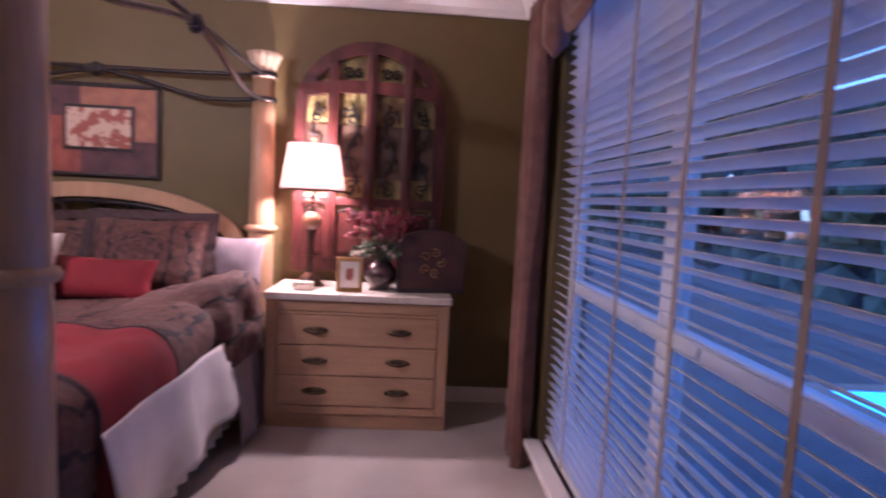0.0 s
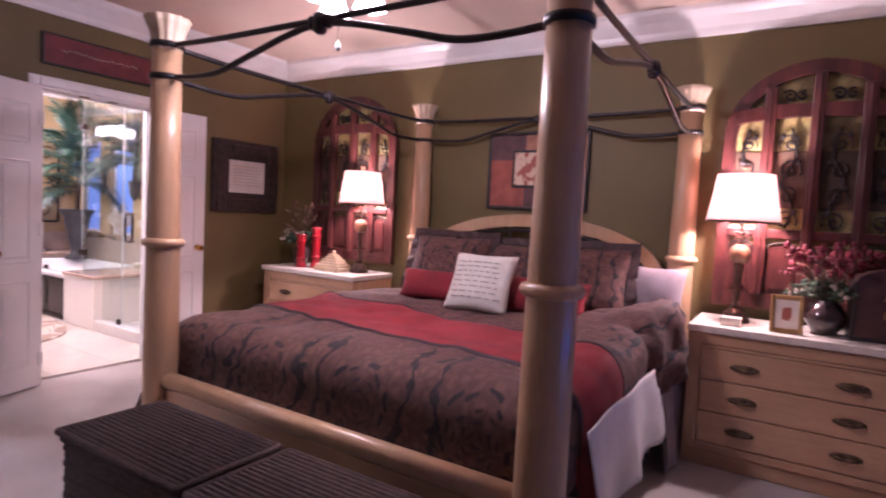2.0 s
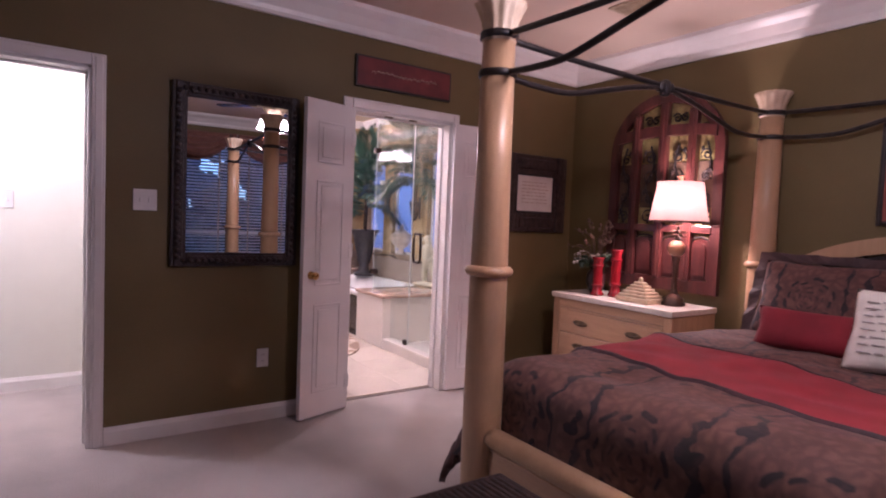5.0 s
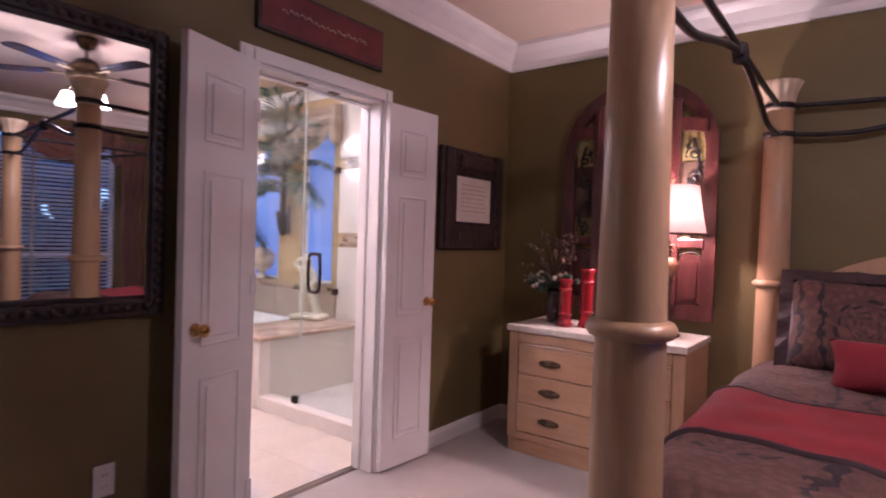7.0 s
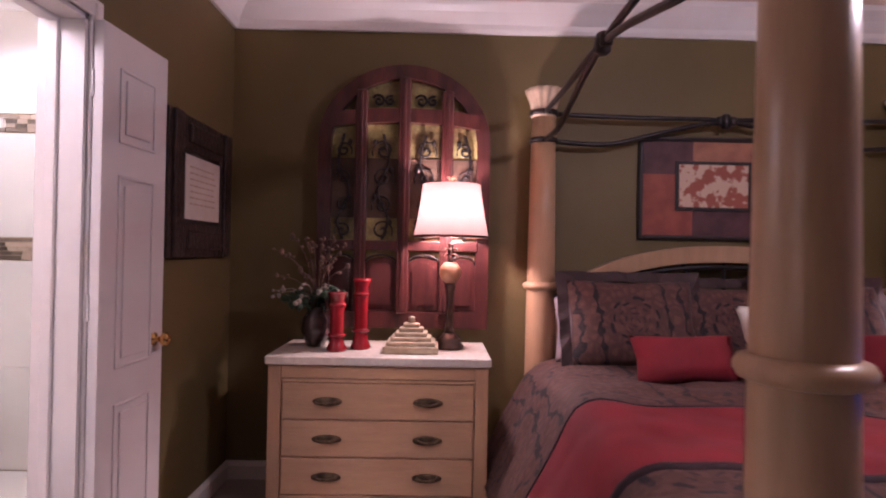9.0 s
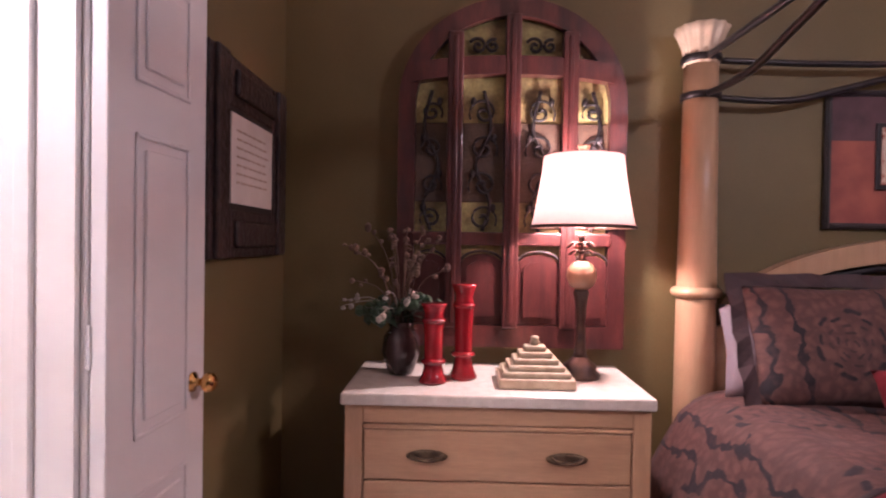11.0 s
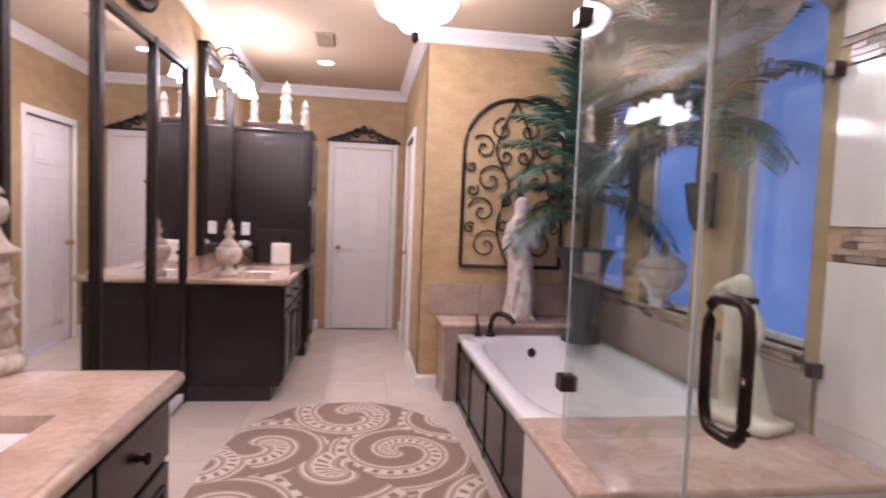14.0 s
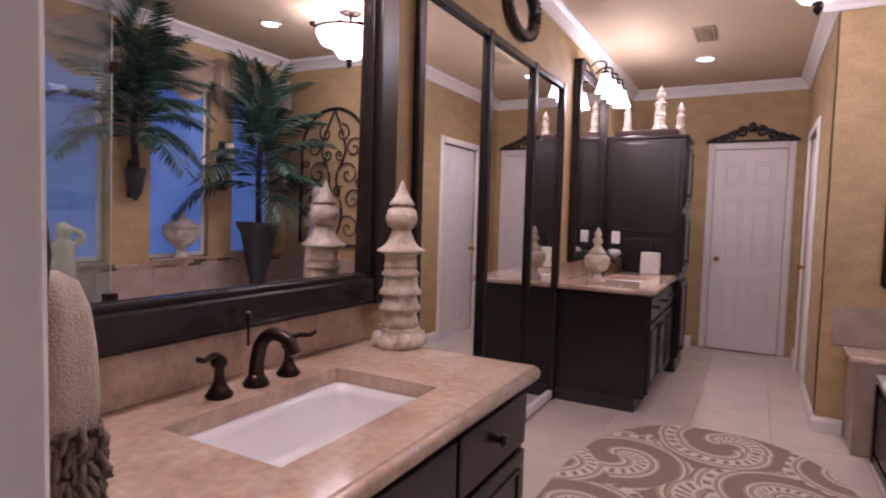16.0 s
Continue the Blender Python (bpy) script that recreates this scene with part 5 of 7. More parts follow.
cert = picture_frame("framed_certificate", "small printed sheet in a wide dark carved frame", "picture", (XW, 4.565, 1.56), 90, 0.72, 0.64, 0.155, 0.05, FRAMED)
part("inner_border", boxes(((-0.215, -0.030, -0.17), (0.215, -0.02, 0.17)), bevel=0.004), BLACKF, cert)
part("sheet", boxes(((-0.195, -0.034, -0.145), (0.195, -0.030, 0.145))), PAPER, cert, "ivory paper")
bm = bmesh.new()
for row in range(7):
    x = -0.15
    while x < 0.12:
        w = random.uniform(0.02, 0.05)
        box(bm, (x, -0.0355, 0.09 - row * 0.028), (x + w, -0.0342, 0.097 - row * 0.028))
        x += w + 0.012
tagged(part("writing", bm, SIGNINK, cert, "faint lines of script"), kind="stuff")

sign = thing("wall_sign", "oxblood wooden plaque with a line of pale script above the door", "sign", (XW, 3.28, 2.29), 90)
part("board", boxes(((-0.385, -0.03, -0.105), (0.385, -0.002, 0.105)), bevel=0.004), BLACKF, sign)
part("face", boxes(((-0.372, -0.034, -0.092), (0.372, -0.029, 0.092)), bevel=0.003), SIGNRED, sign)
bm = bmesh.new()
x = -0.27
while x < 0.24:
    w = random.uniform(0.015, 0.04)
    z = random.uniform(-0.006, 0.006)
    tube([(x, -0.036, z), (x + w * 0.4, -0.036, z + 0.012), (x + w, -0.036, z - 0.004)], 0.0028, 5, bm)
    x += w + 0.006
part("script", bm, SIGNINK, sign, "unreadable pale script")

art = picture_frame("bed_picture", "abstract leaf print in rust and plum, black frame", "picture", (-2.095, YN, 1.672), 0, 0.80, 0.585, 0.028, 0.03, BLACKF)
part("red_field", boxes(((-0.375, -0.014, -0.275), (-0.09, -0.008, 0.08))), ART_R, art)
part("plum_field", boxes(((-0.09, -0.0145, -0.275), (0.375, -0.008, -0.06))), ART_P, art)
part("copper_field", boxes(((-0.09, -0.014, -0.06), (0.375, -0.0085, 0.275))), ART_O, art)
part("dusky_field", boxes(((-0.375, -0.0142, 0.08), (-0.09, -0.0085, 0.275))), ART_P, art)
part("inner_frame", boxes(((-0.19, -0.022, -0.125), (0.24, -0.014, 0.155)), bevel=0.003), BLACKF, art)
part("leaf_print", boxes(((-0.17, -0.025, -0.105), (0.22, -0.022, 0.135))), ART_C, art, "cream print of red leaves")


# ---- things on the west nightstand ----
def turned(name, label, category, at, profile, material, seg=24, flute=0, depth=0.0, part_name="body", group=""):
    t = thing(name, label, category, at, 0, group)
    part(part_name, lathe(profile, seg, (0, 0, 0), None, flute, depth), material, t, smooth=True)
    return t


for x, y, s in ((-4.00, 4.72, 1.18), (-4.11, 4.65, 0.96)):
    t = turned("candle_holder", "tall red glazed candle holder", "candle holder", (x, y, NT), [(0.050 * 1, 0), (0.054, 0.008 * s), (0.040, 0.03 * s), (0.034, 0.06 * s), (0.036, 0.2 * s), (0.040, 0.24 * s), (0.034, 0.26 * s), (0.044, 0.285 * s), (0.050, 0.30 * s), (0.038, 0.302 * s)], REDGLAZE, group="red candle holders")
    for z in (0.07, 0.225):
        part("ring", lathe([(0.035, z * s), (0.046, z * s + 0.005), (0.046, z * s + 0.015), (0.036, z * s + 0.02)], 24), REDGLAZE, t, smooth=True)
pb = thing("trinket_box", "cream stepped pyramid box with a knob", "box", (-3.74, 4.67, NT))
part("tray", boxes(((-0.135, -0.10, 0), (0.135, 0.10, 0.035)), bevel=0.006), CREAMBOX, pb)
for k in range(5):
    a, b = 0.12 - 0.02 * k, 0.088 - 0.015 * k
    part("step", boxes(((-a, -b, 0.035 + 0.021 * k), (a, b, 0.056 + 0.021 * k)), bevel=0.006), CREAMBOX, pb)
part("knob", lathe([(0.012, 0.14), (0.02, 0.15), (0.014, 0.16), (0.018, 0.168), (0.001, 0.176)], 14), CREAMBOX, pb, smooth=True)


def stems(parent, n, height, spread, tip, stem_mat, seed, droop=0.0, tip_r=0.014, z0=0.16, leaf=None):
    """Sprays of thin stems that fan from a vase, each with buds at its tip."""
    rnd = random.Random(seed)
    sb, tb = bmesh.new(), bmesh.new()
    lb = bmesh.new()
    for k in range(n):
        a = rnd.uniform(0, 2 * math.pi)
        r, h = spread * rnd.uniform(0.3, 1.0), height * rnd.uniform(0.55, 1.0)
        dx, dy = r * math.cos(a), r * 0.8 * math.sin(a)
        end = Vector((dx, dy, z0 + h - droop * r))
        mid = Vector((dx * 0.4, dy * 0.4, z0 + h * 0.62))
        pts = smooth_path([(0, 0, z0 - 0.06), mid, end], 4)
        tube(pts, 0.0032, 5, sb, 0.5)
        for q in range(3):
            p = pts[-1 - q] + Vector([rnd.uniform(-0.012, 0.012) for _ in range(3)])
            g = bmesh.ops.create_icosphere(tb, subdivisions=1, radius=tip_r * rnd.uniform(0.6, 1.2))
            bmesh.ops.scale(tb, verts=g["verts"], vec=(1, 1, rnd.uniform(0.6, 1.5)))
            bmesh.ops.translate(tb, verts=g["verts"], vec=p)
        if leaf:
            for q in range(3):
                p = pts[rnd.randrange(2, len(pts) - 1)]
                d = Vector((rnd.uniform(-1, 1), rnd.uniform(-1, 1), rnd.uniform(-0.3, 0.6))).normalized() * rnd.uniform(0.05, 0.10)
                sd = d.cross(Vector((0, 0, 1))).normalized() * 0.016
                v = [lb.verts.new(c) for c in (p, p + d * 0.5 + sd, p + d, p + d * 0.5 - sd)]
                lb.faces.new(v)
    tagged(part("stem_spray", sb, stem_mat, parent, smooth=True), kind="stuff")
    tagged(part("bud_spray", tb, tip, parent), kind="stuff")
    if leaf:
        tagged(part("leaf_spray", lb, leaf, parent), kind="stuff")
    else:
        lb.free()


dv = thing("dried_arrangement", "dried twigs and pale buds in a dark vase", "flower arrangement", (-4.24, 4.78, NT))
part("vase", lathe([(0.045, 0), (0.05, 0.01), (0.075, 0.08), (0.07, 0.14), (0.045, 0.18), (0.052, 0.2)], 24), DARKGLAZE, dv, smooth=True)
stems(dv, 22, 0.44, 0.26, DRIED, DRIED, 3, 0.2, 0.013)
stems(dv, 9, 0.24, 0.24, PALEBUD, PALEBUD, 9, 0.35, 0.013)
stems(dv, 26, 0.16, 0.16, LEAF, LEAF, 5, 0.3, 0.02, leaf=LEAF)

# ---- things on the east nightstand ----
ff = thing("photo_frame", "small gold photo frame standing on the nightstand", "photo frame", (-0.44, 4.58, NT), 8)
fb = boxes(((-0.075, -0.008, 0), (-0.055, 0.008, 0.20)), ((0.055, -0.008, 0), (0.075, 0.008, 0.20)), ((-0.055, -0.008, 0), (0.055, 0.008, 0.024)), ((-0.055, -0.008, 0.176), (0.055, 0.008, 0.20)), bevel=0.004)
bmesh.ops.rotate(fb, verts=fb.verts, matrix=Matrix.Rotation(radians(-12), 3, "X"))
part("frame", fb, GOLD, ff)
fb = boxes(((-0.055, -0.002, 0.024), (0.055, 0.004, 0.176)))
bmesh.ops.rotate(fb, verts=fb.verts, matrix=Matrix.Rotation(radians(-12), 3, "X"))
part("mat_board", fb, PAPER, ff)
fb = boxes(((-0.022, -0.004, 0.065), (0.022, -0.001, 0.135)))
bmesh.ops.rotate(fb, verts=fb.verts, matrix=Matrix.Rotation(radians(-12), 3, "X"))
part("print", fb, ART_C, ff, "small plain print")
part("easel_leg", tube([(0, 0.035, 0.15), (0, 0.09, 0.003)], 0.004, 6), GOLD, ff)
wb = thing("small_box", "small white lidded box", "box", (-0.70, 4.60, NT))
part("body", boxes(((-0.05, -0.035, 0), (0.05, 0.035, 0.035)), bevel=0.005), CREAMTOP, wb)
part("lid", boxes(((-0.053, -0.038, 0.036), (0.053, 0.038, 0.046)), bevel=0.004), CREAMTOP, wb)
fv = thing("flower_arrangement", "crimson flowers and dark leaves in a round dark vase", "flower arrangement", (-0.27, 4.72, NT))
part("vase", lathe([(0.05, 0), (0.055, 0.01), (0.098, 0.07), (0.10, 0.105), (0.07, 0.155), (0.05, 0.17), (0.058, 0.18)], 28), DARKGLAZE, fv, smooth=True)
stems(fv, 46, 0.36, 0.28, PETAL, DRIED, 21, 0.25, 0.017)
stems(fv, 34, 0.17, 0.25, LEAF, LEAF, 22, 0.5, 0.012, leaf=LEAF)
stems(fv, 8, 0.2, 0.2, PALEBUD, DRIED, 23, 0.5, 0.012)
ch = thing("decorative_chest", "dark tooled leather arched chest standing upright", "decorative box", (0.03, 4.72, NT), 6)
n = 12
part("body", prism([(-0.19, 0.02), (0.19, 0.02), (0.19, 0.30)] + [(0.19 * math.cos(math.pi * k / n), 0.30 + 0.07 * math.sin(math.pi * k / n)) for k in range(1, n)] + [(-0.19, 0.30)], 0.13, "y", -0.065), CHEST, ch)
part("rim", boxes(((-0.20, -0.072, 0.0), (0.20, 0.072, 0.022)), ((-0.20, -0.07, 0.022), (-0.185, 0.07, 0.30)), ((0.185, -0.07, 0.022), (0.20, 0.07, 0.30)), bevel=0.004), BLACKF, ch)
em = bmesh.new()
for k in range(5):
    tube(scroll((0.05 * math.cos(k * 1.26), -0.068, 0.18 + 0.06 * math.sin(k * 1.26)), 0.006, 0.03, k, 1.2), 0.004, 5, em)
part("emblem", em, GOLD, ch, "faded gilt scroll emblem", smooth=True)
part("finial", lathe([(0.012, 0.368), (0.022, 0.38), (0.012, 0.40), (0.02, 0.415), (0.002, 0.44)], 14), CHEST, ch, smooth=True)


# ---- baskets at the foot of the bed ----
def basket(at):
    b = thing("wicker_trunk", "dark woven wicker trunk with a flat lid at the bed foot", "storage trunk", at, group="wicker trunks")
    W, D, H = 0.72, 0.40, 0.44
    for k in range(14):
        z0 = k * 0.0295
        o = 0.003 * (k % 2)
        part("wicker_band", boxes(((-W / 2 + 0.012 - o, -D / 2 + 0.012 - o, z0), (W / 2 - 0.012 + o, D / 2 - 0.012 + o, z0 + 0.0285)), bevel=0.008), WICKER, b)
    ld = boxes(((-W / 2, -D / 2, 0.417), (W / 2, D / 2, 0.462)), bevel=0.012)
    lid = part("lid", ld, WICKER, b)
    for k in range(17):
        ld = bmesh.new()
        y = -D / 2 + 0.02 + k * 0.0225
        tube([(-W / 2 + 0.012, y, 0.463 + 0.001 * (k % 2)), (W / 2 - 0.012, y, 0.463 + 0.001 * (k % 2))], 0.0095, 6, ld)
        part("wicker_rod", ld, WICKER, lid, smooth=True)
    rim = bmesh.new()
    for s in (-1, 1):
        tube([(-W / 2, s * D / 2, 0.458), (W / 2, s * D / 2, 0.458)], 0.014, 8, rim)
        tube([(s * W / 2, -D / 2, 0.458), (s * W / 2, D / 2, 0.458)], 0.014, 8, rim)
    part("braided_rim", rim, WICKER, b, smooth=True)
    return b


basket((-2.30, 2.29, 0.0))
basket((-1.53, 2.29, 0.0))

# ---- ceiling fan ----
fan = thing("ceiling_fan", "bronze ceiling fan with dark blades and three lit bell shades", "ceiling fan", (FAN[0], FAN[1], 0))
part("canopy", lathe([(0.02, 2.60), (0.05, 2.62), (0.07, 2.66), (0.075, 2.688)], 24), PEWTER, fan, smooth=True)
part("downrod", lathe([(0.012, 2.53), (0.012, 2.62)], 12), PEWTER, fan, smooth=True)
part("motor", lathe([(0.03, 2.33), (0.075, 2.345), (0.09, 2.36), (0.12, 2.38), (0.13, 2.41), (0.13, 2.46), (0.11, 2.49), (0.09, 2.495), (0.075, 2.52), (0.03, 2.54)], 36), PEWTER, fan, smooth=True)
for k in range(5):
    a = radians(72 * k + 20)
    m3 = Matrix.Rotation(a, 3, "Z")
    bm = bmesh.new()
    prism([(0.22, -0.055), (0.60, -0.07), (0.645, -0.05), (0.655, 0.0), (0.645, 0.05), (0.60, 0.07), (0.22, 0.055)], 0.008, "z", 2.435, bm)
    bmesh.ops.rotate(bm, verts=bm.verts, matrix=m3)
    bl = part("blade", bm, ESPRESSO, fan, "dark wood fan blade")
    bm = boxes(((0.12, -0.018, 2.422), (0.28, 0.018, 2.432)), bevel=0.003)
    bmesh.ops.rotate(bm, verts=bm.verts, matrix=m3)
    part("blade_iron", bm, PEWTER, bl)
for k in range(3):
    a = radians(30 + 120 * k)
    c, s = math.cos(a), math.sin(a)
    part("lamp_arm", tube(smooth_path([(0.04 * c, 0.04 * s, 2.36), (0.08 * c, 0.08 * s, 2.33), (0.11 * c, 0.11 * s, 2.31), (0.12 * c, 0.12 * s, 2.28)], 4), 0.010, 8), PEWTER, fan, smooth=True)
    sh = lathe([(0.030, 2.28), (0.040, 2.26), (0.054, 2.22), (0.068, 2.185), (0.072, 2.18)], 26, (0.12 * c, 0.12 * s, 0))
    bmesh.ops.delete(sh, geom=[f for f in sh.faces if len(f.verts) > 4 and sum(v.co.z for v in f.verts) / len(f.verts) < 2.19], context="FACES_ONLY")
    o = part("bell_shade", sh, OPAL, fan, "lit white glass bell shade", smooth=True)
    o.visible_shadow = False
part("pull_chain", tube([(0.03, -0.05, 2.35), (0.03, -0.05, 2.02)], 0.002, 6), PEWTER, fan)
part("pull_bob", lathe([(0.003, 1.98), (0.010, 1.988), (0.011, 2.005), (0.003, 2.02)], 12, (0.03, -0.05, 0)), TRIM, fan, smooth=True)


def ceiling_vent(at, w, d):
    v = thing("ceiling_vent", "small louvred air vent in the ceiling", "vent", at)
    part("frame", boxes(((-w / 2, -d / 2, -0.012), (w / 2, -d / 2 + 0.02, 0)), ((-w / 2, d / 2 - 0.02, -0.012), (w / 2, d / 2, 0)), ((-w / 2, -d / 2 + 0.02, -0.012), (-w / 2 + 0.02, d / 2 - 0.02, 0)), ((w / 2 - 0.02, -d / 2 + 0.02, -0.012), (w / 2, d / 2 - 0.02, 0)), bevel=0.003), CREAMBOX, v)
    part("backing", boxes(((-w / 2 + 0.02, -d / 2 + 0.02, -0.003), (w / 2 - 0.02, d / 2 - 0.02, -0.001))), BLACKF, v)
    for k in range(7):
        y = -d / 2 + 0.03 + (d - 0.06) * k / 6
        part("slat", boxes(((-w / 2 + 0.02, y - 0.006, -0.011), (w / 2 - 0.02, y + 0.004, -0.006))), CREAMBOX, v)


ceiling_vent((-3.55, 4.2, CEIL), 0.3, 0.17)

# ---- plant by the hall opening ----
pl = thing("potted_plant", "strap-leaved plant in a scrolled iron stand", "plant", (-3.42, 0.86, 0))
sc = bmesh.new()
for k in range(4):
    a = k * math.pi / 2 + 0.4
    c, s = math.cos(a), math.sin(a)
    tube([(c * q[0], s * q[0], q[2]) for q in smooth_path([(0.14, 0, 0.0), (0.08, 0, 0.2), (0.10, 0, 0.45), (0.17, 0, 0.62), (0.14, 0, 0.70), (0.10, 0, 0.66)], 5)], 0.008, 6, sc)
tube([(0.10 * math.cos(a), 0.10 * math.sin(a), 0.44) for a in [2 * math.pi * k / 24 for k in range(25)]], 0.007, 6, sc)
part("stand", sc, IRON, pl, "dark scrolled iron stand", smooth=True)
part("pot", lathe([(0.06, 0.05), (0.085, 0.06), (0.095, 0.18), (0.10, 0.21), (0.085, 0.21)], 20), DARKGLAZE, pl, smooth=True)
rnd = random.Random(4)
for k in range(16):
    a = rnd.uniform(0, 2 * math.pi)
    L, up = rnd.uniform(0.3, 0.48), rnd.uniform(0.10, 0.30)
    bm = bmesh.new()
    rows = []
    for i in range(8):
        f = i / 7
        r, z = 0.03 + L * f, 0.2 + up * math.sin(f * 2.3) - 0.10 * f * f
        wd = 0.020 * math.sin(math.pi * min(1, 0.15 + f * 0.85)) + 0.001
        p, t = Vector((r * math.cos(a), r * math.sin(a), z)), Vector((-math.sin(a), math.cos(a), 0))
        rows.append((bm.verts.new(p - t * wd), bm.verts.new(p + Vector((0, 0, -0.004))), bm.verts.new(p + t * wd)))
    for q, w in zip(rows, rows[1:]):
        bm.faces.new((q[0], q[1], w[1], w[0]))
        bm.faces.new((q[1], q[2], w[2], w[1]))
    part("leaf", bm, LEAF, pl, smooth=True)


# ======== bathroom ========
bedroom_side = set(scene.objects)
BXB = BX - OFF[0]   # bath face of the shared wall on the bath's own plan
SX = -6.233         # shower side of the bench
LX = -6.823         # tub side of the bench
LZ, RIM = 0.535, 0.49
NOOK = 3.57         # wall that narrows the far end
TX = -8.96          # wall at the head of the tub
GY, GTOP = 3.85, 2.32
BW = [(-7.17, -6.70), (-8.05, -7.51), (-8.78, -8.29)]   # bath windows along x
BWZ = (0.83, 2.36)

tagged(mesh_object("floor_bath", boxes(((FARX, VY, -0.1), (BXB, BN, -0.012))), GROUT), "cream grout bed under the bath tiles", "floor", kind="structure")
tagged(mesh_object("ceiling_bath", boxes(((FARX - 0.1, VY - 0.1, CEIL), (BXB, BN + 0.1, CEIL + 0.1))), BCEIL), "warm tan bath ceiling", "ceiling", kind="structure")
panel_wall("wall_vanity", "y", VY, -0.1, FARX - 0.1, BXB, 0, CEIL, [], FAUX, "golden faux-plaster wall behind the vanities")
panel_wall("wall_far", "x", FARX, -0.1, VY, NOOK, 0, CEIL, [], FAUX, "golden faux-plaster end wall")
panel_wall("wall_nook", "y", NOOK, 0.1, FARX, TX - 0.001, 0, CEIL, [(-10.62, -9.86, 0, 2.04)], FAUX, "golden faux-plaster wall with a white door")
panel_wall("wall_tub_head", "x", TX, -0.1, NOOK, BN, 0, CEIL, [], FAUX, "golden faux-plaster wall at the head of the tub")
panel_wall("wall_bath_north", "y", BN, 0.14, TX, BXB, 0, CEIL, [(a, b, BWZ[0], BWZ[1]) for a, b in sorted(BW)], FAUX, "golden wall with three tall windows over the tub")
for a, b, o in (((FARX, VY, 0), (BXB, VY, 0), (0, 1, 0)), ((FARX, VY, 0), (FARX, NOOK, 0), (1, 0, 0)), ((FARX, NOOK, 0), (TX, NOOK, 0), (0, -1, 0)),
                ((TX, NOOK - 0.09, 0), (TX, BN, 0), (1, 0, 0)), ((TX, BN, 0), (BXB, BN, 0), (0, -1, 0))):
    up = Vector((0, 0, CEIL - 0.10))
    tagged(mesh_object("crown_moulding", sweep([(p * 0.66, q * 0.585) for p, q in CROWN], Vector(a) + up, Vector(b) + up, o), TRIM), "white crown moulding in the bathroom", "moulding", kind="structure")
for a, b, o in (((FARX, 2.72 - 0.07, 0), (FARX, VY, 0), (1, 0, 0)), ((FARX, NOOK, 0), (-10.69, NOOK, 0), (0, -1, 0)), ((-9.79, NOOK, 0), (TX, NOOK, 0), (0, -1, 0)),
                ((TX, NOOK - 0.016, 0), (TX, 3.715, 0), (1, 0, 0)), ((-6.46, VY, 0), (-6.56, VY, 0), (0, 1, 0))):
    tagged(mesh_object("baseboard", sweep(BASE, a, b, o), TRIM), "white painted bath baseboard", "baseboard", kind="structure")

# closet door in the end wall and the side door
casing("trim_closet_door", "x", FARX, 1, 2.79, 3.43, 2.04, "white casing round the closet door")
panel_leaf("door_3", 0.63, 2.03, 2, "white six-panel closet door, shut", (FARX + 0.019, 2.795, 0), 90, 0.06, knob_side=(-1,), rows=((0.16, 0.75), (0.88, 1.55), (1.67, 1.90)))
casing("trim_side_door", "y", NOOK, -1, -10.62, -9.86, 2.04, "white casing round the side door")
panel_leaf("door_4", 0.74, 2.03, 2, "white six-panel side door, shut", (-9.87, NOOK + 0.03, 0), 180, 0.68, knob_side=(1,))
crest = thing("door_crest", "black carved scroll crest standing on the door casing", "wall decor", (FARX + 0.012, 3.11, 2.105), 90)
cb = bmesh.new()
for s in (-1, 1):
    for x, z, r, st in ((0.08, 0.10, 0.055, 0.0), (0.17, 0.065, 0.05, 1.0), (0.26, 0.045, 0.038, 2.0), (0.34, 0.03, 0.025, 2.6)):
        tube([(s * q[0], q[1], q[2]) for q in scroll((x, -0.012, z), 0.008, r, st, 1.3)], 0.013, 7, cb)
    tube([(s * q.x, q.y, q.z) for q in smooth_path([(0.0, -0.012, 0.15), (0.12, -0.012, 0.12), (0.24, -0.012, 0.07), (0.40, -0.012, 0.015)], 5)], 0.015, 7, cb)
box(cb, (-0.41, -0.024, 0.0), (0.41, -0.001, 0.022), 0.005)
lathe([(0.03, 0.10), (0.045, 0.14), (0.03, 0.18), (0.002, 0.20)], 12, (0, -0.012, 0), cb)
part("crest", cb, IRON, crest, smooth=True)


# ---- shower ----
tagged(mesh_object("shower_curb", boxes(((SX, GY - 0.07, -0.012), (BXB - 0.012, GY + 0.05, 0.10)), bevel=0.008), WTILE), "ivory stone shower curb", "curb", kind="structure")
tagged(mesh_object("shower_floor", boxes(((SX, GY + 0.05, -0.012), (BXB - 0.012, BN - 0.02, 0.03))), WTILE), "ivory shower floor", "floor", kind="structure")
bench = thing("shower_bench", "marble-topped tiled bench between shower and tub", "bench")
part("body", boxes(((LX, 3.775, 0.0), (SX, BN - 0.03, LZ - 0.035)), bevel=0.004), WTILE, bench)
part("top", boxes(((LX - 0.005, 3.749, LZ - 0.034), (SX + 0.025, BN - 0.02, LZ)), bevel=0.012), MARBLE, bench, "pinkish marble top")
encl = thing("shower_enclosure", "frameless clear glass shower screen and door, bronze clips", "shower screen")
door_x = -5.858
g = part("front_panel", prism([(-6.603, LZ + 0.002), (SX + 0.03, LZ + 0.002), (SX + 0.03, 0.102), (door_x - 0.004, 0.102), (door_x - 0.004, GTOP), (-6.603, GTOP)], 0.010, "y", GY - 0.005), GLASS, encl, "clear glass panel notched over the bench")
g.visible_shadow = False
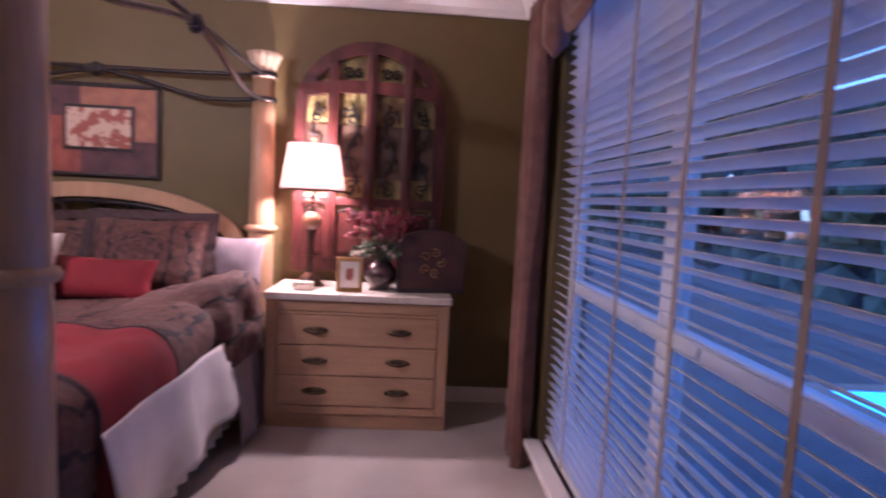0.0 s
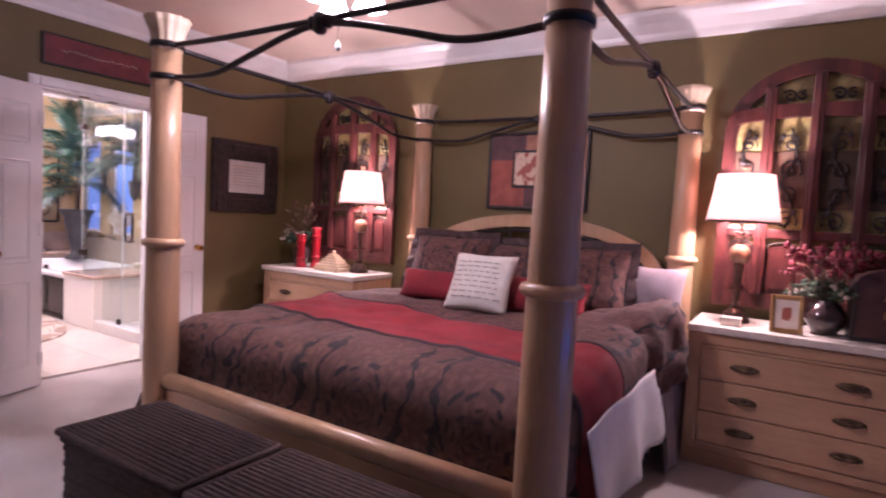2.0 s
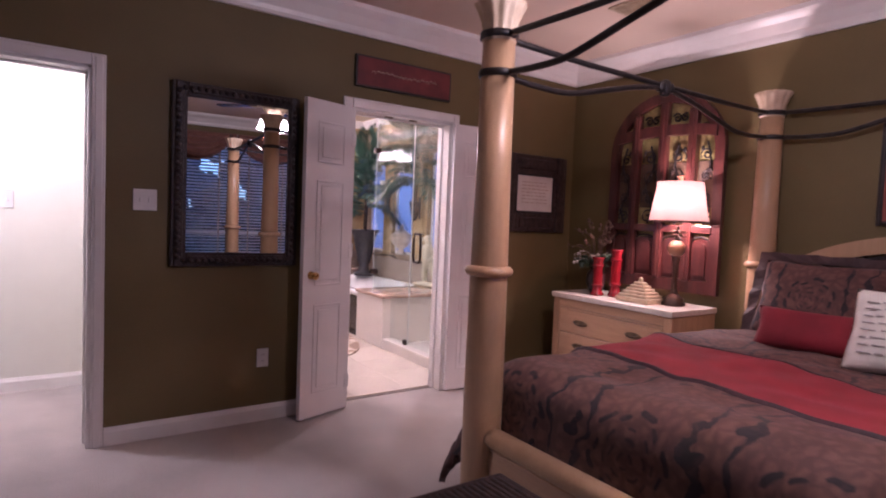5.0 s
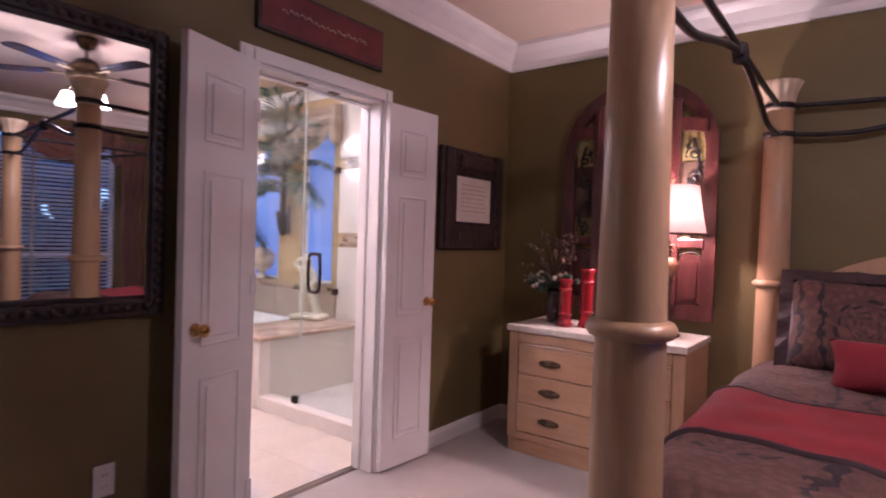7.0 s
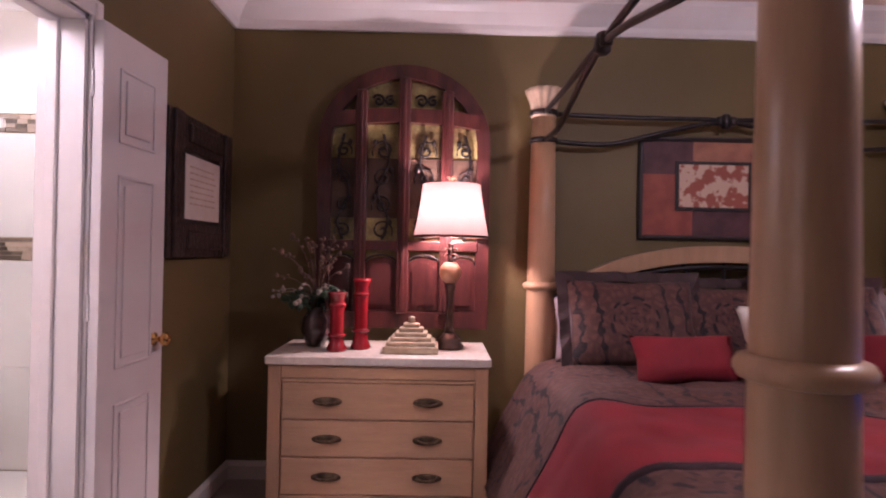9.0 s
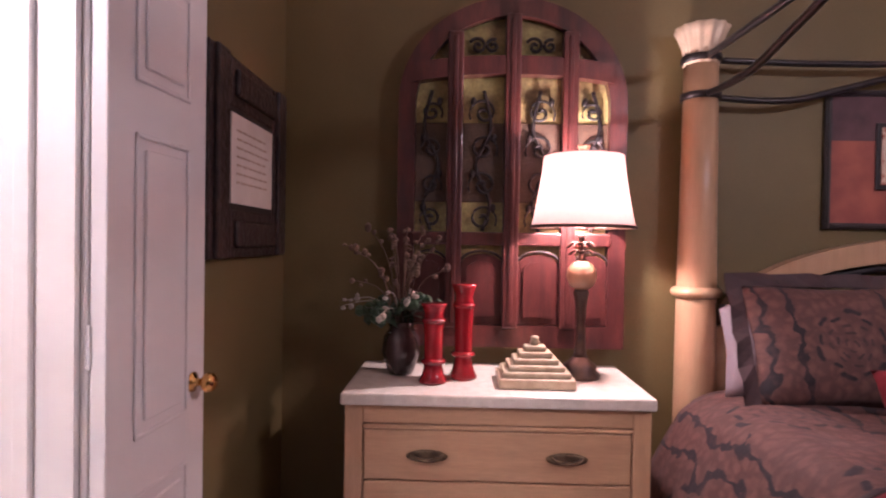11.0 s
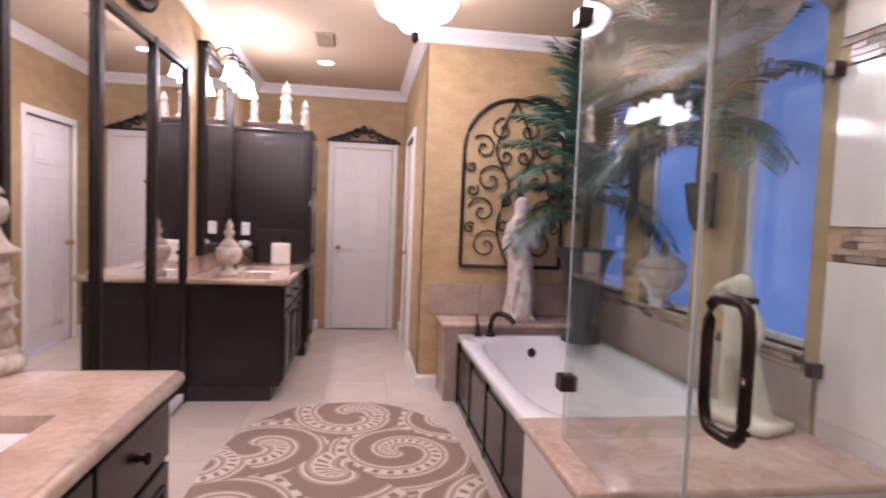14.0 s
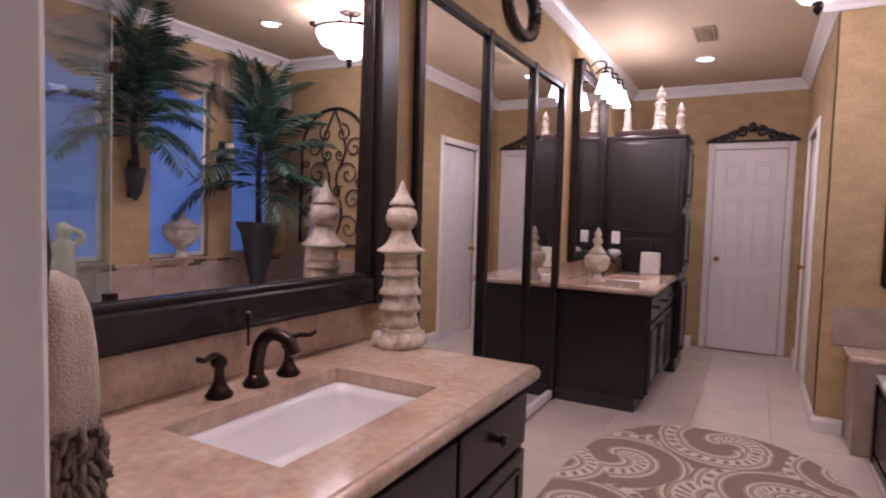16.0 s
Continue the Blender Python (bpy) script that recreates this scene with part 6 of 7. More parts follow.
dr = part("glass_door", boxes(((door_x + 0.004, GY - 0.005, 0.11), (BXB - 0.04, GY + 0.005, GTOP))), GLASS, encl, "clear glass door")
dr.visible_shadow = False
g = part("side_panel", boxes(((-6.608, GY + 0.012, LZ + 0.002), (-6.598, BN - 0.02, GTOP))), GLASS, encl, "clear glass side panel on the bench")
g.visible_shadow = False
for nm, lo, hi in (("panel_edge", (door_x - 0.0045, GY - 0.0055, 0.102), (door_x - 0.001, GY + 0.0055, GTOP)), 
                   ("panel_edge", (-6.6065, GY - 0.0055, LZ + 0.002), (-6.6035, GY - 0.0005, GTOP))):
    part(nm, boxes((lo, hi)), GLASSEDGE, encl, "pale green glass edge")
for x, y, z in ((-6.603, GY, 0.74), (-6.603, GY, 2.00)):
    part("corner_clip", boxes(((x - 0.03, y - 0.03, z - 0.028), (x + 0.03, y + 0.03, z + 0.028)), bevel=0.004), BRONZE, encl, "bronze glass clip")
for z in (0.78, 1.90):
    part("wall_clip", boxes(((-6.623, BN - 0.06, z - 0.028), (-6.583, BN - 0.012, z + 0.028)), bevel=0.004), BRONZE, encl, "bronze glass clip")
part("floor_clip", boxes(((door_x - 0.07, GY - 0.018, 0.10), (door_x - 0.02, GY + 0.018, 0.15)), bevel=0.004), BRONZE, encl, "bronze glass clip")
for s in (-1,):
    y = GY + s * 0.045
    hx0, hx1 = door_x + 0.115, door_x + 0.235
    pts = []
    for k in range(33):
        a = 2 * math.pi * k / 32
        u, v = math.cos(a), math.sin(a)
        m = (abs(u) ** 5 + abs(v) ** 5) ** 0.2
        pts.append(((hx0 + hx1) / 2 + 0.06 * u / m, y, 1.04 + 0.13 * v / m))
    part("door_handle", tube(pts, 0.012, 10), BRONZE, encl, "bronze loop pull", smooth=True)
for z in (0.912, 1.168):
    part("handle_bolt", tube([(door_x + 0.175, GY - 0.045, z), (door_x + 0.175, GY + 0.012, z)], 0.007, 8), BRONZE, encl, smooth=True)

# statue on the bench, behind the glass
def blob_figure(name, label, at, turn, rods, material, base):
    """A carved figure: tapering limbs and drapery merged into one smooth mass on a plinth."""
    bm = bmesh.new()
    for pts, r, tp in rods:
        tube(smooth_path(pts, 5), r, 12, bm, tp)
        for p, q in ((pts[0], r), (pts[-1], r * tp)):
            g_ = bmesh.ops.create_icosphere(bm, subdivisions=2, radius=q)
            bmesh.ops.translate(bm, verts=g_["verts"], vec=p)
    box(bm, *base, 0.012)
    ob = mesh_object(name, bm, material, True)
    rm = ob.modifiers.new("merge", "REMESH")
    rm.mode, rm.voxel_size, rm.use_smooth_shade = "VOXEL", 0.010, True
    sm = ob.modifiers.new("soften", "SMOOTH")
    sm.iterations = 3
    ob.matrix_basis = pose(*at, 0, 0, turn)
    return tagged(ob, label, "statue")


blob_figure("figure_statue", "ivory plaster figure statue on the marble bench", (-6.74, 4.63, LZ), 20,
            [([(-0.05, 0, 0.04), (-0.06, 0, 0.15), (-0.05, 0, 0.28)], 0.032, 1.2), ([(0.10, 0, 0.04), (0.06, 0, 0.16), (0.02, 0, 0.28)], 0.032, 1.2),
             ([(-0.02, 0, 0.27), (-0.03, 0, 0.36), (-0.02, 0, 0.44)], 0.062, 0.95), ([(-0.07, 0, 0.44), (-0.13, -0.02, 0.50), (-0.06, -0.02, 0.55)], 0.024, 0.8),
             ([(0.03, 0, 0.44), (0.07, -0.01, 0.37), (0.04, -0.03, 0.30)], 0.024, 0.8), ([(-0.02, 0, 0.50), (-0.02, -0.01, 0.55)], 0.042, 1.05)],
            PLASTER, ((-0.15, -0.10, 0), (0.17, 0.10, 0.045)))

# ---- tub ----
tub = thing("bath_tub", "white drop-in bath tub with a dark panelled front", "bath tub")
tx0, tx1, ty0, ty1 = -8.603, LX - 0.008, 3.80, BN - 0.035
bm = bmesh.new()
rings = []
n = 40
def superring(a, b, z, e=4.0):
    out = []
    for k in range(n):
        t = 2 * math.pi * k / n
        u, v = math.cos(t), math.sin(t)
        m = (abs(u) ** e + abs(v) ** e) ** (1 / e)
        out.append(bm.verts.new(((tx0 + tx1) / 2 + a * u / m, (ty0 + ty1) / 2 + b * v / m, z)))
    return out
hx, hy = (tx1 - tx0) / 2, (ty1 - ty0) / 2
for a, b, z, e in ((hx - 0.012, hy - 0.012, RIM - 0.05, 60), (hx, hy, RIM - 0.045, 60), (hx, hy, RIM - 0.008, 60), (hx - 0.008, hy - 0.008, RIM, 60), (hx - 0.085, hy - 0.085, RIM, 5), (hx - 0.10, hy - 0.10, RIM - 0.012, 4.5), (hx - 0.14, hy - 0.15, RIM - 0.14, 4), (hx - 0.22, hy - 0.24, RIM - 0.30, 3.4), (hx - 0.34, hy - 0.36, RIM - 0.335, 3)):
    rings.append(superring(a, b, z, e))
for a, b in zip(rings, rings[1:]):
    for k in range(n):
        bm.faces.new((a[k], a[(k + 1) % n], b[(k + 1) % n], b[k]))
bm.faces.new(rings[-1])
part("basin", bm, PORCELAIN, tub, "glossy white basin", smooth=True)
part("front_panel", boxes(((tx0, ty0 + 0.02, 0.0), (tx1, ty0 + 0.05, RIM - 0.052)), bevel=0.003), ESPRESSO, tub, "espresso wood front")
for k in range(3):
    a = tx0 + 0.06 + k * 0.445
    part("raised_panel", boxes(((a, ty0 + 0.012, 0.07), (a + 0.36, ty0 + 0.022, RIM - 0.10)), bevel=0.006), ESPRESSO, tub)
    part("panel_bead", boxes(((a - 0.05, ty0 + 0.004, 0.0), (a - 0.012, ty0 + 0.024, RIM - 0.055)), bevel=0.003), ESPRESSO, tub)
part("plinth", boxes(((tx0, ty0 + 0.010, 0.0), (tx1, ty0 + 0.018, 0.05)), bevel=0.002), ESPRESSO, tub)
part("overflow", lathe([(0.03, 0), (0.032, 0.006), (0.024, 0.012), (0.008, 0.014)], 20), BRONZE, tub, "bronze overflow plate", smooth=True).matrix_basis = pose(tx0 + 0.128, 4.31, RIM - 0.10, 0, 80, 0)
hd = thing("tub_head_ledge", "marble-capped stone ledge at the head of the tub", "ledge")
part("body", boxes(((TX + 0.004, 3.72, 0), (tx0 - 0.03, BN - 0.03, 0.53)), bevel=0.004), STONE, hd)
part("top", boxes(((TX + 0.003, 3.69, 0.531), (tx0 - 0.008, BN - 0.03, 0.565)), bevel=0.010), MARBLE, hd, "marble cap")
tf = thing("tub_faucet", "oil-rubbed bronze arched tub faucet with a lever", "faucet", (-8.55, 4.03, RIM))
part("spout", tube(smooth_path([(0, 0, 0), (0, 0, 0.08), (0.03, 0.02, 0.15), (0.10, 0.06, 0.17), (0.17, 0.10, 0.145), (0.19, 0.11, 0.12)], 6), 0.019, 12), BRONZE, tf, smooth=True)
part("spout_base", lathe([(0.034, 0), (0.036, 0.008), (0.022, 0.022)], 18), BRONZE, tf, smooth=True)
part("lever_post", lathe([(0.026, 0), (0.028, 0.008), (0.015, 0.03), (0.014, 0.07), (0.018, 0.08)], 16, (-0.0, -0.09, 0)), BRONZE, tf, smooth=True)
part("lever", tube(smooth_path([(0, -0.09, 0.08), (0.0, -0.10, 0.12), (0.01, -0.10, 0.15)], 4), 0.009, 8), BRONZE, tf, smooth=True)

# ---- bath windows ----
for k, (a, b) in enumerate(sorted(BW)):
    w = thing("window_%d" % (k + 3), "tall bath window with a blue privacy pane glowing as if dusk-lit", "window", ((a + b) / 2, BN + 0.075, BWZ[0]))
    w["kind"] = "structure"
    L, H = b - a, BWZ[1] - BWZ[0]
    part("window_frame", boxes(((-L / 2, -0.02, 0), (-L / 2 + 0.03, 0.02, H)), ((L / 2 - 0.03, -0.02, 0), (L / 2, 0.02, H)), ((-L / 2 + 0.03, -0.02, 0), (L / 2 - 0.03, 0.02, 0.03)), ((-L / 2 + 0.03, -0.02, H - 0.03), (L / 2 - 0.03, 0.02, H)), bevel=0.003), TRIM, w)
    # opaque pane that glows by itself in place of the outdoor light
    part("pane", boxes(((-L / 2 + 0.03, 0.004, 0.03), (L / 2 - 0.03, 0.012, H - 0.03))), DUSKGLOW, w, "blue pane, its glow standing in for dusk light")
    part("window_sill", boxes(((-L / 2, -0.10, -0.018), (L / 2, -0.02, 0.0)), bevel=0.004), MARBLE, w)
    swag("bath_valance", "beige satin swag valance over the bath window", ((a + b) / 2, BN - 0.012, 2.50), 0, L + 0.14, 0.40, SWAG, 4, 0.07)
ur = thing("lidded_urn", "white lidded urn with painted sprigs on the window sill", "urn", (-7.79, BN + 0.005, BWZ[0]))
ur.scale = (1.35, 1.35, 1.4)
part("bowl", lathe([(0.05, 0), (0.055, 0.012), (0.03, 0.03), (0.028, 0.05), (0.075, 0.085), (0.105, 0.13), (0.108, 0.16), (0.10, 0.17)], 28), ALABASTER, ur, smooth=True)
part("lid", lathe([(0.108, 0.171), (0.108, 0.18), (0.08, 0.20), (0.045, 0.225), (0.014, 0.24), (0.022, 0.255), (0.012, 0.27), (0.002, 0.29)], 28), ALABASTER, ur, smooth=True)
sc = thing("candle_sconce", "black wall sconce with a white candle between the windows", "sconce", (-8.17, BN - 0.002, 1.40))
part("back", prism([(-0.05, 0), (0.05, 0), (0.035, 0.10), (0.055, 0.26), (0.03, 0.42), (-0.03, 0.42), (-0.055, 0.26), (-0.035, 0.10)], 0.02, "y", -0.02), BLACKURN, sc)
part("bracket", tube(smooth_path([(0, -0.02, 0.18), (0, -0.09, 0.14), (0, -0.10, 0.24)], 5), 0.012, 8), BLACKURN, sc, smooth=True)
part("cup", lathe([(0.02, 0.24), (0.05, 0.255), (0.055, 0.27)], 18, (0, -0.10, 0)), BLACKURN, sc, smooth=True)
part("candle", lathe([(0.036, 0.27), (0.036, 0.40), (0.03, 0.405)], 18, (0, -0.10, 0)), PLASTER, sc, "white pillar candle", smooth=True)


# ---- palms ----
def frond_mesh(length, leaflets, width, droop, name):
    """A palm frond along +x that arches and droops, with paired narrow leaflets."""
    bm = bmesh.new()
    spine = []
    for k in range(leaflets + 1):
        f = k / leaflets
        spine.append(Vector((length * (f - 0.18 * droop * f * f), 0, length * (0.55 * f - (0.55 + droop) * 0.75 * f * f))))
    tube(spine, 0.006, 5, bm, 0.25)
    for k in range(2, leaflets + 1):
        f = k / leaflets
        p = spine[k]
        d = (spine[k] - spine[k - 1]).normalized()
        L = width * (0.35 + 0.75 * math.sin(math.pi * (0.12 + 0.80 * f)))
        for s in (-1, 1):
            out = (Vector((0, s, 0)) * 0.80 + d * 0.62 + Vector((0, 0, random.uniform(-0.34, -0.05)))).normalized()
            wv = d * 0.0115
            tip = p + out * L + Vector((0, 0, -0.16 * L))
            mid = p + out * L * 0.5
            a, b, c, e = bm.verts.new(p), bm.verts.new(mid + wv), bm.verts.new(tip), bm.verts.new(mid - wv)
            bm.faces.new((a, b, c, e))
    finish(bm)
    me = bpy.data.meshes.new(name)
    bm.to_mesh(me)
    bm.free()
    me.materials.append(PALM)
    return me


FRONDS = [frond_mesh(0.60, 30, 0.20, 0.25, "frond"), frond_mesh(0.68, 32, 0.21, 0.42, "frond"), frond_mesh(0.52, 26, 0.18, 0.55, "frond")]


def palm(label, at, trunk_h, count, seed, scale=1.0, keep=None, extra=None):
    p = thing("palm_plant", label, "palm", at)
    rnd = random.Random(seed)
    part("trunk", tube(smooth_path([(0, 0, 0), (0.015, 0.0, trunk_h * 0.5), (-0.01, 0.01, trunk_h)], 6), 0.028, 10, None, 0.75), TRUNK, p, "fibrous brown trunk", smooth=True)
    for k in range(count):
        a = 137.5 * k + rnd.uniform(-14, 14)
        if keep and not keep(a % 360):
            continue
        level = 1 - (k / count) ** 1.3 * 0.72
        tilt = -78 + 92 * (k / count) ** 0.8 + rnd.uniform(-9, 9)
        o = new("frond", FRONDS[rnd.randrange(3)])
        o.parent = p
        s = scale * rnd.uniform(0.82, 1.12)
        o.matrix_basis = pose(0, 0, trunk_h * level, 0, tilt, a) @ Matrix.Diagonal((s, s, s, 1))
    return p


ur2 = turned("planter_urn", "tall black urn planter on the tub ledge", "planter", (-8.40, 4.63, RIM + 0.001), [(0.10, 0), (0.105, 0.02), (0.06, 0.05), (0.05, 0.10), (0.07, 0.16), (0.105, 0.34), (0.12, 0.42), (0.15, 0.47), (0.155, 0.49), (0.12, 0.49)], BLACKURN, 28)
ur2.scale = (1.3, 1.3, 1.3)
palm("artificial palm with arching fronds in the black urn", (-8.40, 4.63, RIM + 0.60), 0.84, 34, 11, 1.08, lambda a: not 50 < a < 130)
wp = thing("wall_planter", "dark wall basket holding a palm between the windows", "planter", (-7.34, BN - 0.005, 1.28))
part("basket", lathe([(0.01, 0), (0.045, 0.06), (0.06, 0.16), (0.07, 0.24), (0.055, 0.24)], 18, (0, -0.075, 0), None, 9, 0.05), BLACKURN, wp, smooth=True)
part("bracket", boxes(((-0.02, -0.012, 0.02), (0.02, 0, 0.30)), bevel=0.003), BLACKURN, wp)
palm("artificial palm with arching fronds in a wall basket", (-7.34, BN - 0.08, 1.50), 0.66, 50, 17, 1.0, lambda a: not 25 < a < 155)

# ---- iron grille and draped statue at the tub head ----
gr = thing("iron_wall_grille", "arched wrought iron scroll grille on the golden wall", "wall decor", (TX, 4.254, 0.945), 90)
gw, gh, gs = 0.78, 1.27, 0.88
gb = bmesh.new()
arcp = [(gw / 2 * math.cos(math.pi * k / 24), -0.02, gs + (gh - gs) * math.sin(math.pi * k / 24)) for k in range(25)]
tube([(-gw / 2, -0.02, 0), (gw / 2, -0.02, 0)], 0.014, 8, gb)
tube([(gw / 2, -0.02, 0)] + arcp + [(-gw / 2, -0.02, 0)], 0.014, 8, gb)
part("frame", gb, IRON, gr, "arched iron frame", smooth=True)
for s in (-1, 1):
    for x, z, r, st, tn in ((0.20, 0.16, 0.12, 0.3, 1.3), (0.24, 0.42, 0.11, 2.2, -1.3), (0.18, 0.66, 0.12, 0.8, 1.3), (0.24, 0.90, 0.10, 2.6, -1.3), (0.10, 1.04, 0.09, 0.4, 1.2), (0.07, 0.30, 0.06, 3.0, 1.2), (0.33, 0.29, 0.045, 1.2, 1.2), (0.32, 0.58, 0.05, 3.6, -1.2), (0.06, 0.50, 0.055, 2.0, -1.2), (0.07, 0.84, 0.06, 5.0, 1.2), (0.33, 0.76, 0.045, 0.0, 1.1)):
        part("scroll", tube([(s * q[0], q[1], q[2]) for q in scroll((x, -0.02, z), 0.012, r, st, tn)], 0.0075, 7), IRON, gr, smooth=True)
    part("stem", tube([(s * q.x, q.y, q.z) for q in smooth_path([(0.02, -0.02, 0.0), (0.12, -0.02, 0.3), (0.04, -0.02, 0.62), (0.14, -0.02, 0.9), (0.0, -0.02, 1.26)], 6)], 0.009, 7), IRON, gr, smooth=True)
for s in (-0.3, 0.3):
    part("wall_stud", tube([(s, -0.02, 0.01), (s, 0.0, 0.01)], 0.006, 6), IRON, gr)
blob_figure("draped_statue", "tall weathered white draped statue on the tub ledge", (-8.78, 4.28, 0.565), 100,
            [([(0.0, 0, 0.04), (0.02, 0, 0.25), (0.0, 0, 0.48)], 0.115, 0.78), ([(0.0, 0, 0.45), (-0.015, 0, 0.60), (0.0, 0, 0.72)], 0.085, 0.95), ([(-0.08, 0, 0.70), (-0.12, -0.02, 0.55), (-0.05, -0.07, 0.48)], 0.034, 0.8),
             ([(0.08, 0, 0.70), (0.12, -0.02, 0.56), (0.06, -0.07, 0.60)], 0.034, 0.8), ([(0.0, 0, 0.76), (0.0, -0.01, 0.86)], 0.050, 1.15), ([(0.05, -0.06, 0.04), (0.03, -0.08, 0.3), (-0.05, -0.05, 0.55)], 0.035, 0.8), ([(-0.07, -0.05, 0.04), (-0.05, -0.07, 0.3), (0.03, -0.05, 0.5)], 0.032, 0.8)],
            WHITESTAT, ((-0.11, -0.10, 0), (0.11, 0.10, 0.03)))


# ---- vanities ----
CT = 0.84


def shaker(name, parent, x0, x1, z0, z1, y, out, material, knob=None, label=""):
    """A cabinet front: slab, raised field and bead, with a bronze knob; in the xz plane."""
    d = part(name, boxes(((x0, min(y, y + out * 0.02), z0), (x1, max(y, y + out * 0.02), z1)), bevel=0.004), material, parent, label)
    e = 0.045
    if z1 - z0 > 0.2:
        for a, b, c, f in ((x0 + e, x1 - e, z0 + e, z0 + e + 0.012), (x0 + e, x1 - e, z1 - e - 0.012, z1 - e), (x0 + e, x0 + e + 0.012, z0 + e, z1 - e), (x1 - e - 0.012, x1 - e, z0 + e, z1 - e)):
            part("bead", boxes(((a, min(y + out * 0.019, y + out * 0.026), c), (b, max(y + out * 0.019, y + out * 0.026), f)), bevel=0.002), material, d)
    if knob:
        k = lathe([(0.012, 0), (0.008, 0.006), (0.008, 0.012), (0.017, 0.018), (0.017, 0.024), (0.008, 0.029)], 14)
        bmesh.ops.rotate(k, verts=k.verts, matrix=Matrix.Rotation(radians(90 if out < 0 else -90), 3, "X"))
        bmesh.ops.translate(k, verts=k.verts, vec=(knob[0], y + out * 0.02, knob[1]))
        part("cabinet_knob", k, BRONZE, d, "bronze knob", smooth=True)
    return d


def vanity(label, x0, x1, front):
    """A dark vanity base between x0 < x1, doors below drawers, facing +y."""
    v = thing("vanity_cabinet", label, "vanity", group="vanity cabinets")
    part("carcass", boxes(((x0, VY + 0.012, 0.10), (x1, front, CT - 0.222)), bevel=0.002), ESPRESSO, v)
    for a, b in ((x0, x0 + 0.03), (x1 - 0.03, x1)):
        part("side_panel", boxes(((a, VY + 0.012, CT - 0.221), (b, front, CT - 0.042)), bevel=0.002), ESPRESSO, v)
    part("apron", boxes(((x0 + 0.031, front - 0.03, CT - 0.221), (x1 - 0.031, front, CT - 0.042)), bevel=0.002), ESPRESSO, v)
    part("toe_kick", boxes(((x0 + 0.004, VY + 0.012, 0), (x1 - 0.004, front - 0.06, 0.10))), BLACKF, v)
    w = (x1 - x0 - 0.04) / 3
    for k in range(3):
        a = x0 + 0.02 + k * w
        shaker("drawer", v, a + 0.008, a + w - 0.008, 0.62, 0.775, front, 1, ESPRESSO, (a + w / 2, 0.70))
        shaker("cabinet_door", v, a + 0.008, a + w - 0.008, 0.125, 0.60, front, 1, ESPRESSO, (a + w * (0.85 if k < 2 else 0.15), 0.55))
    return v


def counter(label, x0, x1, front, sx0, sx1, sy0, sy1):
    """A marble top with an undermounted basin opening and an upstand."""
    c = thing("vanity_counter", label, "countertop", group="vanity tops")
    bm = bmesh.new()
    z0, z1 = CT - 0.04, CT
    for a, b, lo, hi in ((x0, sx0, VY + 0.004, front), (sx1, x1, VY + 0.004, front), (sx0, sx1, VY + 0.004, sy0), (sx0, sx1, sy1, front)):
        box(bm, (a, lo, z0), (b, hi, z1))
    bmesh.ops.remove_doubles(bm, verts=bm.verts, dist=0.0004)
    part("top", bm, MARBLE, c, "polished pinkish beige marble")
    nose = [(0, 0), (0.016, 0.002), (0.022, 0.010), (0.024, 0.020), (0.022, 0.030), (0.016, 0.038), (0, 0.040)]
    part("front_nosing", sweep(nose, (x0, front, z0), (x1, front, z0), (0, 1, 0)), MARBLE, c, smooth=True)
    part("end_nosing", sweep(nose, (x0, VY + 0.004, z0), (x0, front, z0), (-1, 0, 0)), MARBLE, c, smooth=True)
    part("end_nosing", sweep(nose, (x1, VY + 0.004, z0), (x1, front, z0), (1, 0, 0)), MARBLE, c, smooth=True)
    part("upstand", boxes(((x0, VY + 0.003, CT + 0.0005), (x1, VY + 0.022, CT + 0.125)), bevel=0.003), MARBLE, c)
    s = thing("sink_basin", "white rectangular undermount sink basin", "sink", ((sx0 + sx1) / 2, (sy0 + sy1) / 2, z0))
    bm = bmesh.new()
    hx_, hy_ = (sx1 - sx0) / 2, (sy1 - sy0) / 2
    rr = []
    for fx, fy, z, e in ((1.04, 1.05, -0.002, 16), (1.0, 1.0, -0.001, 16), (0.97, 0.96, -0.03, 12), (0.88, 0.84, -0.12, 7), (0.60, 0.55, -0.15, 4), (0.08, 0.08, -0.158, 2)):
        ring_ = []
        for k in range(48):
            t = 2 * math.pi * k / 48
            u, v_ = math.cos(t), math.sin(t)
            m = (abs(u) ** e + abs(v_) ** e) ** (1 / e)
            ring_.append(bm.verts.new((hx_ * fx * u / m, hy_ * fy * v_ / m, z)))
        rr.append(ring_)
    for a, b in zip(rr, rr[1:]):
        for k in range(48):
            bm.faces.new((a[k], a[(k + 1) % 48], b[(k + 1) % 48], b[k]))
    bm.faces.new(rr[-1])
    part("basin", bm, PORCELAIN, s, smooth=True)
    part("drain", lathe([(0.024, -0.157), (0.024, -0.154), (0.012, -0.153)], 18), BRONZE, s, "bronze drain", smooth=True)
    return c


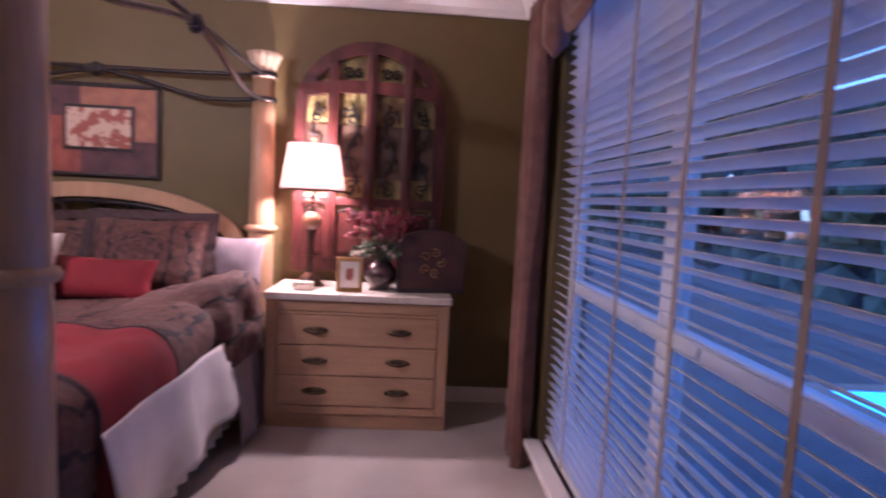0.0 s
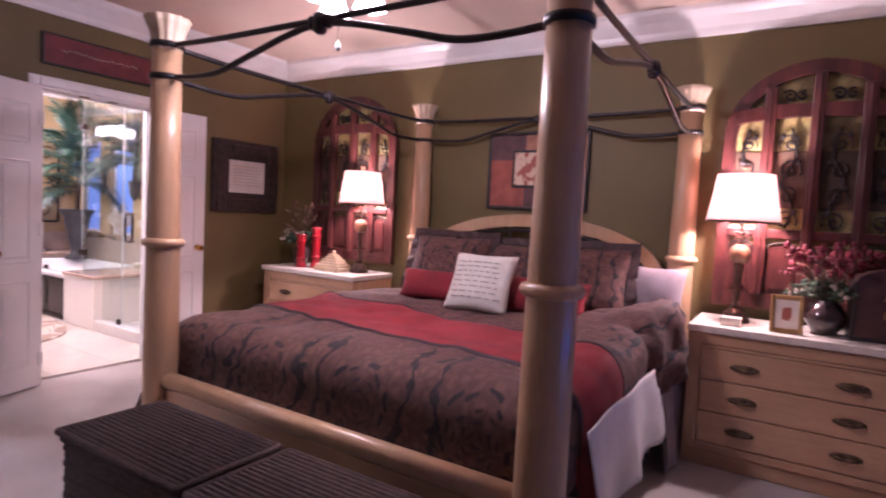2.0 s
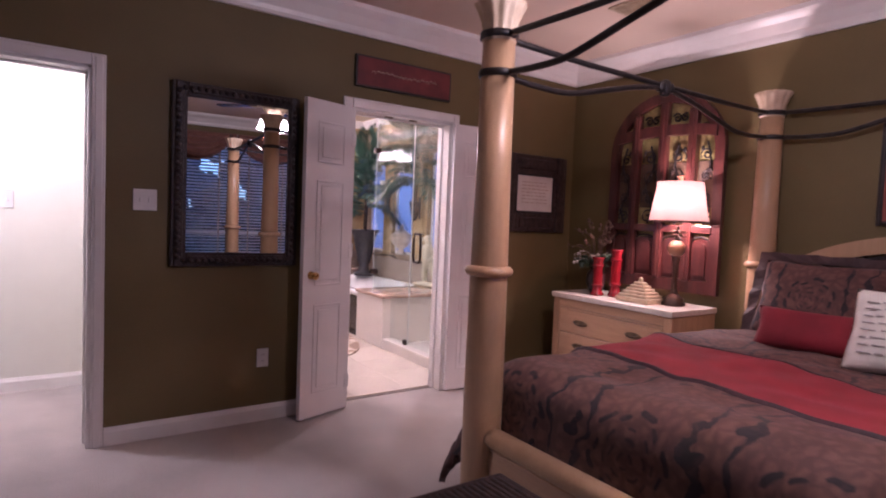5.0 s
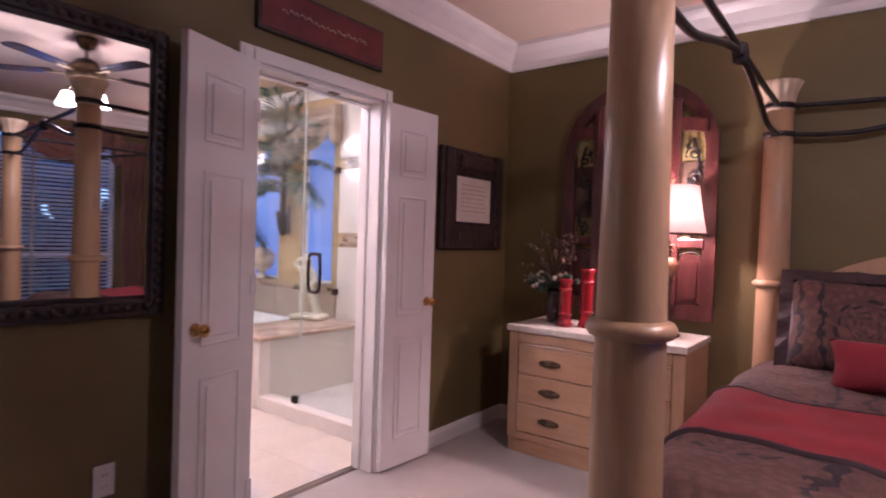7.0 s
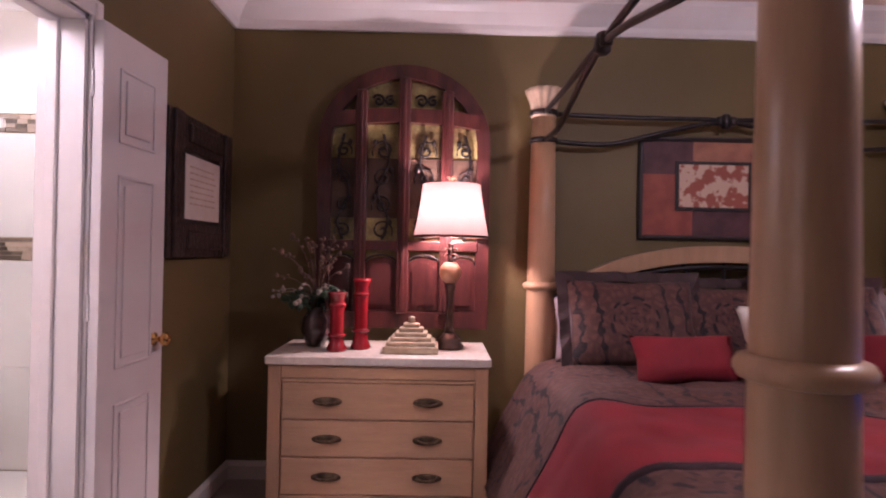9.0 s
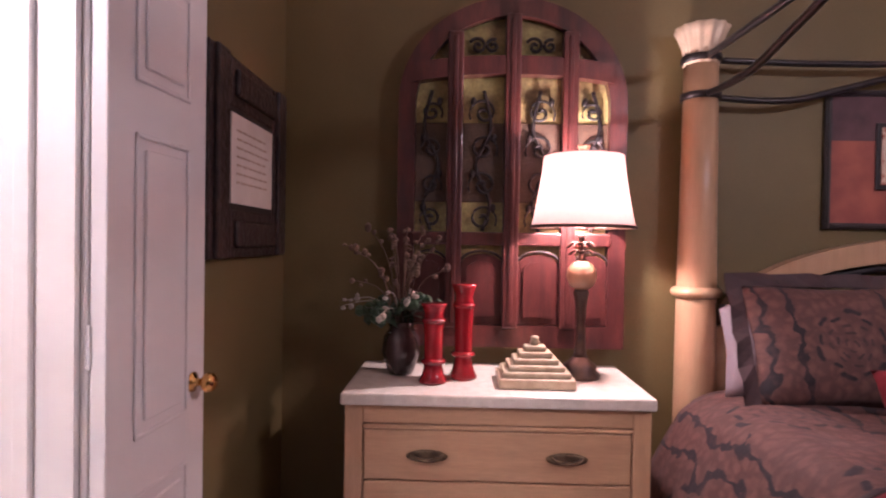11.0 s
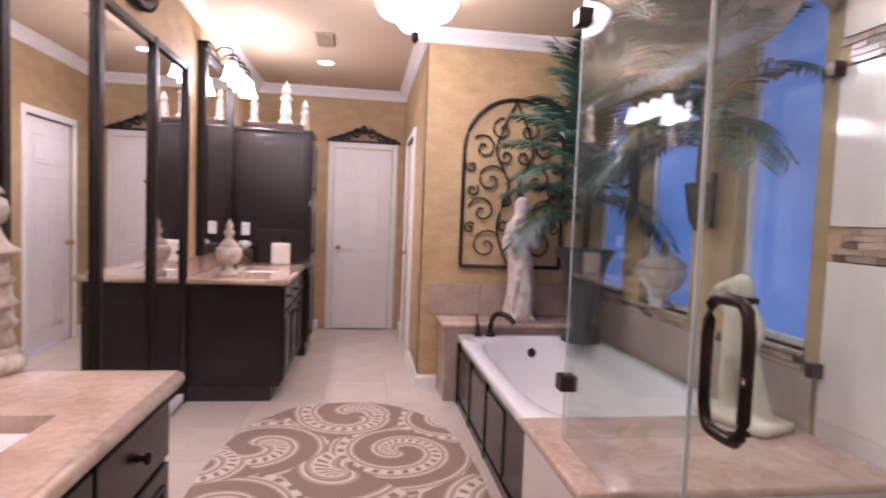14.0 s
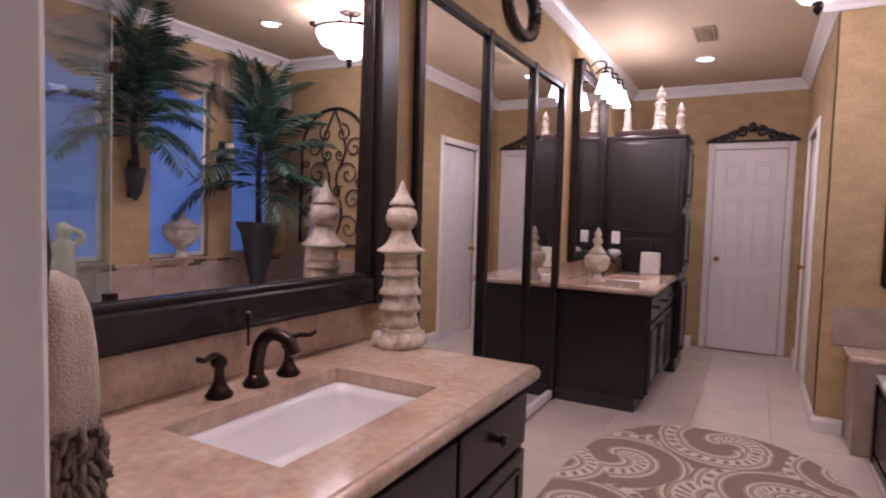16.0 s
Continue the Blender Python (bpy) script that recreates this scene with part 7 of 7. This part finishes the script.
def faucet(at):
    f = thing("basin_faucet", "oil-rubbed bronze widespread faucet with two lever handles", "faucet", at, group="basin faucets")
    part("spout", tube(smooth_path([(0, 0, 0), (0, 0.002, 0.06), (0, 0.02, 0.115), (0, 0.06, 0.14), (0, 0.11, 0.13), (0, 0.135, 0.10)], 6), 0.020, 14, None, 0.75), BRONZE, f, smooth=True)
    part("spout_base", lathe([(0.032, 0), (0.034, 0.006), (0.026, 0.018), (0.020, 0.03)], 20), BRONZE, f, smooth=True)
    part("lift_rod", lathe([(0.004, 0.10), (0.004, 0.165), (0.009, 0.170), (0.009, 0.182), (0.003, 0.188)], 10, (0, -0.03, 0)), BRONZE, f, smooth=True)
    for s in (-1, 1):
        h = part("handle", lathe([(0.030, 0), (0.033, 0.006), (0.022, 0.022), (0.013, 0.04), (0.012, 0.07), (0.020, 0.078), (0.020, 0.09), (0.010, 0.10)], 20, (s * 0.115, 0, 0)), BRONZE, f, smooth=True)
        part("lever", tube(smooth_path([(s * 0.115, 0, 0.098), (s * 0.14, 0.012, 0.108), (s * 0.175, 0.022, 0.104), (s * 0.195, 0.026, 0.112)], 4), 0.0085, 8, None, 0.8), BRONZE, h, smooth=True)
    return f


FRONT = 2.59
vanity("espresso wood vanity under the near sink", -6.37, BXB - 0.015, FRONT)
counter("polished beige marble counter with a square sink", -6.385, BXB - 0.013, FRONT + 0.022, -6.035, -5.475, 2.14, 2.475)
faucet((-5.79, 2.075, CT))
vanity("espresso wood vanity under the far sink", -9.90, -8.66, FRONT)
counter("polished beige marble counter on the far vanity", -9.90, -8.645, FRONT + 0.022, -9.62, -9.12, 2.17, 2.47)
faucet((-9.37, 2.09, CT))

# near mirror
def framed_mirror(name, label, x0, x1, z0, z1, fw, depth, cap=False):
    m = thing(name, label, "mirror")
    y = VY + 0.003
    part("glass", boxes(((x0 + fw * 0.6, y, z0 + fw * 0.6), (x1 - fw * 0.6, y + 0.006, z1 - fw * 0.6))), MIRROR, m, "silvered mirror glass").matrix_basis = pose(0, y, z0 + 0.1, -0.6, 0, 0) @ pose(0, -y, -z0 - 0.1)
    for a, b, c, d in ((x0, x0 + fw, z0, z1), (x1 - fw, x1, z0, z1), (x0 + fw, x1 - fw, z0, z0 + fw * 0.8), (x0 + fw, x1 - fw, z1 - fw * 0.8, z1)):
        bm_ = boxes(((a, y, c), (b, y + depth * 0.6, d)), bevel=0.004)
        k = 0.016
        vert = d - c > b - a
        if vert:
            box(bm_, (a + k, y, c), (b - k, y + depth, d), 0.006)
        else:
            box(bm_, (a, y, c + k), (b, y + depth, d - k), 0.006)
        part("frame_side", bm_, ESPRESSO, m)
    if cap:
        for a in (x0, x1 - fw):
            part("frame_cap", boxes(((a - 0.02, y, z1), (a + fw + 0.02, y + depth + 0.03, z1 + 0.02)), ((a - 0.01, y, z1 - 0.03), (a + fw + 0.01, y + depth + 0.015, z1)), bevel=0.004), ESPRESSO, m)
    return m


framed_mirror("vanity_mirror", "large vanity mirror in a dark moulded frame", -6.53, -5.03, 0.967, 2.40, 0.14, 0.06)
framed_mirror("vanity_mirror", "far vanity mirror in a dark moulded frame", -9.88, -8.93, 0.967, 2.45, 0.085, 0.05, True)
ml = thing("full_length_mirror", "full-length wall mirror in three dark-framed panels", "mirror")
cuts = [-6.73, -7.40, -8.06, -8.635]
for a, b in zip(cuts[1:], cuts):
    part("mirror_panel", boxes(((a + 0.006, VY + 0.003, 0.06), (b - 0.006, VY + 0.010, 2.205))), MIRROR, ml, "silvered mirror glass")
for c in cuts:
    part("frame_upright", boxes(((c - 0.022, VY + 0.003, 0.0), (c + 0.022, VY + 0.035, 2.23)), bevel=0.004), ESPRESSO, ml)
for a, b in zip(cuts[1:], cuts):
    part("frame_rail", boxes(((a + 0.022, VY + 0.003, 2.185), (b - 0.022, VY + 0.03, 2.225)), bevel=0.004), ESPRESSO, ml)
    part("frame_rail", boxes(((a + 0.022, VY + 0.003, 0.02), (b - 0.022, VY + 0.03, 0.07)), bevel=0.004), TRIM, ml)
ov = thing("oval_mirror", "small oval mirror in a beaded dark frame above the panels", "mirror", (-7.80, VY + 0.002, 2.475), 180)
pts = [(0.21 * math.cos(2 * math.pi * k / 36), -0.02, 0.155 * math.sin(2 * math.pi * k / 36)) for k in range(37)]
part("frame", tube(pts, 0.034, 10), ESPRESSO, ov, smooth=True)
part("glass", prism([(0.20 * math.cos(2 * math.pi * k / 36), 0.145 * math.sin(2 * math.pi * k / 36)) for k in range(36)], 0.006, "y", -0.016), MIRROR, ov)
bb = bmesh.new()
for k in range(40):
    a = 2 * math.pi * k / 40
    g_ = bmesh.ops.create_icosphere(bb, subdivisions=1, radius=0.011)
    bmesh.ops.translate(bb, verts=g_["verts"], vec=(0.235 * math.cos(a), -0.045, 0.18 * math.sin(a)))
part("beading", bb, ESPRESSO, ov, smooth=True)


def light_bar(at):
    l = thing("vanity_light", "bronze vanity light bar with four lit bell glasses", "wall light", at, group="vanity lights")
    part("back_plate", lathe([(0.06, 0), (0.065, 0.006), (0.05, 0.018), (0.015, 0.022)], 24), BRONZE, l, smooth=True).matrix_basis = pose(0, 0, 0, -90, 0, 0)
    part("bar", tube(smooth_path([(-0.34, 0.07, 0.03), (-0.15, 0.07, 0.0), (0, 0.04, 0.0), (0.15, 0.07, 0.0), (0.34, 0.07, 0.03)], 6), 0.010, 8), BRONZE, l, smooth=True)
    for k in range(4):
        x = -0.3 + 0.2 * k
        part("arm", tube(smooth_path([(x, 0.07, 0.01), (x, 0.12, 0.05), (x, 0.19, 0.04), (x, 0.19, -0.02)], 5), 0.008, 8), BRONZE, l, smooth=True)
        part("cup", lathe([(0.014, -0.02), (0.03, -0.035), (0.033, -0.05)], 16, (x, 0.19, 0)), BRONZE, l, smooth=True)
        sh = lathe([(0.032, -0.05), (0.040, -0.075), (0.047, -0.11), (0.060, -0.155), (0.072, -0.18)], 24, (x, 0.19, 0))
        bmesh.ops.delete(sh, geom=[f for f in sh.faces if len(f.verts) > 4 and sum(v.co.z for v in f.verts) / len(f.verts) < -0.17], context="FACES_ONLY")
        o = part("bell_glass", sh, OPAL, l, "lit frosted bell glass", smooth=True)
        o.visible_shadow = False
    return l


light_bar((-9.40, VY + 0.001, 2.43))
light_bar((-5.75, VY + 0.001, 2.52))

# pendant bowl light
pd = thing("pendant_light", "alabaster bowl pendant on scrolled bronze arms, lit", "pendant light", (-8.05, 3.39, 0))
part("canopy", lathe([(0.0378, 2.679), (0.0756, 2.684), (0.0819, 2.690)], 24), BRONZE, pd, smooth=True)
part("rod", lathe([(0.0076, 2.605), (0.0076, 2.681)], 10), BRONZE, pd, smooth=True)
part("hub", lathe([(0.0101, 2.586), (0.0302, 2.593), (0.0378, 2.602), (0.0176, 2.611)], 16), BRONZE, pd, smooth=True)
for k in range(3):
    a = 2 * math.pi * k / 3 + 0.5
    c, s = math.cos(a), math.sin(a)
    pr = smooth_path([(0.0151, 0, 2.605), (0.0756, 0, 2.621), (0.1260, 0, 2.599), (0.2142, 0, 2.567), (0.2709, 0, 2.548), (0.2961, 0, 2.564), (0.2646, 0, 2.571)], 5)
    part("arm", tube([(c * q.x, s * q.x, q.z) for q in pr], 0.0095, 8), BRONZE, pd, smooth=True)
bw_ = lathe([(0.0151, 2.367), (0.0756, 2.376), (0.1512, 2.476), (0.2079, 2.470), (0.2394, 2.533), (0.2457, 2.548)], 40)
bmesh.ops.delete(bw_, geom=[f for f in bw_.faces if len(f.verts) > 4 and sum(v.co.z for v in f.verts) / len(f.verts) > 2.533], context="FACES_ONLY")
o = part("bowl", bw_, OPAL, pd, "lit alabaster glass bowl", smooth=True)
o.visible_shadow = False
part("rim", lathe([(0.2419, 2.543), (0.2533, 2.546), (0.2533, 2.556), (0.2419, 2.558)], 40, hollow=True), BRONZE, pd, smooth=True)
part("finial", lathe([(0.0025, 2.300), (0.0126, 2.313), (0.0227, 2.331), (0.0126, 2.344), (0.0277, 2.359), (0.0151, 2.369)], 16), BRONZE, pd, smooth=True)
# the last one, over the shower, is added to carry the extra light
for x, y in ((-10.12, 2.74), (-8.0, 4.13), (-5.9, 4.38)):
    d = thing("downlight", "round lit downlight set in the ceiling", "ceiling light", (x, y, CEIL), group="downlights")
    part("trim_ring", lathe([(0.062, -0.008), (0.082, -0.006), (0.085, 0.0), (0.062, 0.0)], 28, hollow=True), TRIM, d, smooth=True)
    o = part("lens", lathe([(0.001, -0.007), (0.061, -0.007), (0.061, -0.004)], 28), LIT, d, "glowing lens", smooth=True)
    o.visible_shadow = False
ceiling_vent((-9.42, 2.78, CEIL), 0.36, 0.14)

# tall cabinet at the end of the far vanity
tc_ = thing("linen_cabinet", "tall espresso cabinet at the end of the far vanity", "cabinet")
cx0, cx1, cy0, cy1 = -10.42, -9.915, VY + 0.012, 2.64
part("body", boxes(((cx0, cy0, 0), (cx1, cy1, 2.0)), bevel=0.004), ESPRESSO, tc_)
part("cornice", boxes(((cx0, cy0, 2.0), (cx1 + 0.02, cy1 + 0.02, 2.03)), bevel=0.006), ESPRESSO, tc_)
for z0, z1 in ((1.20, 1.97), (0.90, 1.14)):
    dpanel = part("side_panel", boxes(((cx1 - 0.001, cy0 + 0.20, z0), (cx1 + 0.016, cy1 - 0.03, z1)), bevel=0.006), ESPRESSO, tc_)
    part("raised_field", boxes(((cx1 + 0.014, cy0 + 0.27, z0 + 0.07), (cx1 + 0.024, cy1 - 0.10, z1 - 0.07)), bevel=0.008), ESPRESSO, dpanel)
for z0, z1 in ((0.12, 0.78), (0.86, 1.36), (1.42, 1.96)):
    shaker("cabinet_door", tc_, cx0 + 0.02, cx1 - 0.02, z0, z1, cy1, 1, ESPRESSO, (cx1 - 0.06, z0 + 0.1))


def pagoda(name, label, at, h, material, group=""):
    """A turned and flared resin pagoda finial: scroll foot, ringed drums, flared eaves, ball and spire."""
    p = thing(name, label, "ornament", at, 0, group)
    s = h / 0.62
    part("foot", lathe([(0.085, 0), (0.095, 0.02), (0.088, 0.045), (0.070, 0.06), (0.078, 0.075)], 32, (0, 0, 0), None, 4, 0.10), material, p, smooth=True)
    for k in range(4):
        a = math.pi / 4 + k * math.pi / 2
        g_ = lathe([(0.006, 0.0), (0.024, 0.004), (0.030, 0.03), (0.022, 0.055), (0.006, 0.06)], 12, (0.075 * math.cos(a), 0.075 * math.sin(a), 0))
        part("scroll_foot", g_, material, p, smooth=True)
    part("lower_drum", lathe([(0.070, 0.075), (0.066, 0.10), (0.060, 0.125), (0.072, 0.138), (0.077, 0.15), (0.066, 0.162), (0.060, 0.195)], 36, (0, 0, 0), None, 9, 0.06), material, p, smooth=True)
    part("tier", lathe([(0.072, 0.195), (0.079, 0.205), (0.066, 0.222), (0.062, 0.245), (0.061, 0.265)], 36, (0, 0, 0), None, 9, 0.05), material, p, smooth=True)
    part("upper_drum", lathe([(0.068, 0.265), (0.071, 0.275), (0.061, 0.285), (0.060, 0.300), (0.064, 0.304), (0.060, 0.308), (0.059, 0.340), (0.064, 0.347), (0.060, 0.355)], 28), material, p, smooth=True)
    part("eave", lathe([(0.087, 0.353), (0.090, 0.361), (0.063, 0.378), (0.048, 0.40), (0.040, 0.42), (0.036, 0.435)], 32), material, p, smooth=True)
    part("ball", lathe([(0.032, 0.435), (0.052, 0.45), (0.060, 0.48), (0.052, 0.51), (0.030, 0.527)], 28), material, p, smooth=True)
    part("spire", lathe([(0.046, 0.527), (0.046, 0.535), (0.028, 0.56), (0.012, 0.595), (0.001, 0.62)], 24), material, p, smooth=True)
    p.scale = (s, s, s)
    return p


pagoda("pagoda_finial", "tall aged white pagoda ornament on the marble counter", (-6.375, 2.13, CT), 0.565, ALABASTER)
fu = thing("footed_urn", "aged white lidded urn ornament on the far counter", "urn", (-8.85, 2.20, CT))
part("foot", lathe([(0.06, 0), (0.065, 0.015), (0.04, 0.035), (0.03, 0.07)], 24), ALABASTER, fu, smooth=True)
part("bowl", lathe([(0.03, 0.07), (0.07, 0.10), (0.09, 0.15), (0.085, 0.19), (0.06, 0.205)], 28, (0, 0, 0), None, 12, 0.03), ALABASTER, fu, smooth=True)
part("lid", lathe([(0.062, 0.206), (0.066, 0.215), (0.035, 0.25), (0.02, 0.27), (0.032, 0.29), (0.034, 0.31), (0.018, 0.33), (0.026, 0.35), (0.01, 0.38), (0.001, 0.40)], 24), ALABASTER, fu, smooth=True)
tb = thing("tissue_box", "dark bronze tissue box with a white tissue", "tissue box", (-9.72, 2.13, CT))
part("cover", boxes(((-0.06, -0.06, 0), (0.06, 0.06, 0.13)), bevel=0.006), PEWTER, tb)
part("tissue", lathe([(0.012, 0.13), (0.05, 0.17), (0.035, 0.20), (0.012, 0.205)], 10, (0, 0, 0), None, 3, 0.35), WHITEC, tb, smooth=True)
ht = thing("hand_towel", "folded cream hand towel standing on the far counter", "towel", (-9.80, 2.42, CT))
part("fold", boxes(((-0.02, -0.08, 0), (0.02, 0.08, 0.19)), bevel=0.015), CREAMC, ht)
part("stand", lathe([(0.05, 0), (0.05, 0.006), (0.008, 0.012), (0.006, 0.26), (0.012, 0.27)], 14, (-0.045, 0, 0)), BRONZE, ht, smooth=True)
wall_plate("wall_outlet", "white outlet plate on the dark cabinet side", "outlet", (cx1 + 0.0005, 2.10, 1.14), 90, 0.07, 0.11, "socket")
# ornaments on the tall cabinet
trn = thing("serving_tray", "dark woven tray lying on the tall cabinet", "tray", (-10.17, 2.30, 2.031))
part("tray", boxes(((-0.2, -0.27, 0), (0.2, 0.27, 0.06)), bevel=0.02), WICKER, trn)
pagoda("cabinet_finial", "white turned finial on top of the tall cabinet", (-10.08, 2.40, 2.092), 0.40, ALABASTER)
pagoda("cabinet_finial", "small white turned finial on top of the tall cabinet", (-10.08, 2.57, 2.031), 0.30, ALABASTER)
pagoda("cabinet_finial", "white turned finial on top of the tall cabinet", (-10.10, 2.12, 2.092), 0.30, ALABASTER)

# rug
rg = thing("bath_rug", "beige and brown oval paisley rug on the tiles", "rug", (-7.30, 3.06, 0.001))
bm = bmesh.new()
ring_ = []
for k in range(72):
    t = 2 * math.pi * k / 72
    u, v = math.cos(t), math.sin(t)
    m = (abs(u) ** 2.5 + abs(v) ** 2.5) ** 0.4
    ring_.append((1.27 * u / m, 0.69 * v / m))
prism(ring_, 0.014, "z", 0.0, bm)
part("rug_body", bm, RUG, rg)

# towel on a bronze stand on the near counter
tw = thing("towel_stand", "bronze counter stand with an egg finial and a fringed cream towel", "towel stand", (-5.070, 2.43, CT))
part("base", lathe([(0.075, 0), (0.078, 0.010), (0.03, 0.022), (0.012, 0.04)], 24), BRONZE, tw, smooth=True)
part("pole", lathe([(0.011, 0.03), (0.011, 0.30)], 12), BRONZE, tw, smooth=True)
part("egg_finial", lathe([(0.012, 0.275), (0.034, 0.295), (0.052, 0.34), (0.057, 0.39), (0.052, 0.44), (0.036, 0.485), (0.014, 0.51), (0.002, 0.515)], 32), BRONZE, tw, "dark glossy egg finial", smooth=True)
part("side_arm", tube(smooth_path([(0, 0, 0.27), (-0.03, 0.0, 0.30), (-0.052, 0.0, 0.33)], 4), 0.007, 8), BRONZE, tw, smooth=True)
bm = bmesh.new()
lathe([(0.050, 0.17), (0.053, 0.20), (0.050, 0.27), (0.044, 0.32), (0.032, 0.355), (0.012, 0.368)], 36, (-0.058, -0.004, 0.0), bm, 5, 0.07)
part("towel", bm, TOWEL, tw, "cream terry towel", smooth=True)
bm = bmesh.new()
for k in range(620):
    a = 2 * math.pi * random.random()
    r = 0.056 * random.uniform(0.75, 1.05)
    z = 0.185 - 0.125 * random.random()
    d = Vector((random.uniform(-0.012, 0.012), random.uniform(-0.012, 0.012), -0.028))
    p = Vector((-0.058 + r * math.cos(a), -0.004 + r * math.sin(a), z))
    tube([p, p + d * 0.6 + Vector((0.004 * math.cos(a), 0.004 * math.sin(a), 0)), p + d], 0.0046, 4, bm, 0.7)
tagged(part("fringe", bm, FRINGE, tw, "shaggy tan looped fringe", smooth=True), kind="stuff")

# ======== pieces of floor and wall, last ========
def tile_mesh(a, b, t, bevel=0.0015):
    bm = bmesh.new()
    box(bm, (-a / 2, -b / 2, -t), (a / 2, b / 2, 0), bevel, 1)
    finish(bm)
    me = bpy.data.meshes.new("tile")
    bm.to_mesh(me)
    bm.free()
    return me


def lay(name, me, parent, m, material):
    if not me.materials:
        me.materials.append(material)
    o = new(name, me)
    o.parent = parent
    o.matrix_basis = m
    return o


fl_tiles = thing("floor_tiles", "large polished cream bath floor tiles", "floor tiles")
fl_tiles["kind"] = "structure"
T = 0.455
tm = tile_mesh(T - 0.002, T - 0.002, 0.011, 0.001)
nx, ny = int((BXB - FARX) / T) + 1, int((BN - VY) / T) + 1
for i in range(nx):
    for j in range(ny):
        x, y = BXB - 0.006 - T * (i + 0.5), VY + 0.02 + T * (j + 0.5)
        if x - T / 2 < FARX - 0.2 or (x < TX - 0.2 and y - T / 2 > NOOK) or (y - T / 2 > 4.1):
            continue
        lay("tile", tm, fl_tiles, pose(x, y, 0.0), BFLOOR)

sw_tiles = thing("shower_wall_tiles", "large ivory glazed shower wall tiles", "wall tiles")
sw_tiles["kind"] = "structure"
wt = {}
for z0, z1 in ((0.03, 0.60), (0.60, 1.195), (1.325, 1.905), (2.015, 2.685)):
    x = BXB - 0.012
    while x > -6.58:
        w = min(0.60, x + 6.61)
        key = (round(w, 3), round(z1 - z0, 3))
        if key not in wt:
            wt[key] = tile_mesh(w - 0.0012, z1 - z0 - 0.0012, 0.009, 0.0008)
        lay("tile", wt[key], sw_tiles, Matrix.Translation((x - w / 2, BN - 0.010, (z0 + z1) / 2)) @ Matrix.Rotation(radians(90), 4, "X"), WTILE)
        x -= 0.60
for y in (3.92, 4.37):
    for z0, z1 in ((0.03, 0.60), (0.605, 1.195), (1.325, 1.905), (2.015, 2.685)):
        key = (0.445, round(z1 - z0, 3))
        if key not in wt:
            wt[key] = tile_mesh(0.445, z1 - z0 - 0.0025, 0.006)
        lay("tile", wt[key], sw_tiles, Matrix.Translation((BXB - 0.017, y + 0.2225, (z0 + z1) / 2)) @ Matrix.Rotation(radians(-90), 4, "Y") @ Matrix.Rotation(radians(90), 4, "Z"), WTILE)

bands = thing("mosaic_band", "band of small brown and cream strip mosaic tiles", "mosaic")
bands["kind"] = "structure"
strip = [tile_mesh(0.118, 0.022, 0.006, 0.001), tile_mesh(0.058, 0.022, 0.006, 0.001)]
rnd = random.Random(8)
def mosaic(x0, x1, z0, rows, y):
    for r in range(rows):
        x = x0 - rnd.uniform(0, 0.06)
        while x - 0.05 > x1:
            k = rnd.randrange(2)
            w = (0.118, 0.058)[k]
            lay("mosaic_tile", strip[k], bands, Matrix.Translation((x - w / 2, y, z0 + 0.012 + r * 0.0245)) @ Matrix.Rotation(radians(90), 4, "X"), MOSAIC)
            x -= w + 0.003
mosaic(-5.0, -6.58, 1.199, 5, BN - 0.012)
mosaic(-5.0, -6.58, 1.911, 4, BN - 0.012)
mosaic(-6.66, -8.92, 0.755, 2, BN - 0.014)
splash = thing("tub_splash_tiles", "beige stone tiles round the tub", "wall tiles")
splash["kind"] = "structure"
sm_ = tile_mesh(0.45, 0.29, 0.010)
for k in range(5):
    lay("tile", sm_, splash, Matrix.Translation((-6.86 - 0.453 * k, BN - 0.011, 0.607)) @ Matrix.Rotation(radians(90), 4, "X"), STONE)
sm2 = tile_mesh(0.40, 0.24, 0.010)
for k in range(3):
    lay("tile", sm2, splash, Matrix.Translation((TX + 0.011, 3.83 + 0.403 * k, 0.687)) @ Matrix.Rotation(radians(90), 4, "Y") @ Matrix.Rotation(radians(90), 4, "Z"), STONE)

# the bath was drawn up on its own plan; set it against the doorway
for ob in list(scene.objects):
    if ob not in bedroom_side and ob.parent is None:
        ob.matrix_basis = Matrix.Translation((*OFF, 0)) @ ob.matrix_basis
tagged(mesh_object("wall_bath_door_side", boxes(((BX - 0.010, VY + OFF[1], 0), (BX - 0.001, DOOR[0] - 0.066, CEIL)), ((BX - 0.010, DOOR[1] + 0.066, 0), (BX - 0.001, BN + OFF[1], CEIL)), ((BX - 0.010, DOOR[0] - 0.066, DOOR[2] + 0.066), (BX - 0.001, DOOR[1] + 0.066, CEIL))), FAUX), "golden plaster on the doorway wall", "wall", kind="structure")
